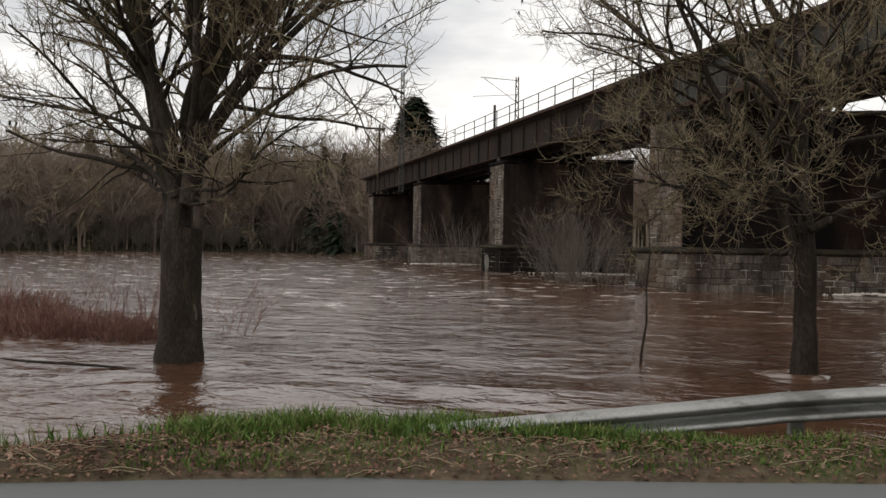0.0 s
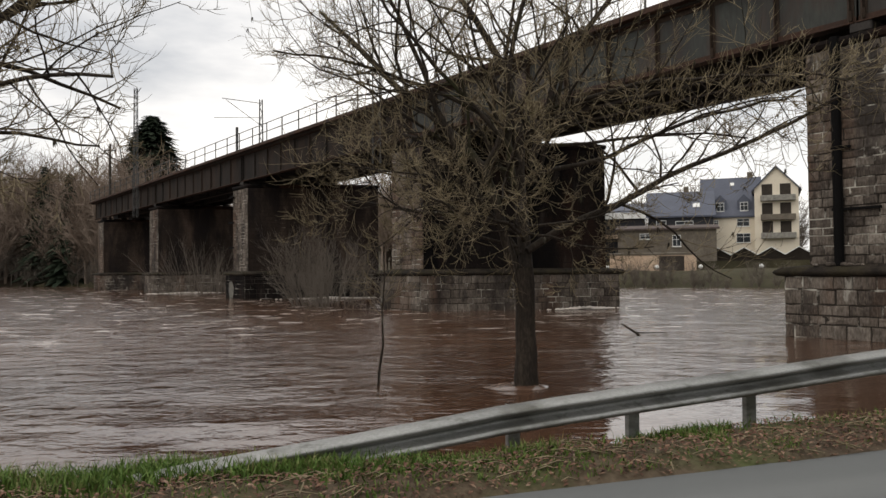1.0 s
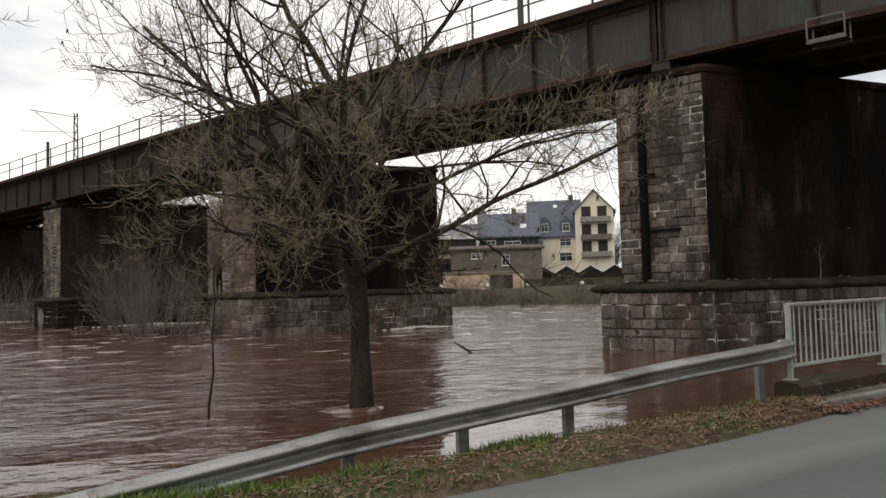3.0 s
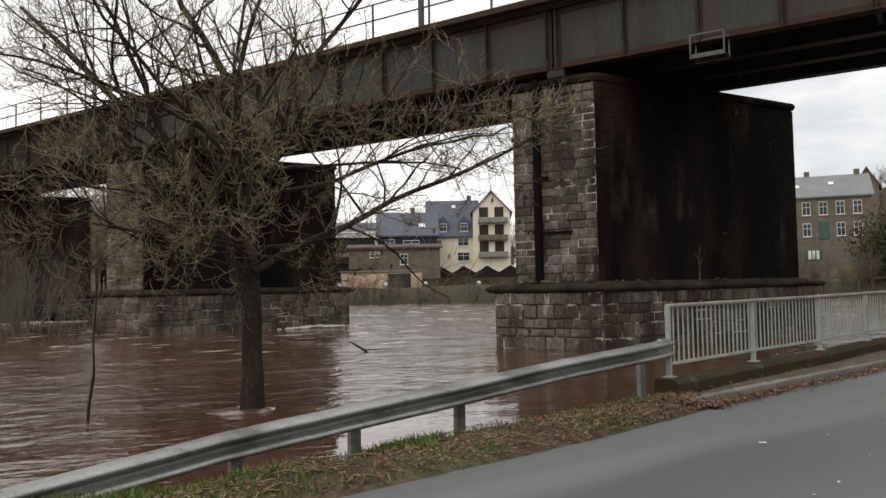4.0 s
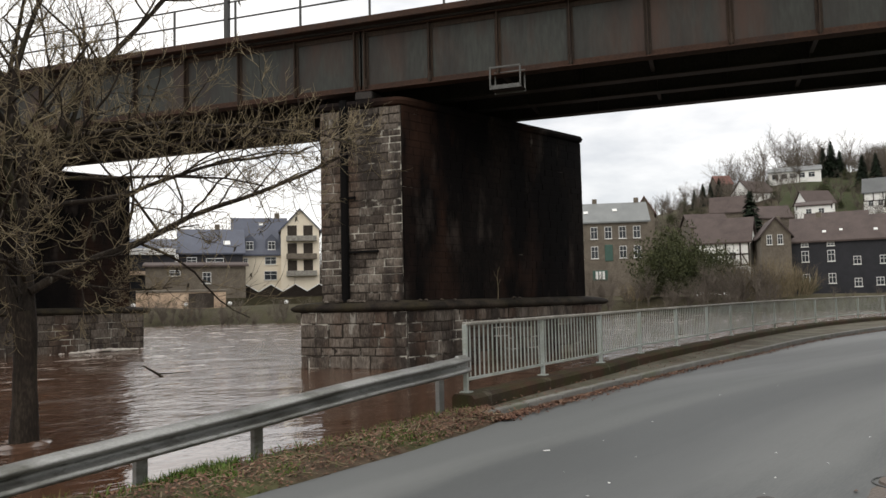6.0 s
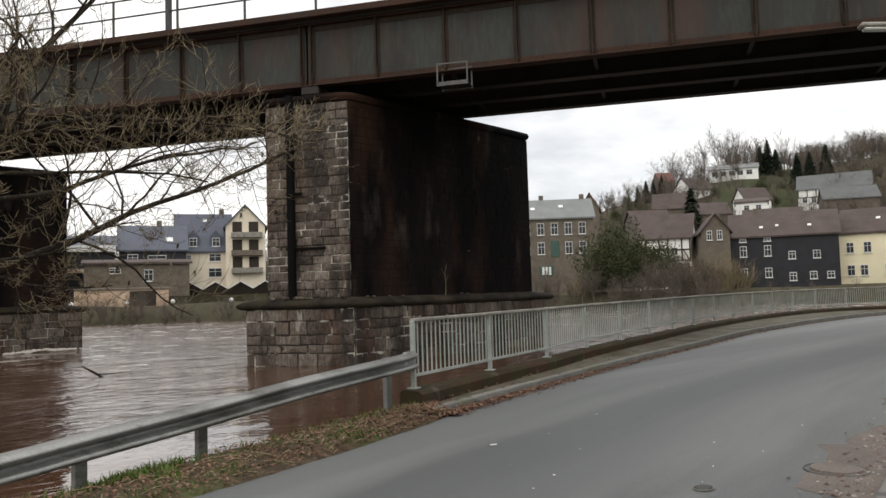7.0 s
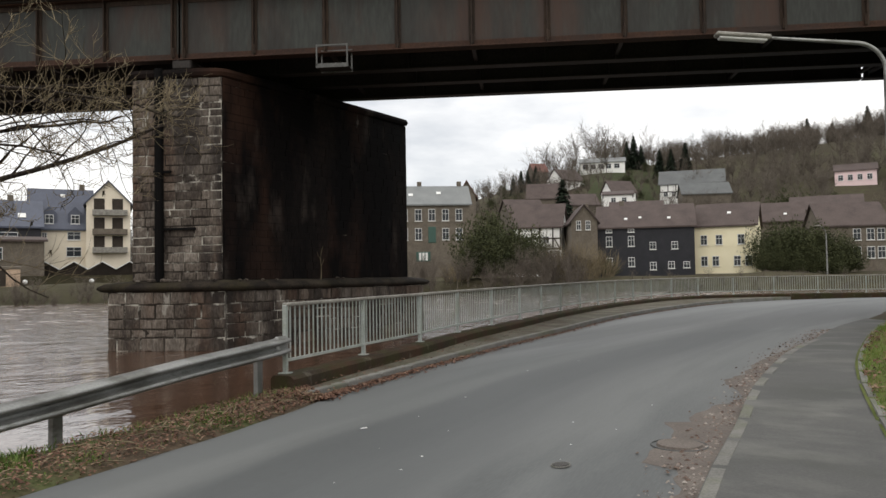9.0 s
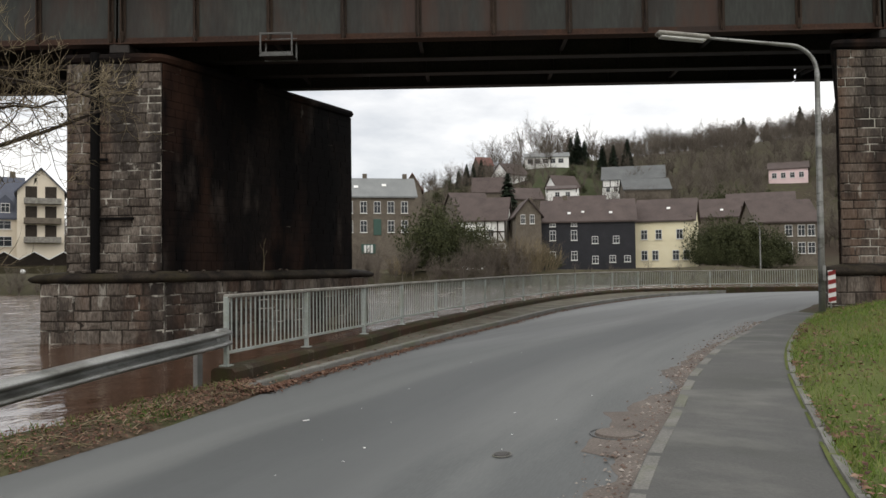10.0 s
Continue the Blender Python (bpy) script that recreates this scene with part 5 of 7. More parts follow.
shrub("willow_shrub", "low reddish willow scrub half under flood water", (-10.3, 9.7, WATER_Z), 21, 1500, 0.55, (2.7, 1.0), M_REDTWIG, 0.011)
shrub("willow_shrub", "low reddish willow scrub half under flood water", (-13.6, 10.6, WATER_Z), 22, 1200, 0.75, (2.8, 1.3), M_REDTWIG, 0.011)
shrub("willow_shoots", "thin upright willow shoots in the water", (-9.2, 11.1, WATER_Z), 23, 9, 1.5, (0.35, 0.3), M_REDTWIG, 0.008)
shrub("willow_shoots", "few thin shoots rising from the water behind the trunk", (-7.1, 11.0, WATER_Z), 24, 9, 1.25, (0.3, 0.25), M_REDTWIG, 0.008)
shrub("willow_shoots", "thin bare shoots along the shallow flooded bank", (-13.0, 13.0, WATER_Z), 25, 40, 1.3, (2.5, 1.0), M_REDTWIG, 0.006)
p = bridge_at(SPAN * 1.3, -0.6, WATER_Z)
shrub("riverside_bush", "brown leafless bush between the bridge piers", p, 31, 70, 3.3, (1.5, 1.3), M_FARTWIG, 0.022, [(9, 0.42, 0.55, 3, 6, 0.07), (7, 0.5, 0.6, 3, 4, 0.1), (3, 0.5, 0.6, 3, 3, 0.1)])
p = bridge_at(SPAN * 1.06, -1.6, WATER_Z)
shrub("riverside_bush", "low brown scrub at the foot of a bridge pier", p, 32, 60, 2.0, (2.6, 0.8), M_FARTWIG, 0.012, [(8, 0.45, 0.6, 3, 5, 0.08), (5, 0.5, 0.6, 3, 3, 0.1)])
p = bridge_at(SPAN * 2.5, 1.5, WATER_Z)
shrub("riverside_bush", "brown leafless bush between the far piers", p, 33, 60, 4.0, (3.0, 2.0), M_FARTWIG, 0.025, [(8, 0.45, 0.6, 3, 5, 0.08), (5, 0.5, 0.6, 3, 3, 0.1)])

# floating branch and drift
bm = bmesh.new()
add_tube(bm, [(-0.45, 0.0, 0.28), (-0.2, 0, 0.12), (0.05, 0, -0.05)], [0.012, 0.03, 0.03], 6)
add_tube(bm, [(-0.1, 0, 0.05), (0.2, 0.1, 0.03), (0.8, 0.2, 0.03)], [0.02, 0.016, 0.008], 6)
drift = thing("drifting_branch", "dark forked branch stuck in the current", "branch", (6.45, 18.1, WATER_Z))
part("wood", bm, M_BARK, drift)
bm = bmesh.new()
add_tube(bm, [(-1.2, 0.2, 0.02), (-0.5, 0, 0.05), (0.3, 0.05, 0.05), (1.0, 0.3, 0.0)], [0.01, 0.02, 0.022, 0.012], 6)
drift = thing("drifting_branch", "thin branch lying in shallow water", "branch", (-7.0, 6.6, WATER_Z))
part("wood", bm, M_BARK, drift)


# ---- far woods: a few trunks repeated, joined as one stand ----
def proto_bare(seed, height, wide=0.8):
    """A bare crown on a short trunk, its twigs broad enough to be seen from far off."""
    rng = random.Random(seed)
    w = Wood()
    fork = height * rng.uniform(0.15, 0.3)
    w.tube([Vector((0, 0, -0.6)), Vector((rng.gauss(0, 0.1), 0, fork))], [0.15, 0.11], 4)
    for k in range(9):
        lean = rng.uniform(0.1, wide)
        a = rng.uniform(0, 6.28)
        d = Vector((math.cos(a) * math.sin(lean), math.sin(a) * math.sin(lean), math.cos(lean)))
        length = (height - fork) * rng.uniform(0.65, 1.05)
        p = Vector((0, 0, fork * rng.uniform(0.75, 1.0)))
        pts = [p]
        for _ in range(3):
            d = (d + Vector((rng.gauss(0, 0.2), rng.gauss(0, 0.2), 0.08))).normalized()
            pts.append(pts[-1] + d * length / 3)
        w.tube(pts, [0.07, 0.05, 0.03, 0.015], 3)
        for _ in range(20):
            i = rng.randrange(0, 3)
            q = pts[i].lerp(pts[i + 1], rng.random())
            e = (off_axis(rng, (pts[i + 1] - pts[i]).normalized(), rng.uniform(0.5, 1.0)) + UP * 0.2).normalized()
            ln = length * rng.uniform(0.16, 0.36)
            w.blade(q, e, off_axis(rng, e, math.pi / 2), 0.07, ln)
            for _ in range(4):
                s = q + e * ln * rng.uniform(0.2, 0.9)
                f = off_axis(rng, e, rng.uniform(0.4, 0.9))
                w.blade(s, f, off_axis(rng, f, math.pi / 2), 0.045, ln * rng.uniform(0.35, 0.6))
    return np.array([tuple(v) for v in w.verts]), np.array([f if len(f) == 4 else (*f, f[2]) for f in w.faces])


def proto_conifer(seed, height, width, shape=0.85, dense=26):
    rng = random.Random(seed)
    w = Wood()
    w.tube([Vector((0, 0, -0.5)), Vector((0, 0, height * 0.95))], [0.18, 0.03], 4)
    rows = int(26 + height)
    for i in range(rows):
        z = height * (0.04 + 0.94 * i / rows)
        r = width * (1 - i / rows) ** shape + 0.15
        for k in range(dense):
            a = rng.uniform(0, 2 * math.pi)
            out = Vector((math.cos(a), math.sin(a), -0.25 + rng.uniform(-0.15, 0.25)))
            side = Vector((-math.sin(a), math.cos(a), 0))
            p = Vector((0, 0, z + rng.uniform(-0.2, 0.2)))
            length = r * rng.uniform(0.75, 1.15)
            for f in (0.25, 0.6):
                q = p + out * length * f
                w.blade(q - UP * 0.1, (out + UP * rng.uniform(-0.5, 0.1)).normalized(), side, 0.35 + r * 0.22, length * 0.5)
    quads = [f if len(f) == 4 else (*f, f[2]) for f in w.faces]
    return np.array([tuple(v) for v in w.verts]), np.array(quads)


def stand(name, label, protos, places, mat, category):
    """Many trees joined as one object. places: (x, y, z, scale, turn, which)."""
    verts, faces, base = [], [], 0
    for x, y, z, s, turn, which in places:
        v, f = protos[which]
        c, sn = math.cos(turn) * s, math.sin(turn) * s
        out = np.empty_like(v)
        out[:, 0], out[:, 1], out[:, 2] = v[:, 0] * c - v[:, 1] * sn + x, v[:, 0] * sn + v[:, 1] * c + y, v[:, 2] * s + z
        verts.append(out)
        faces.append(f + base)
        base += len(v)
    verts, faces = np.concatenate(verts), np.concatenate(faces)
    me = bpy.data.meshes.new(name)
    lists = [tuple(dict.fromkeys(f)) for f in faces.tolist()]
    me.from_pydata(verts.tolist(), [], lists)
    me.materials.append(mat)
    ob = new(name, me)
    return tagged(ob, label, category, kind="stuff")


rng = random.Random(77)
BARE = [proto_bare(100 + k, 11) for k in range(5)]
SPRUCE = [proto_conifer(200 + k, 12, 3.1, 0.75) for k in range(2)]


def scatter(n, h0, h1, r0, r1, s0, s1, keep=None):
    out = []
    while len(out) < n:
        hd, r = rng.uniform(h0, h1), rng.uniform(r0, r1)
        s = along(SHORE, hd)
        rr = s + r if r0 < 40 else r
        if keep and not keep(hd, rr) or (abs(hd - 77.8) < 1.7 and 140 < rr < 226):
            continue
        p = polar(hd, rr)
        out.append((p.x, p.y, land_z(hd, rr), rng.uniform(s0, s1), rng.uniform(0, 6.28), rng.randrange(5)))
    return out


stand("left_wood", "dense brown leafless wood along the far river bank", BARE, scatter(480, -64, -19, 1, 36, 0.95, 1.5) + scatter(40, -37, -25, 4, 30, 1.35, 1.75) + scatter(80, -19, 6, 4, 36, 0.7, 1.0) + scatter(50, -8, 3, 4, 40, 0.8, 1.15), M_LEFTWOOD, "woodland")
stand("bank_scrub", "low bare scrub along the far bank", BARE, scatter(420, -64, -12, 0, 6, 0.2, 0.55) + scatter(120, 8, 40, 0, 3, 0.1, 0.22) + scatter(70, 44, 60, 0, 6, 0.12, 0.35)
      + scatter(90, 60, 84, 0, 4, 0.05, 0.12) + scatter(20, 51, 60, 1, 12, 0.2, 0.4), M_FARTWIG, "scrub")
stand("hill_wood", "bare brown wood covering the hillside", BARE,
      scatter(520, 65, 100, 215, 340, 0.55, 0.95, lambda h, r: r > 235 or h > 70) + scatter(240, 66, 100, 150, 232, 0.45, 0.85) + scatter(120, 44, 66, 170, 330, 0.4, 0.8) + scatter(420, 64, 94, 275, 345, 0.5, 0.8) + scatter(22, 56, 65, 262, 310, 1.0, 1.5) + scatter(120, 44, 92, 128, 215, 0.2, 0.42) + scatter(190, 47, 67, 124, 250, 0.3, 0.6),
      M_FARTWIG, "woodland")
stand("village_trees", "bare trees behind the riverside houses", BARE, scatter(44, -2, 34, 125, 175, 0.8, 1.4), M_FARTWIG, "trees")
spruces = []
for hd, r, s in ((75.0, 330, 1.25), (76.5, 332, 1.0), (78.6, 330, 1.35), (79.4, 333, 1.1), (80.8, 330, 1.3), (82.0, 331, 1.5), (83.4, 330, 1.2), (84.6, 331, 1.4), (62.9, 255, 0.8), (63.4, 256, 0.95), (63.9, 255, 0.7),
                 (66.0, 232, 0.9), (65.2, 236, 0.8), (58.2, 128, 1.3), (54.5, 235, 0.5), (55.1, 236, 0.6), (55.6, 235, 0.55), (56.2, 236, 0.6), (49.5, 165, 0.9), (67.0, 240, 0.9)):
    p = polar(hd, r)
    spruces.append((p.x, p.y, land_z(hd, r), s, hd, int(hd * 10) % 2))
stand("hill_conifers", "dark green conifers on the hillside", SPRUCE, spruces, M_NEEDLE, "conifers")
p = polar(-19.3, 108)
conifer = stand("conifer", "dense dark green conifer beyond the bridge end", [proto_conifer(300, 22.6, 7.6, 0.5, 70)] * 2, [(p.x, p.y, 0.5, 1.0, 0, 0)], M_NEEDLE, "tree")
conifer["kind"] = ""
left_spruce = []
for hd, r, s in ((-34, 128, 1.35), (-31.5, 126, 1.5), (-26, 118, 1.3), (-38, 132, 1.6), (-24.5, 110, 1.2), (-42, 128, 1.4)):
    p = polar(hd, r)
    left_spruce.append((p.x, p.y, land_z(hd, r), s, hd, 0))
stand("left_conifers", "dark conifers in the far bank wood", SPRUCE, left_spruce, M_NEEDLE, "conifers")


def proto_evergreen(seed):
    rng2 = random.Random(seed)
    w = Wood()
    for _ in range(4500):
        a, b, q = rng2.uniform(0, 6.28), rng2.uniform(-0.3, 1.5), rng2.uniform(0.55, 1.05)
        p = Vector((math.cos(a) * math.cos(b) * 1.6, math.sin(a) * math.cos(b) * 1.6, 1.3 + math.sin(b) * 1.7)) * q * (1 + 0.22 * math.sin(3 * a + seed) + 0.35 * noise.noise(Vector((math.cos(a) * 2, math.sin(a) * 2, b * 2.5 + seed))))
        w.blade(p, off_axis(rng2, UP, rng2.uniform(0, 3)), off_axis(rng2, UP, 1.5), 0.1, 0.16)
    return np.array([tuple(v) for v in w.verts]), np.array([(*f, f[2]) for f in w.faces])


EVER = [proto_evergreen(k) for k in range(3)]


def evergreen(rows, name, label):
    out = []
    for hd, r, s in rows:
        p = polar(hd, r)
        out.append((p.x, p.y, land_z(hd, r) - 0.3, s, hd, int(hd * 7) % 3))
    return stand(name, label, EVER, out, M_IVY, "bushes")


evergreen([(51.4, 77, 1.2), (52.2, 79, 1.9), (53.2, 77, 1.4), (54.2, 79, 1.6), (53.0, 84, 2.1), (55.2, 80, 1.5), (56.2, 79, 1.1), (57.4, 80, 0.9), (55.8, 84, 1.6), (59.5, 82, 0.7), (61.5, 81, 0.6)], "bank_evergreens", "dull green bushes on the far bank")
evergreen([(72.3, 104, 1.0), (72.7, 106, 1.5), (73.2, 105, 1.75), (73.8, 107, 1.5), (74.4, 105, 1.85), (75.0, 107, 1.6), (75.6, 106, 1.7), (76.2, 108, 1.4), (76.8, 108, 1.5), (77.4, 109, 1.2), (73.0, 102, 0.9), (74.2, 102, 0.8), (75.4, 103, 0.9), (76.6, 104, 0.8), (72.5, 111, 1.9), (73.6, 113, 2.0), (75.3, 112, 1.9)], "garden_hedge", "tall dark evergreen garden growth beside the yellow house")
evergreen([(73.1, 172, 2.2), (73.5, 174, 3.0), (73.9, 172, 2.3), (73.4, 171, 1.8), (69.9, 178, 1.5), (62.2, 150, 1.4), (62.7, 152, 1.1)], "hillside_evergreens", "rounded dark green trees among the hillside houses")

hill_rng = random.Random(51)
evergreen([(hill_rng.uniform(50, 84), hill_rng.uniform(128, 210), hill_rng.uniform(0.35, 0.9)) for _ in range(60)] + [(hill_rng.uniform(50, 67), hill_rng.uniform(126, 250), hill_rng.uniform(0.5, 1.2)) for _ in range(60)], "hillside_bushes", "dull green bushes between the hillside gardens")
willow_rng = random.Random(52)
for hd, r, high in ((57.8, 78, 3.2), (58.8, 79, 3.8), (59.8, 78, 3.4), (60.9, 79, 2.8), (50.2, 76, 1.8)):
    p = polar(hd, r)
    shrub("bank_willow", "tan leafless willow bush on the far bank", (p.x, p.y, land_z(hd, r)), willow_rng.randrange(900), 60, high, (1.4, 1.2), M_TWIG, 0.03, [(9, 0.42, 0.5, 3, 5, 0.09), (6, 0.5, 0.6, 3, 3, 0.1)])

# ---- the village across the river ----
def window_into(parent, m, x, z, w, h, front, arched=False, name="window"):
    """A framed window set into the front of a house: frame, pane and cross bars."""
    win = part(name, box((w + 0.1, 0.08, h + 0.1), m, (x, front, z), 0.015), M_FRAME, parent)
    for sx in (-1, 1):
        part("pane", box((w / 2 - 0.035, 0.03, h * 0.62 - 0.05), m, (x + sx * (w / 4 + 0.005), front - 0.03, z - h * 0.19)), M_GLASS, win)
        part("pane", box((w / 2 - 0.035, 0.03, h * 0.38 - 0.05), m, (x + sx * (w / 4 + 0.005), front - 0.03, z + h * 0.31)), M_GLASS, win)
    part("sill", box((w + 0.25, 0.16, 0.07), m, (x, front - 0.04, z - h / 2 - 0.07)), M_FRAME, win)
    return win


def house(heading, dist, z0, width, depth, eave, ridge, wall_mat, roof_mat, label, turn=0.0, gable_front=False, windows=(), skylights=(), chimneys=(), overhang=0.35, deep=4.0, category="house"):
    """A gabled house. Local x runs along its front, y away from the camera; eave and ridge are heights in the world."""
    p = polar(heading, dist)
    h = thing("house", label, category, (p.x, p.y, z0), group="houses across the river")
    m = Matrix.Rotation(radians(-heading + turn), 4, "Z")
    e, r = eave - z0, ridge - z0
    hw, hd = width / 2, depth
    # walls: one closed body with its gables
    bm = bmesh.new()
    if gable_front:
        ends = [[(-hw, y, -deep), (hw, y, -deep), (hw, y, e), (0, y, r), (-hw, y, e)] for y in (0, hd)]
    else:
        ends = [[(x, 0, -deep), (x, hd, -deep), (x, hd, e), (x, hd / 2, r), (x, 0, e)] for x in (-hw, hw)]
    a = [bm.verts.new(v) for v in ends[0]]
    b = [bm.verts.new(v) for v in ends[1]]
    bm.faces.new(a)
    bm.faces.new(list(reversed(b)))
    for i in range(5):
        bm.faces.new((a[i], b[i], b[(i + 1) % 5], a[(i + 1) % 5]))
    bmesh.ops.recalc_face_normals(bm, faces=bm.faces)
    bmesh.ops.transform(bm, matrix=m, verts=bm.verts)
    part("wall_body", bm, wall_mat, h)
    # two roof slabs with overhang
    o, t = overhang, 0.22
    for side in (-1, 1):
        bm = bmesh.new()
        if gable_front:
            slope = (r - e) / hw
            prof = [(side * (hw + o), e - slope * o), (0, r), (0, r + t), (side * (hw + o), e - slope * o + t)]
            rows = [[bm.verts.new((x, y, z)) for x, z in prof] for y in (-o, hd + o)]
        else:
            slope = (r - e) / (hd / 2)
            prof = [(hd / 2 + side * (hd / 2 + o), e - slope * o), (hd / 2, r), (hd / 2, r + t), (hd / 2 + side * (hd / 2 + o), e - slope * o + t)]
            rows = [[bm.verts.new((x, y, z)) for y, z in prof] for x in (-hw - o, hw + o)]
        for i in range(4):
            bm.faces.new((rows[0][i], rows[0][(i + 1) % 4], rows[1][(i + 1) % 4], rows[1][i]))
        bm.faces.new(rows[0])
        bm.faces.new(list(reversed(rows[1])))
        bmesh.ops.recalc_face_normals(bm, faces=bm.faces)
        bmesh.ops.transform(bm, matrix=m, verts=bm.verts)
        roof = part("roof", bm, roof_mat, h)
        if side == -1 and not gable_front:
            ang = math.atan(slope)
            for f, up, w in skylights:
                y = hd / 2 * up
                s = m @ Matrix.Translation((f * width, y, e + slope * y + t + 0.06)) @ Matrix.Rotation(ang, 4, "X")
                part("skylight", box((w, w * 1.1, 0.1), s, bevel=0.02), M_FRAME, roof)
    for f, up in chimneys:
        z = r - 0.2 if not gable_front else r - 0.4
        part("chimney", box((0.7, 0.6, 1.7), m, (f * width, hd / 2 + up, z + 0.3), 0.04), M_BRICKGREY, h)
    for x, z, w, hh in windows:
        window_into(h, m, x, z - z0, w, hh, -0.03)
    return h, m


# stone house with white windows and a green door
wins = []
for x in (-4.35, -2.2, -0.1, 2.0, 4.1):
    wins.append((x, 11.0, 0.95, 1.75))
    if x != -0.1:
        wins.append((x, 8.05, 0.95, 1.75))
h, m = house(48.4, 117, 3.6, 11.6, 9, 12.7, 15.8, M_BRICKGREY, M_GREYROOF, "three-storey grey-brown stone house with white windows and a slate roof", 4, windows=wins, skylights=((-0.28, 0.45, 0.7), (0.1, 0.55, 0.7)), chimneys=((-0.15, 0.3), (0.4, 0.2)))
part("door", box((1.2, 0.1, 2.5), m, (-0.1, -0.04, 4.35), 0.05), M_DOORGREEN, h, "dark green arched door")
part("shopfront", box((2.2, 0.12, 1.5), m, (-1.5, -0.05, 1.0), 0.03), M_DOORGREEN, h, "green ground-floor shopfront")
for x in (-2.0, -1.5, -1.0):
    part("shop_pane", box((0.35, 0.04, 1.2), m, (x, -0.13, 1.0)), M_FRAME, h)

# long house, half slate-hung and half yellow
wins = [(x, z, 0.75, h) for x, z, h in ((-4.9, 6.0, 1.35), (-1.9, 6.0, 1.35), (1.0, 5.3, 0.95), (3.9, 5.3, 0.95), (-4.9, 3.1, 1.2), (-1.9, 3.1, 1.2), (1.0, 2.5, 1.0), (3.4, 2.6, 0.9), (5.4, 2.6, 0.8), (-4.9, 7.5, 0.4), (-1.9, 7.5, 0.4))]
h, m = house(64.1, 109, 1.0, 13.0, 9.5, 8.0, 11.2, M_SLATEWALL, M_BROWNROOF, "long slate-hung house with a brown tiled roof and white windows", 0, windows=wins, skylights=((-0.2, 0.3, 0.45), (-0.05, 0.35, 0.4), (0.25, 0.3, 0.45)), chimneys=((-0.25, 0.5),))
wins = [(x, z, 0.8, 1.3) for x, z in ((-2.75, 6.0), (-0.75, 6.0), (2.1, 6.0), (-2.75, 3.05), (-1.25, 3.05), (1.55, 3.05), (3.0, 3.05))]
h, m = house(69.55, 112, 1.0, 8.0, 9.5, 8.0, 11.2, M_YELLOW, M_BROWNROOF, "pale yellow rendered house end under a brown roof", -6.0, windows=wins, skylights=((0.05, 0.5, 0.5),))
part("plinth", box((8.04, 0.12, 1.0), m, (0, -0.04, -0.2)), M_BRICKGREY, h)
house(59.75, 107.4, 1.0, 3.6, 9, 8.9, 11.1, M_BRICKGREY, M_BROWNROOF, "brown gable end with two white windows beside the slate house", 8, gable_front=True, windows=((-0.8, 8.3, 0.55, 1.2), (0.5, 8.3, 0.55, 1.2)), chimneys=((0.3, 1.5),))
# timber-framed house
h, m = house(56.2, 112, 3.5, 7.2, 8, 8.6, 12.0, M_WHITEWALL, M_BROWNROOF, "old timber-framed house with a dark tiled roof", -8, windows=((-1.6, 6.6, 0.8, 1.0), (1.4, 6.6, 0.8, 1.0)))
for x in (-3.5, -2.5, -0.7, 0.5, 2.4, 3.5):
    part("post", box((0.2, 0.08, 3.6), m, (x, -0.04, 3.4)), M_TIMBER, h)
for z in (1.8, 3.3, 4.9):
    part("rail", box((7.2, 0.08, 0.2), m, (0, -0.045, z)), M_TIMBER, h)
for x, s in ((-3.0, 1), (3.0, -1), (1.4, 1)):
    part("brace", box((0.16, 0.07, 2.0), m @ Matrix.Translation((x, -0.05, 2.5)) @ Matrix.Rotation(0.5 * s, 4, "Y")), M_TIMBER, h)
# roofs and houses up the slope
house(71.8, 137, 4.0, 13.6, 9, 9.8, 13.0, M_BRICKGREY, M_BROWNROOF, "brown-roofed house behind the yellow one", 0, skylights=((-0.18, 0.35, 0.7), (-0.02, 0.35, 0.7), (0.3, 0.3, 0.5)))
h, m = house(67.4, 206, 20, 16, 10, 24.6, 28.4, M_WHITEWALL, M_DARKROOF, "white house with timber framing and a grey roof on the hill", 0, windows=[(x, 22.0, 1.0, 1.3) for x in (-6.5, -4.5, -2.5, 2.5, 5)])
for x in range(-8, 9, 2):
    part("post", box((0.22, 0.08, 2.0), m, (x * 0.99, -0.04, 3.5)), M_TIMBER, h)
part("rail", box((16, 0.08, 0.22), m, (0, -0.045, 2.6)), M_TIMBER, h)
h, m = house(68.4, 190, 17, 11, 8, 20.2, 23.0, M_BRICKGREY, M_DARKROOF, "grey-roofed house below the white one", 10)
house(61.4, 192, 18.5, 5.4, 6.5, 21.6, 24.4, M_WHITEWALL, M_BROWNROOF, "small white gabled house on the slope", -60, deep=1.5, gable_front=True, windows=((-1.2, 21.0, 0.9, 1.2), (1.2, 21.0, 0.9, 1.2)))
house(62.2, 178, 16.5, 6.5, 7, 19.6, 20.6, M_WHITEWALL, M_BROWNROOF, "white garden house on the slope", 0, deep=1.5, windows=((-1.0, 18.3, 1.0, 1.2), (1.4, 18.3, 1.0, 1.2)))
house(56.9, 182, 16.5, 8.5, 7, 19.8, 23.4, M_BRICKGREY, M_BROWNROOF, "brown-roofed house on the slope", 0)
house(59.6, 172, 14.5, 7.5, 7, 17.0, 19.6, M_BRICKGREY, M_BROWNROOF, "low house with a dark roof on the slope", 15)
house(57.6, 222, 25, 7.5, 8, 28.6, 32, M_WHITEWALL, M_BROWNROOF, "white-gabled house high on the slope", -50, gable_front=True)
house(55.5, 165, 12, 8, 7, 15.2, 18.0, M_BRICKGREY, M_BROWNROOF, "small dark house among trees", 20)
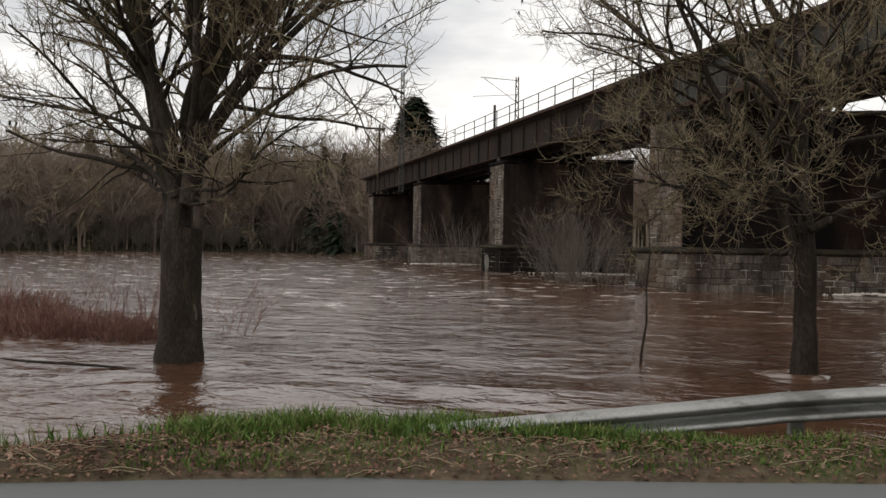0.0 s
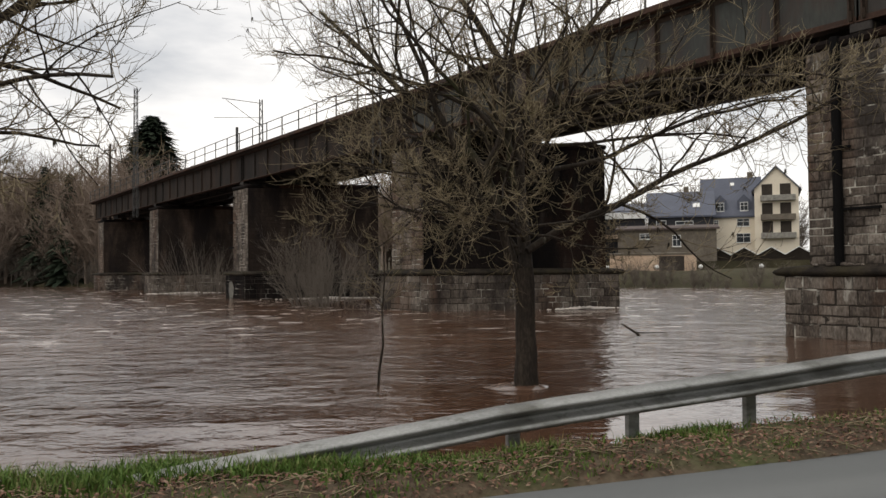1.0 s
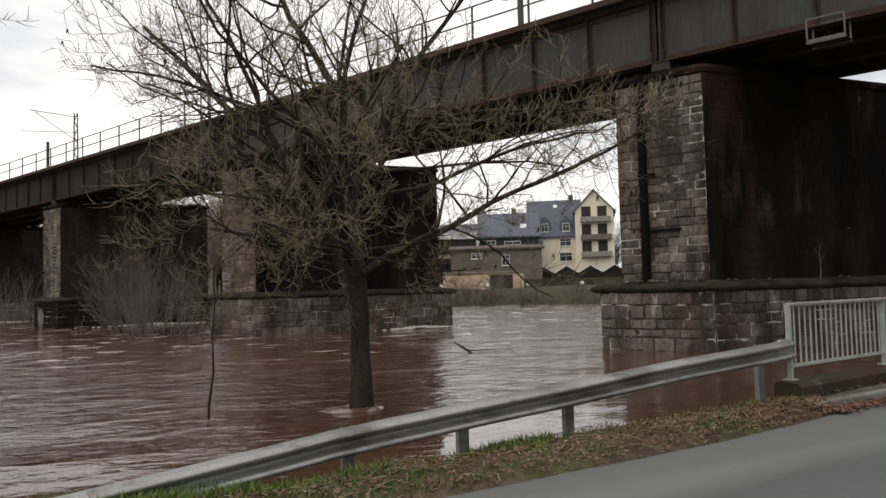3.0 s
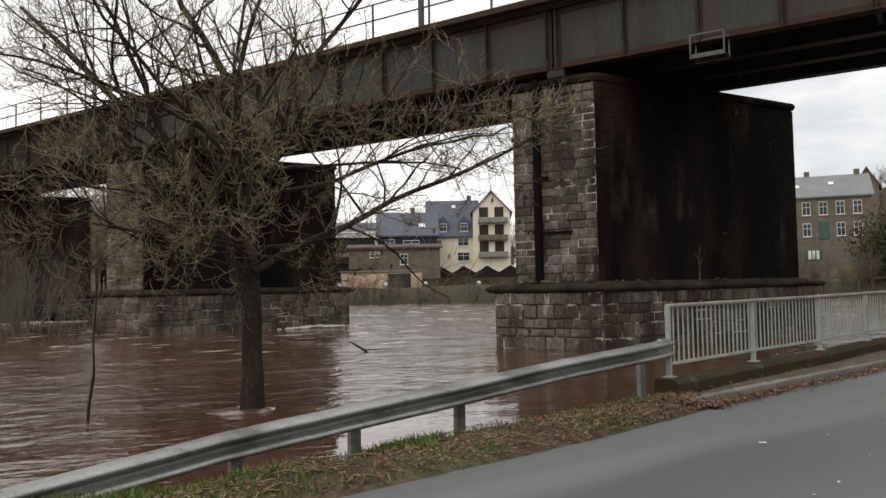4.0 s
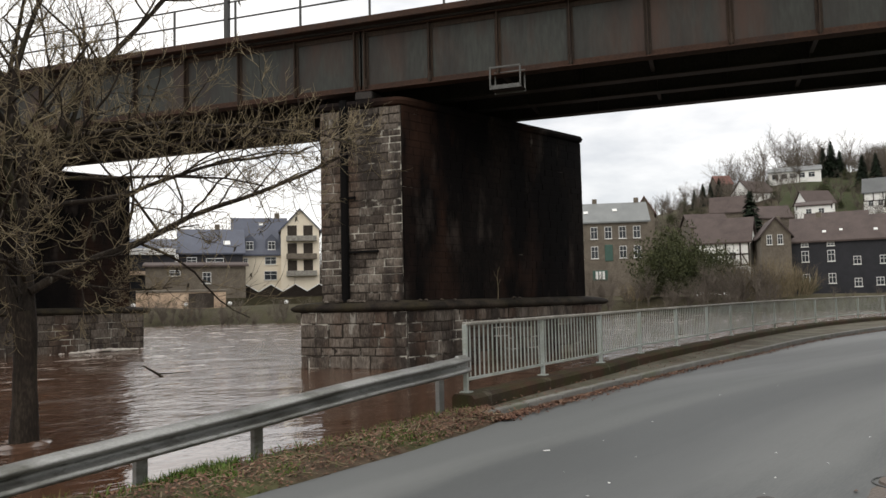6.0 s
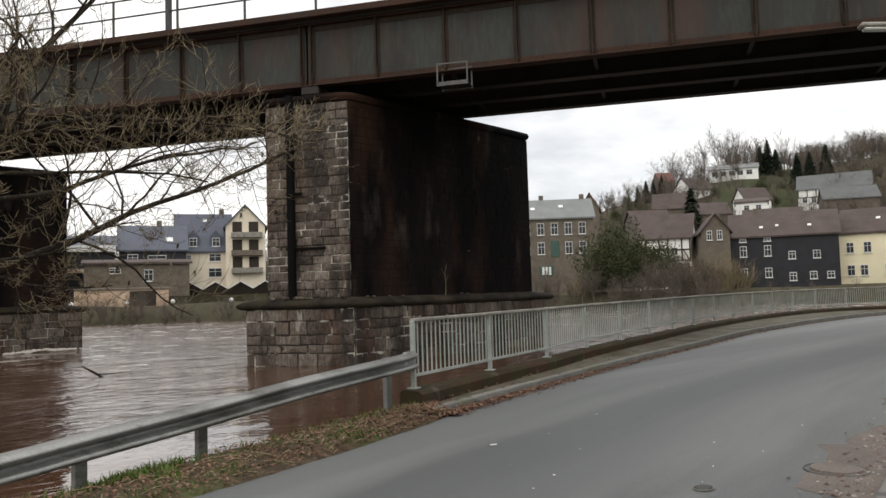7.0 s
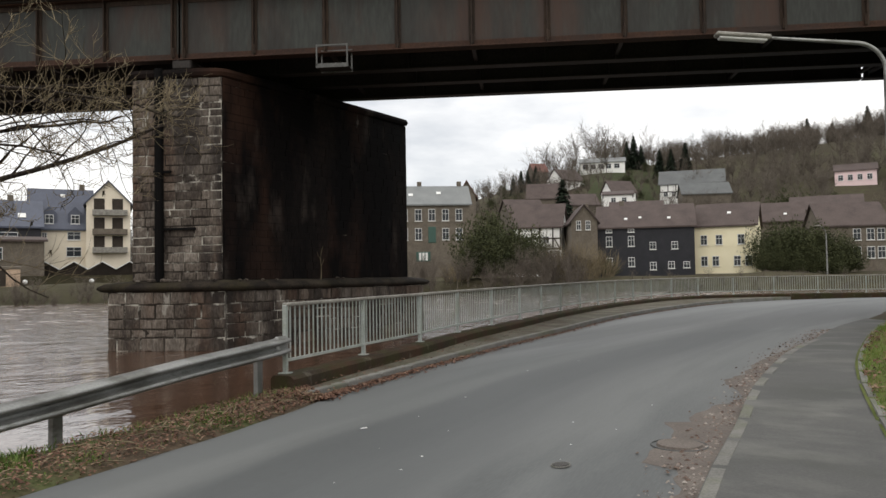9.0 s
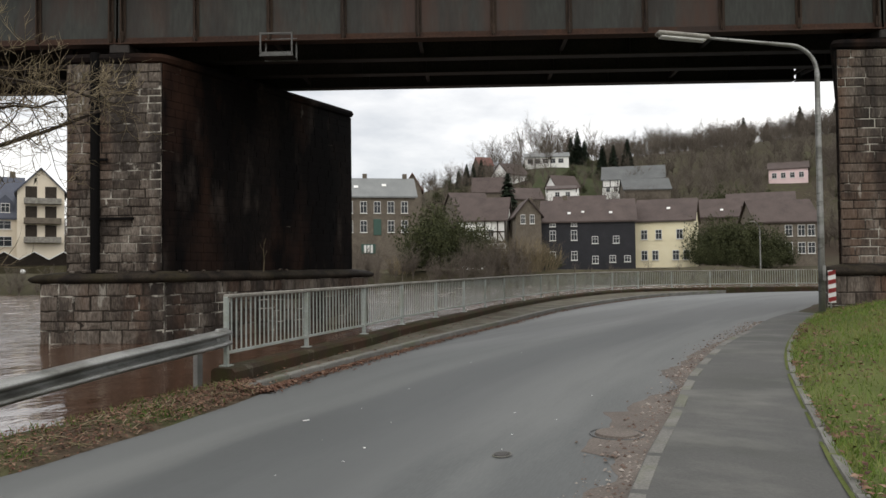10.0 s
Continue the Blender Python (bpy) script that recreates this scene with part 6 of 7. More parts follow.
h, m = house(61.1, 246, 34.2, 14.2, 9, 37.0, 38.8, M_WHITEWALL, M_GREYROOF, "long low white villa on the hilltop", 0, windows=[(x, 35.7, 1.6, 1.4) for x in (-5.2, -2.8, -0.4, 2.0, 4.6)])
house(56.6, 262, 33, 5, 7, 37.0, 40, M_BRICKGREY, M_REDROOF, "red-roofed house among the hilltop trees", 20)
house(51.0, 152, 13, 3.6, 8, 17.6, 20.6, M_BRICKGREY, M_REDROOF, "red-roofed house behind the stone house", 0, gable_front=True)
house(77.8, 222, 23, 9.6, 8, 27.2, 29.2, M_PINK, M_BROWNROOF, "pale pink house on the wooded hillside", 0, windows=[(x, 25.4, 1.1, 1.4) for x in (-3.4, -1.2, 1.0, 3.2)])
wins = [(x, z, 0.95, 1.6) for x in (0.2, 2.0, 3.4) for z in (6.6, 4.0)]
house(77.7, 124, 1.3, 9, 9, 8.0, 11.4, M_BRICKGREY, M_BROWNROOF, "dark brick house with white windows near the road bend", 18, windows=wins)
house(76.0, 158, 9, 12, 8, 13.0, 15.6, M_BRICKGREY, M_BROWNROOF, "brown-roofed house among trees", 0)
house(63.5, 140, 8, 9, 8, 12.0, 14.6, M_BRICKGREY, M_BROWNROOF, "brown-roofed house behind the slate house", 0)

# cream house with dormers and a balcony gable
h, m = house(22.4, 111, 3.9, 7.4, 9, 8.7, 14.0, M_CREAM, M_BLUEROOF, "cream house with a blue slate roof and two dormers", 0, windows=((1.55, 7.6, 1.5, 1.0), (1.55, 5.5, 1.7, 1.2), (-1.9, 7.6, 0.5, 0.7)), skylights=((0.03, 0.8, 0.55),), chimneys=((0.35, 0.2),), deep=3)
for x in (-1.35, 1.7):
    bm = bmesh.new()
    a = [bm.verts.new(v) for v in ((x - 0.85, 0.35, 5.0), (x + 0.85, 0.35, 5.0), (x + 0.85, 0.35, 6.7), (x, 0.35, 7.6), (x - 0.85, 0.35, 6.7))]
    b = [bm.verts.new(v.co + Vector((0, 2.6, 0))) for v in a]
    bm.faces.new(a)
    bm.faces.new(list(reversed(b)))
    for i in range(5):
        bm.faces.new((a[i], b[i], b[(i + 1) % 5], a[(i + 1) % 5]))
    bmesh.ops.recalc_face_normals(bm, faces=bm.faces)
    bmesh.ops.transform(bm, matrix=m, verts=bm.verts)
    d = part("dormer", bm, M_BLUEROOF, h)
    window_into(d, m, x, 5.9, 0.9, 1.1, 0.3, name="dormer_window")
h, m = house(25.35, 108.5, 3.9, 5.3, 9, 11.8, 14.6, M_CREAM, M_BLUEROOF, "tall cream gable with stacked balconies", 0, gable_front=True, deep=3)
for z in (4.0, 6.5, 1.6):
    for x in (-1.1, 1.1):
        part("balcony_door", box((1.3, 0.06, 1.7), m, (x, -0.03, z + 1.15)), M_TIMBER, h)
    part("balcony", box((4.2, 0.9, 0.75), m, (0.2, -0.45, z + 0.12), 0.03), M_BRICKGREY if z == 4.0 else M_HANDRAIL, h, "balcony with a closed front")
# neighbours
h, m = house(19.0, 108, 4.2, 8.4, 9, 8.6, 12.0, M_SLATEWALL, M_BLUEROOF, "dark slate-roofed house with a terrace", 0, skylights=((0.25, 0.35, 0.9),), chimneys=((0.1, 0.2),), windows=((-2.5, 7.4, 1.2, 1.1), (0.5, 7.2, 2.2, 1.2)), deep=3)
h, m = house(14.2, 106, 4.4, 8.6, 8, 8.8, 10.4, M_SLATEWALL, M_BLUEROOF, "flat dark building with a white fascia", 0, deep=3)
part("fascia", box((8.8, 0.5, 0.8), m, (0, -0.4, 4.2)), M_FRAME, h)
part("band", box((8.6, 0.4, 0.5), m, (0, -0.3, 1.4)), M_OCHRE, h)
h, m = house(18.0, 97, 3.2, 11.6, 7, 6.2, 6.7, M_BRICKGREY, M_BROWNROOF, "long low brown building by the river", 0, windows=((1.2, 4.8, 0.9, 1.3), (-2.5, 5.4, 1.2, 0.6)), deep=3)
h, m = house(17.0, 86, 1.0, 9.1, 0.6, 2.9, 2.95, M_OCHRE, M_BRICKGREY, "ochre plastered garage wall on the bank", 0, deep=2, overhang=0.05, category="garage")
part("gate", box((2.6, 0.06, 1.6), m, (2.0, -0.02, 1.0)), M_TIMBER, h, "dark garage gate")
h, m = house(11.0, 100, 3.5, 8, 7, 8.0, 11.0, M_BRICKGREY, M_BLUEROOF, "grey house partly behind the bridge pier", 0, windows=((-2, 6.5, 1.0, 1.3), (1.5, 6.5, 1.0, 1.3)), deep=3)
house(1.5, 118, 4.0, 7, 7, 9.5, 13, M_WHITEWALL, M_BLUEROOF, "pale house glimpsed between two piers", 0, windows=((-1.5, 8.0, 1.0, 1.4), (1.2, 8.0, 1.0, 1.4), (-1.5, 5.5, 1.0, 1.4), (1.2, 5.5, 1.0, 1.4)), deep=4)

# quay wall, folded white canopy edge and globe lamps
p0 = [polar(a, 88 - 0.05 * a) for a in range(10, 42, 2)]
tagged(link_mesh("quay_wall", sweep([(-0.3, -2.5), (-0.3, 0.0), (0.3, 0.0), (0.3, -2.5)], [Vector((p.x, p.y, 2.2)) for p in p0]), M_BANK), "overgrown dark quay wall", "wall", kind="structure")
canopy = thing("folded_canopy", "white zigzag edge of a low canopy", "canopy", polar(23.5, 98, 3.0))
rt = Matrix.Rotation(radians(-23.5), 3, "Z")
for k in range(8):
    z0, z1 = (0.0, 0.9) if k % 2 == 0 else (0.9, 0.0)
    bm = bmesh.new()
    a, b = rt @ Vector((-5 + 1.5 * k, 0, z0)), rt @ Vector((-3.5 + 1.5 * k, 0, z1))
    add_tube(bm, [a, b], 0.055, 5)
    part("edge_bar", bm, M_FRAME, canopy)
    bm = bmesh.new()
    c, d = a.copy(), b.copy()
    bm.faces.new([bm.verts.new(v) for v in (a + rt @ Vector((0, 0.15, 0)), b + rt @ Vector((0, 0.15, 0)), Vector((d.x, d.y, -1.6)) + rt @ Vector((0, 0.15, 0)), Vector((c.x, c.y, -1.6)) + rt @ Vector((0, 0.15, 0)))])
    bmesh.ops.solidify(bm, geom=bm.faces[:], thickness=0.1)
    part("panel", bm, M_TIMBER, canopy)
for hd in (13.8, 17.3, 20.3, 24.3):
    p = polar(hd, 84.5)
    lamp = thing("globe_lamp", "white globe lamp on a short post on the bank", "lamp", (p.x, p.y, 0.2), group="globe lamps along the bank")
    bm = bmesh.new()
    bmesh.ops.create_icosphere(bm, subdivisions=2, radius=0.24, matrix=pose(0, 0, 1.4))
    part("globe", bm, M_FRAME, lamp, "", True)
    bm = bmesh.new()
    add_tube(bm, [(0, 0, -0.6), (0, 0, 1.2)], 0.04, 6)
    part("post", bm, M_RAILSTEEL, lamp)
p = polar(-22.0, 90)
pole = thing("wooden_pole", "tall dark pole beyond the bridge end", "pole", (p.x, p.y, 1.0))
bm = bmesh.new()
add_tube(bm, [(0, 0, -1), (0, 0, 14.5)], [0.18, 0.12], 8)
part("shaft", bm, M_TIMBER, pole)
part("crossarm", box((1.2, 0.12, 0.12), None, (0, 0, 13.8)), M_TIMBER, pole)

# ---- kerbstones, gutter, covers, lamp and marker ----
def kerb_run(line, width, top, name, parent, length, z_of, side=1):
    """Kerbstones laid end to end, each a stone of its own."""
    cuts = distance_cut([Vector((p.x, p.y, 0)) for p in line], length)
    bm = box((1, 1, 1), bevel=0.06)
    me = bpy.data.meshes.new(name)
    bm.to_mesh(me)
    bm.free()
    me.materials.append(M_KERB)
    for a, b in zip(cuts, cuts[1:]):
        d = b - a
        c = (a + b) / 2 + Vector((-d.y, d.x, 0)).normalized() * (width / 2) * side
        ob = new(name, me)
        ob.matrix_world = Matrix.Translation((c.x, c.y, z_of(c) + top - 0.15)) @ Matrix.Rotation(math.atan2(d.y, d.x), 4, "Z") @ Matrix.Diagonal((d.length - 0.012, width, 0.3, 1))
        ob.parent = parent


right_kerb = tagged(new("kerb"), "pale worn concrete kerbstones along the footway", "kerb", kind="structure")
kerb_run(smooth_path(ROAD_RIGHT[1:9] + [(16.4, 2.57)], 0.1), 0.11, 0.105, "kerbstone", right_kerb, 1.0, lambda p: rise(p.x) - dropped(p.x), -1)
edge_kerb = tagged(new("edging"), "narrow concrete edging between footway and lawn", "kerb", kind="structure")
kerb_run(smooth_path(SIDE_OUT[1:], 0.1), 0.08, 0.15, "edging_stone", edge_kerb, 1.0, lambda p: rise(p.x), -1)
left_kerb = tagged(new("kerb"), "low dirty kerbstones on the river side of the road", "kerb", kind="structure")
kerb_run(smooth_path(ROAD_LEFT[6:18], 0.1), 0.13, 0.095, "kerbstone", left_kerb, 1.0, lambda p: 0.06 * min(1, max(0, (p.x - 8) / 30)), 1)

def road_z(x, y):
    p = Vector((x, y, 0))
    best, z = 1e9, 0.0
    for a, b in road_rows:
        f = max(0, min(1, (p - a).dot(b - a) / (b - a).length_squared))
        q = a.lerp(b, f)
        if (q - p).length < best:
            best, z = (q - p).length, (0.05 * (1 - (2 * f - 1) ** 2) - 0.02) * 0.6 + rise(b.x) * f
    return z


# silt and broken asphalt along the footway kerb
verts, faces = [], []
rng = random.Random(8)
gut = smooth_path(ROAD_RIGHT[4:10], 0.12)
inner = []
for i, p in enumerate(gut):
    d = gut[min(i + 1, len(gut) - 1)] - gut[max(i - 1, 0)]
    s = Vector((-d.y, d.x, 0)).normalized()
    w = (0.34 + 0.35 * noise.noise(Vector((i * 0.09, 0, 5))) + 0.1 * noise.noise(Vector((i * 0.4, 2, 5)))) * (1 if p.x < 13 else max(0.15, 1 - (p.x - 13) / 4))
    if abs(p.x - 7.6) < 0.9:
        w += 0.25
    w = max(0.05, w)
    for k in range(4):
        q = p + s * (w * k / 3)
        verts.append((q.x, q.y, road_z(q.x, q.y) + (0.02, 0.014, 0.009, 0.002)[k]))
for i in range(len(gut) - 1):
    for k in range(3):
        j = i * 4 + k
        faces.append((j, j + 4, j + 5, j + 1))
tagged(raw_mesh("gutter_silt", verts, faces, M_SAND, True), "pale silt and crumbling asphalt along the kerb", "silt", kind="structure")


# chips of stone and leaf litter in the gutter and on the road
chips = Wood()
for _ in range(2600):
    k = rng.randrange(len(gut) - 1)
    p = gut[k]
    d = gut[k + 1] - p
    s = Vector((-d.y, d.x, 0)).normalized()
    q = p + s * abs(rng.gauss(0.0, 0.2)) + d * rng.random()
    z = road_z(q.x, q.y) + 0.012
    a = rng.uniform(0, 6.28)
    e = Vector((math.cos(a), math.sin(a), rng.uniform(-0.2, 0.4))).normalized()
    size = 0.006 + 0.026 * rng.random() ** 3
    base = len(chips.verts)
    f = Vector((-e.y, e.x, rng.uniform(-0.2, 0.3)))
    c = Vector((q.x, q.y, z))
    chips.verts += [c - e * size, c + f * size * 0.7, c + e * size, c - f * size * 0.7, c + UP * size * 0.6]
    for t in ((0, 1, 4), (1, 2, 4), (2, 3, 4), (3, 0, 4)):
        chips.faces.append(tuple(base + i for i in t))
tagged(raw_mesh("gutter_debris", chips.verts, chips.faces, M_DEBRIS), "stone chips and leaf crumbs in the gutter", "debris", kind="stuff")

manhole = thing("manhole_cover", "round pale manhole cover set in cracked asphalt", "manhole cover", (7.36, 1.3, road_z(7.36, 1.3)))
bm = bmesh.new()
bmesh.ops.create_cone(bm, cap_ends=True, segments=28, radius1=0.2, radius2=0.19, depth=0.03, matrix=pose(0, 0, 0.012))
part("lid", bm, M_SAND, manhole)
bm = bmesh.new()
add_tube(bm, [(0.24 * math.cos(a), 0.24 * math.sin(a), 0.01) for a in (2 * math.pi * k / 28 for k in range(29))], 0.007, 6, False)
part("ring", bm, M_PATCH, manhole)
cover = thing("valve_cover", "small oval iron valve cover in the road", "valve cover", (6.1, 1.72, road_z(6.1, 1.72)))
bm = bmesh.new()
bmesh.ops.create_cone(bm, cap_ends=True, segments=20, radius1=0.08, radius2=0.075, depth=0.02, matrix=pose(0, 0, 0.008) @ Matrix.Diagonal((1.0, 0.75, 1, 1)))
part("lid", bm, M_IRON, cover)
bm = bmesh.new()
add_tube(bm, [(0.09 * math.cos(a), 0.068 * math.sin(a), 0.01) for a in (2 * math.pi * k / 20 for k in range(21))], 0.006, 5, False)
part("rim", bm, M_KERB, cover, "pale worn rim")
# scraps lying on the road
rng = random.Random(19)
for x, y, s in [(6.17, 4.04, 0.05), (5.2, 2.6, 0.025), (8.2, 4.4, 0.03)] + [(rng.uniform(3.5, 14), 0, rng.uniform(0.008, 0.02)) for _ in range(12)]:
    if y == 0:
        y = 1.2 + rng.random() * 3.6 + (x - 5) * 0.22
    bm = bmesh.new()
    vs = [bm.verts.new((s * math.cos(a) * rng.uniform(0.6, 1.2), s * 0.6 * math.sin(a) * rng.uniform(0.6, 1.2), 0.006 + rng.uniform(0, 0.01))) for a in (0, 1.2, 2.4, 3.6, 4.9)]
    top = bm.verts.new((0, 0, 0.014))
    for i in range(5):
        bm.faces.new((vs[i], vs[(i + 1) % 5], top))
    ob = link_mesh("litter_scrap", bm, M_SIGNWHITE)
    ob.location = (x, y, road_z(x, y))
    tagged(ob, "small white scrap lying on the asphalt", "litter", "scraps on the road")

# street lamp beside the footway
LAMP = (19.02, 1.72)
LAMP_Z = rise(LAMP[0]) + 0.12
lamp = thing("street_lamp", "tall grey street lamp with a curved arm and flat head", "street lamp", (*LAMP, LAMP_Z))
bm = bmesh.new()
arm = Vector((-0.62, 0.78, 0)).normalized()
path = [(0, 0, -0.3), (0, 0, 2.0), (0, 0, 4.2), (0, 0, 5.25)]
for k in range(1, 9):
    a = k / 8 * radians(84)
    path.append(tuple(arm * (0.62 * (1 - math.cos(a))) + UP * (5.25 + 0.62 * math.sin(a))))
tip = Vector(path[-1])
reach = (arm * 1 + UP * 0.09).normalized()
path += [tuple(tip + reach * 0.9), tuple(tip + reach * 1.9)]
add_tube(bm, path, [0.075, 0.07, 0.06, 0.055] + [0.045] * 8 + [0.035, 0.03], 10)
part("pole", bm, M_ZINC, lamp, "", True)
hm = Matrix.Translation(tip + reach * 2.4) @ reach.to_track_quat("X", "Z").to_matrix().to_4x4()
bm = box((1.15, 0.26, 0.1), hm, bevel=0.035)
head = part("head", bm, M_HANDRAIL, lamp, "flat pale lamp head")
part("diffuser", box((1.0, 0.2, 0.05), hm, (0, 0, -0.07), 0.02), M_FRAME, head)
part("service_door", box((0.1, 0.01, 0.32), pose(-0.05, -0.06, 0.9, 0, 0, -30)), M_ZINC, lamp)

# red and white marker board at the pier
marker = thing("marker_board", "red and white striped marker board by the pier", "road sign", (20.3, 1.75, rise(20.3) + 0.1))
bm = bmesh.new()
add_tube(bm, [(0, 0.02, -0.2), (0, 0.02, 0.98)], 0.022, 6)
part("post", bm, M_ZINC, marker)
face_m = Matrix.Rotation(radians(-68), 4, "Z")
part("board", box((0.16, 0.02, 0.74), face_m, (0, -0.03, 0.6)), M_SIGNWHITE, marker)
for k in range(4):
    bm = bmesh.new()
    z = 0.24 + 0.2 * k
    bm.faces.new([bm.verts.new(face_m @ Vector(v)) for v in ((-0.08, -0.045, z), (0.08, -0.045, z + 0.04), (0.08, -0.045, z + 0.14), (-0.08, -0.045, z + 0.1))])
    bmesh.ops.solidify(bm, geom=bm.faces[:], thickness=0.004)
    part("stripe", bm, M_SIGNRED, marker)
p = polar(76.0, 84)
far_lamp = thing("street_lamp", "small distant street lamp by the road bend", "street lamp", (p.x, p.y, 0.5))
bm = bmesh.new()
add_tube(bm, [(0, 0, -2), (0, 0, 4.6), (-0.2, 0.05, 5.0), (-0.8, 0.1, 5.25), (-1.6, 0.2, 5.35)], [0.09, 0.06, 0.05, 0.05, 0.05], 8)
part("pole", bm, M_ZINC, far_lamp)
part("head", box((1.1, 0.3, 0.12), None, (-1.9, 0.25, 5.36), 0.03), M_HANDRAIL, far_lamp)

# ---- foam where the current breaks on the piers and trunks ----
def foam(at, length, width, turn, seed):
    """A broken line of flecks, thickest in the middle."""
    rng = random.Random(seed)
    w = Wood()
    d, side = Vector((math.cos(turn), math.sin(turn), 0)), Vector((-math.sin(turn), math.cos(turn), 0))
    for _ in range(int(length * 90)):
        f = rng.gauss(0, 0.3)
        c = at + d * f * length + side * rng.gauss(0, width * 0.35) * (1 - min(0.8, abs(f))) + UP * (WATER_Z + 0.02 + 0.09 * math.exp(-8 * f * f) * rng.random())
        size = rng.uniform(0.02, 0.09)
        base = len(w.verts)
        w.verts += [c + (d * math.cos(a) * 1.8 + side * math.sin(a)) * size * rng.uniform(0.5, 1.2) - UP * 0.02 for a in (0, 1.05, 2.1, 3.15, 4.2, 5.25)] + [c + UP * size * 0.5]
        w.faces += [(base + i, base + (i + 1) % 6, base + 6) for i in range(6)]
    ob = raw_mesh("foam", w.verts, w.faces, M_FOAM, True)
    return tagged(ob, "white foam where the current breaks on a pier", "foam", "foam on the river", "stuff")


way = math.atan2(V_DIR.y, V_DIR.x)
for k, f, length, width in ((1, 0.75, 2.4, 0.3), (2, 0.55, 4.0, 0.25), (3, 0.3, 4.0, 0.3)):
    o = pier_outline(START + U * SPAN * k, 0.75)
    foam(o[1].lerp(o[2], f), length, width, way + 0.1, 60 + k + int(f * 10))



def wake(at, r, label):
    """The low collar of water piled round a trunk, trailing off to one side."""
    verts, faces = [], []
    rings = ((0.9, 0.02), (1.15, 0.045), (1.45, 0.04), (1.8, 0.015), (2.2, -0.03))
    for f, z in rings:
        for k in range(28):
            a = 2 * math.pi * k / 28
            wob = 1 + 0.16 * noise.noise(Vector((math.cos(a) * 2, math.sin(a) * 2, f)))
            x = math.cos(a) * r * f * wob
            verts.append((at[0] + (x if x > 0 else x * (1 + 0.55 * (f - 0.9))), at[1] + math.sin(a) * r * f * 0.9 * wob, WATER_Z + z + 0.008 * noise.noise(Vector((a * 3, f * 3, 1)))))
    for i in range(len(rings) - 1):
        for k in range(28):
            faces.append((i * 28 + k, i * 28 + (k + 1) % 28, (i + 1) * 28 + (k + 1) % 28, (i + 1) * 28 + k))
    return tagged(raw_mesh("wake", verts, faces, M_WAKE, True), label, "water", kind="structure")


wake((2.36, 9.72), 0.19, "pale brown collar of water round the slim trunk")

# ---- grass and dead leaves ----
def on_verge(t, f):
    a, b = catmull(verge_in, t), catmull(VERGE, t)
    p = a.lerp(b, f)
    hump = 0.06 * math.sin(min(1, f * 1.6) * math.pi) + 0.05 * noise.noise(Vector((p.x * 1.3, p.y * 1.3, 2)))
    drop = -0.55 * max(0, (f - 0.62) / 0.38) ** 1.3
    return Vector((p.x, p.y, 0.012 + hump * min(1, f * 4) + drop - 0.09 * max(0, 1 - f * 7)))


rng = random.Random(12)
blades = Wood()
n_done = 0
while n_done < 15000:
    t, f = rng.uniform(1.4, 8.9), rng.uniform(0.12, 0.85)
    p = on_verge(t, f)
    dense = noise.noise(Vector((p.x * 0.8, p.y * 1.1, 9))) + 0.5 * noise.noise(Vector((p.x * 2.5, p.y * 2.5, 3)))
    left = max(0.0, min(1.0, (1.2 - p.x) / 2.2))
    want = 0.05 + (0.95 if f > 0.42 else 0.07) * left + (0.6 if dense > 0.26 else 0.0) * (1 if f > 0.3 else 0.3)
    if p.x < -2.7:
        want *= 0.1
    if rng.random() > want * (0.5 + 0.8 * max(0, dense + 0.4)):
        continue
    tall = rng.uniform(0.05, 0.16) * (1.25 if f > 0.35 else 0.7) * (0.6 + 0.4 * left)
    d = (UP + Vector((rng.gauss(0, 0.35), rng.gauss(0, 0.35), 0))).normalized()
    side = off_axis(rng, UP, math.pi / 2)
    bend = (d + Vector((rng.gauss(0, 0.5), rng.gauss(0, 0.5), -0.15))).normalized()
    base, w = len(blades.verts), rng.uniform(0.004, 0.008)
    mid = p + d * tall * 0.6
    blades.verts += [p - side * w, p + side * w, mid + side * w * 0.8, mid - side * w * 0.8, mid + bend * tall * 0.5]
    blades.faces += [(base, base + 1, base + 2, base + 3), (base + 3, base + 2, base + 4)]
    n_done += 1
tagged(raw_mesh("verge_grass", blades.verts, blades.faces, M_GRASS), "tufts of green grass on the verge", "grass", kind="stuff")


def leaf_into(w, p, rng, size):
    a = rng.uniform(0, 6.28)
    e = Vector((math.cos(a), math.sin(a), rng.uniform(-0.35, 0.45))).normalized()
    f = Vector((-math.sin(a), math.cos(a), rng.uniform(-0.4, 0.4))).normalized()
    base = len(w.verts)
    curl = UP * size * rng.uniform(0.1, 0.5)
    w.verts += [p - e * size, p + f * size * 0.5 + curl, p + e * size + curl * 0.5, p - f * size * 0.5 + curl]
    w.faces += [(base, base + 1, base + 3), (base + 1, base + 2, base + 3)]


leaves = Wood()
n_done = 0
while n_done < 17000:
    t, f = rng.uniform(1.0, 9.0), rng.uniform(0.09, 0.78)
    p = on_verge(t, max(0, f))
    want = (1.0 if f < 0.42 else 0.45) * (0.85 + 0.15 * min(1, max(0, (p.x + 1) / 4)))
    if rng.random() > want:
        continue
    leaf_into(leaves, p + UP * rng.uniform(0.008, 0.05), rng, rng.uniform(0.01, 0.03))
    n_done += 1
tagged(raw_mesh("verge_leaves", leaves.verts, leaves.faces, M_LEAF), "brown dead leaves strewn along the road edge", "leaves", kind="stuff")

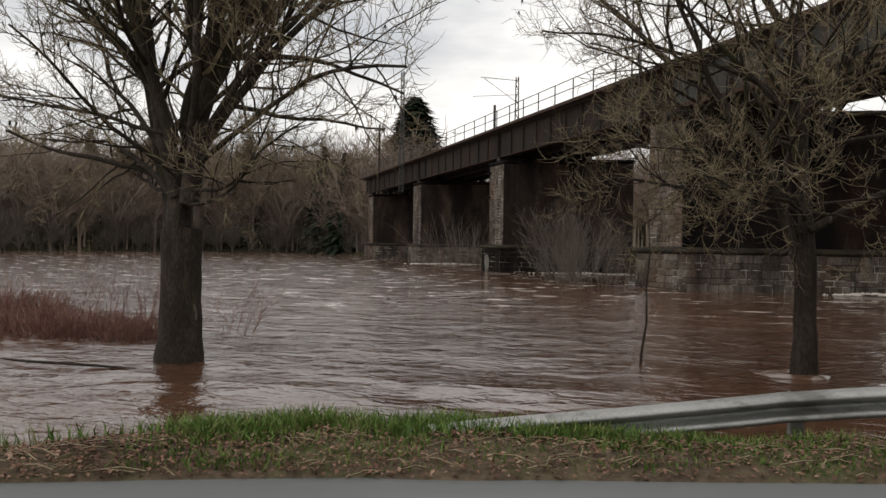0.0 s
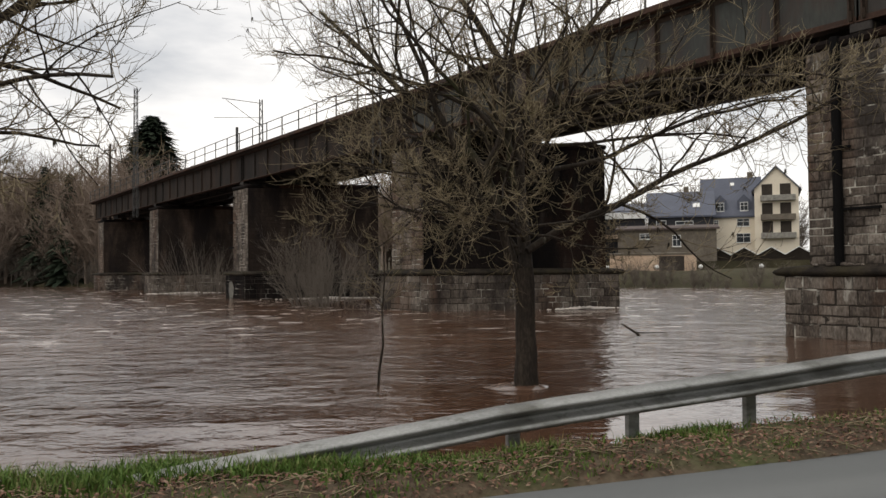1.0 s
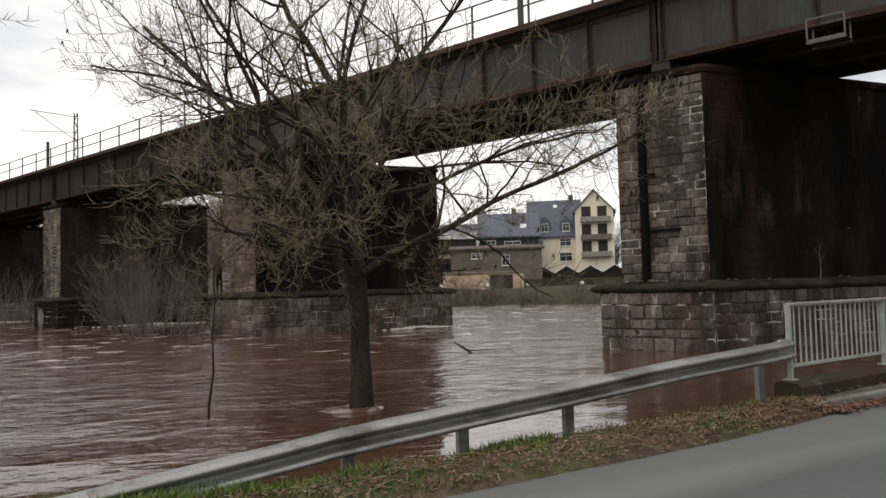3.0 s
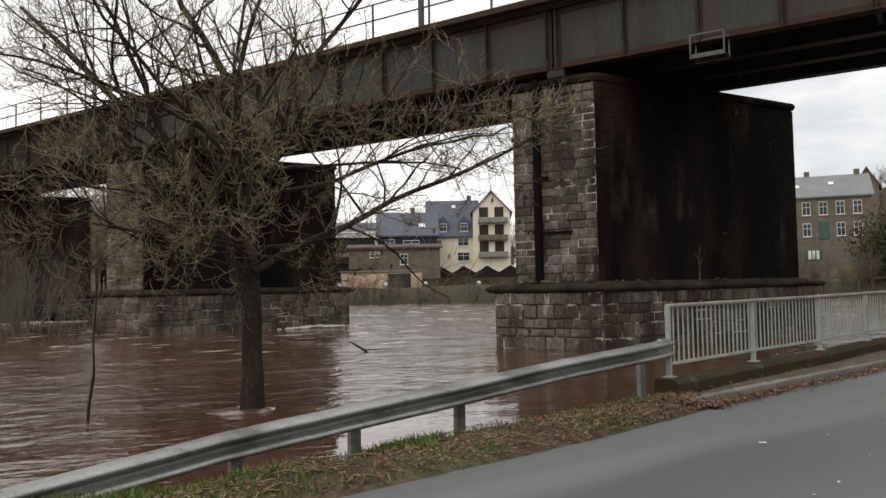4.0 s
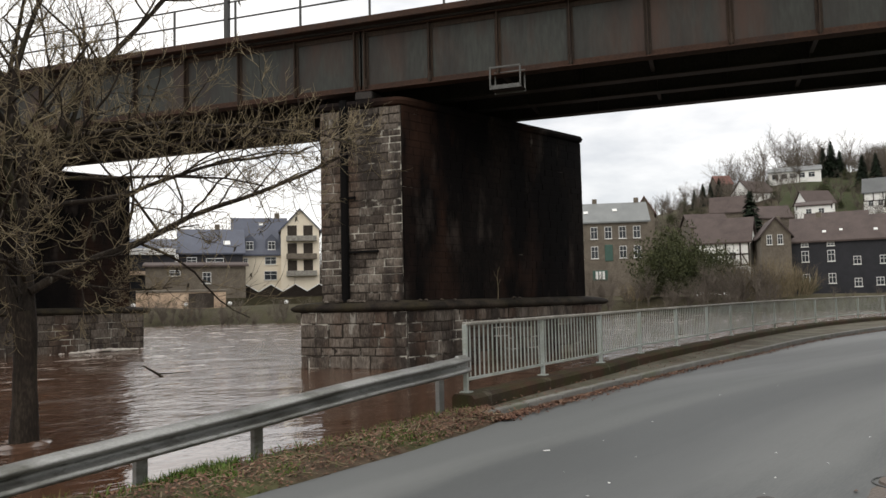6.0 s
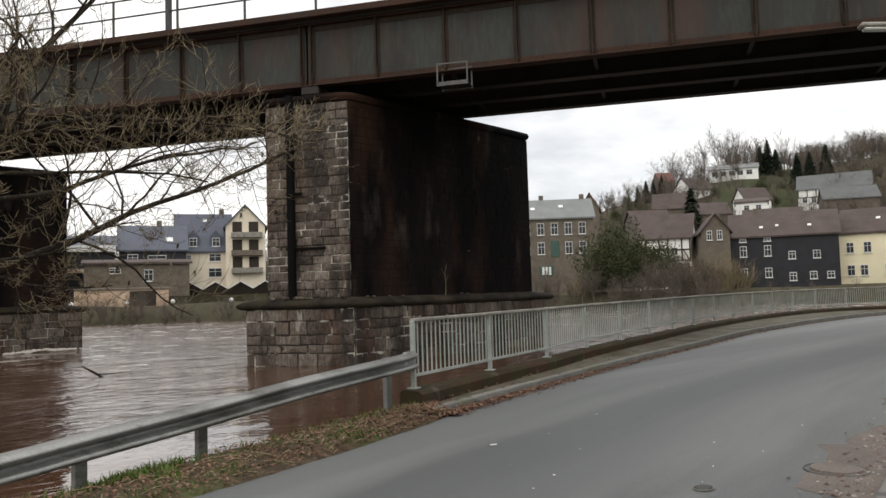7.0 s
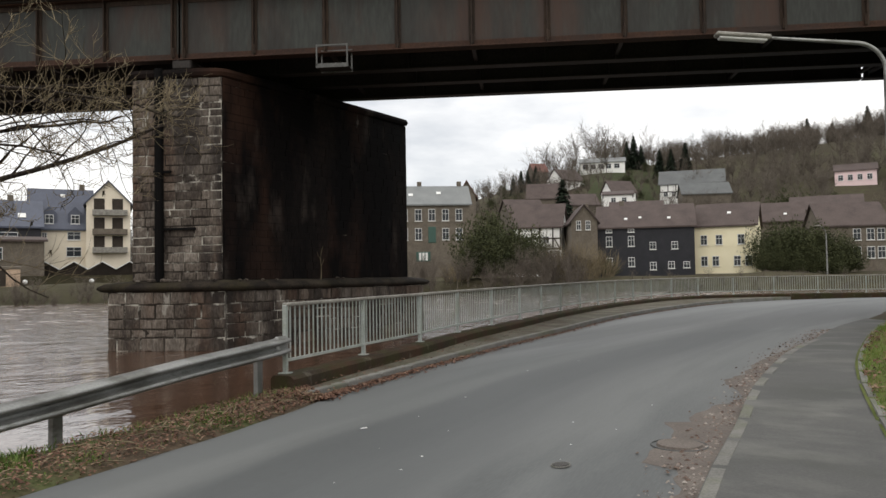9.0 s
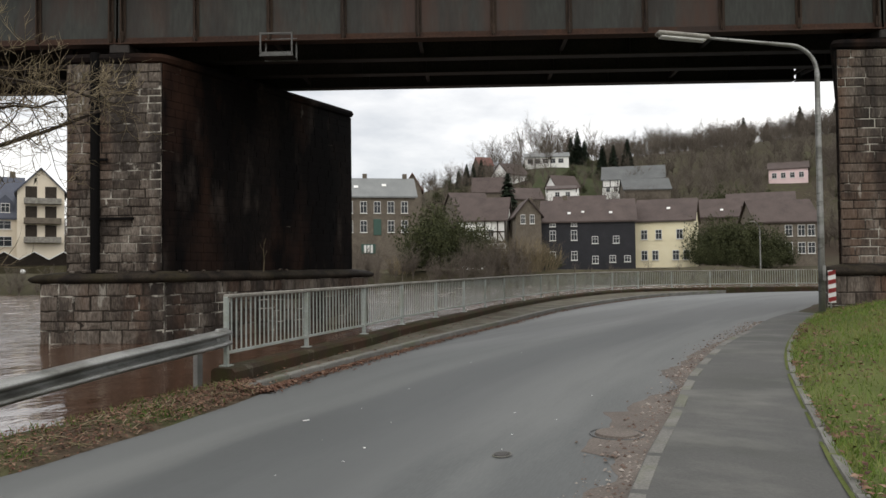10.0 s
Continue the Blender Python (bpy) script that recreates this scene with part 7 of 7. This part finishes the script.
# twigs and stalks lying along the road's edge
sticks = Wood()
for _ in range(420):
    t = rng.uniform(1.2, 8.8)
    p = on_verge(t, rng.uniform(0.1, 0.5)) + UP * 0.025
    a = rng.gauss(0.35, 0.6)
    d = Vector((math.cos(a), math.sin(a), 0))
    ln = rng.uniform(0.08, 0.35)
    sticks.tube([p - d * ln / 2, p + Vector((rng.gauss(0, 0.01), rng.gauss(0, 0.01), 0.02)), p + d * ln / 2], [0.005, 0.007, 0.004], 3)
tagged(raw_mesh("fallen_twigs", sticks.verts, sticks.faces, M_TWIG), "fallen twigs and stalks on the verge", "twigs", kind="stuff")

lawn_blades, lawn_leaves = Wood(), Wood()
n_done = 0
while n_done < 24000:
    t = rng.uniform(4.2, 10)
    a, b = catmull(SIDE_IN, t), catmull(SIDE_OUT, t)
    out = (b - a).normalized()
    d = 0.05 + 4.2 * rng.random() ** 1.4
    p = b + out * d
    z = rise(p.x) + 0.11 + lawn_rise(d) * (0.5 + 0.5 * min(1, max(0, (p.x - 6) / 10))) + 0.03 * noise.noise(p * 1.4)
    p = Vector((p.x, p.y, z - 0.01))
    n_done += 1
    if rng.random() < 0.04 + (0.2 if d < 1.0 and noise.noise(p * 1.1) > 0.05 else 0.0):
        leaf_into(lawn_leaves, p + UP * 0.05, rng, rng.uniform(0.02, 0.045))
        continue
    up = (UP + Vector((rng.gauss(0, 0.5), rng.gauss(0, 0.5), 0))).normalized()
    side = off_axis(rng, UP, math.pi / 2)
    lawn_blades.blade(p, up, side, rng.uniform(0.008, 0.014), rng.uniform(0.05, 0.13))
tagged(raw_mesh("lawn_grass", lawn_blades.verts, lawn_blades.faces, M_LAWNGRASS), "short green grass on the slope", "grass", kind="stuff")
tagged(raw_mesh("lawn_leaves", lawn_leaves.verts, lawn_leaves.faces, M_LEAF), "dead leaves lying in the grass", "leaves", kind="stuff")
leaves2 = Wood()
for _ in range(6500):
    t = rng.random() ** 1.6 * 7
    p, q = catmull(KL, t), catmull(KL, t + 0.05)
    side = Vector((q.y - p.y, p.x - q.x, 0)).normalized()
    s = p + side * rng.gauss(0.08, 0.1)
    leaf_into(leaves2, Vector((s.x, s.y, road_z(s.x, s.y) + rng.uniform(0.008, 0.04))), rng, rng.uniform(0.015, 0.038))
for _ in range(500):
    i = rng.randrange(len(wall_line) // 3)
    p, q = wall_line[i], catmull(KL, 0)
    s = Vector((p.x, p.y, 0.1)) + Vector((rng.uniform(-0.2, 0.5), -rng.uniform(0.15, 0.75), rng.uniform(0.01, 0.03)))
    leaf_into(leaves2, s, rng, rng.uniform(0.015, 0.035))
tagged(raw_mesh("kerb_leaves", leaves2.verts, leaves2.faces, M_LEAF), "dead leaves caught along the concrete strip", "leaves", kind="stuff")
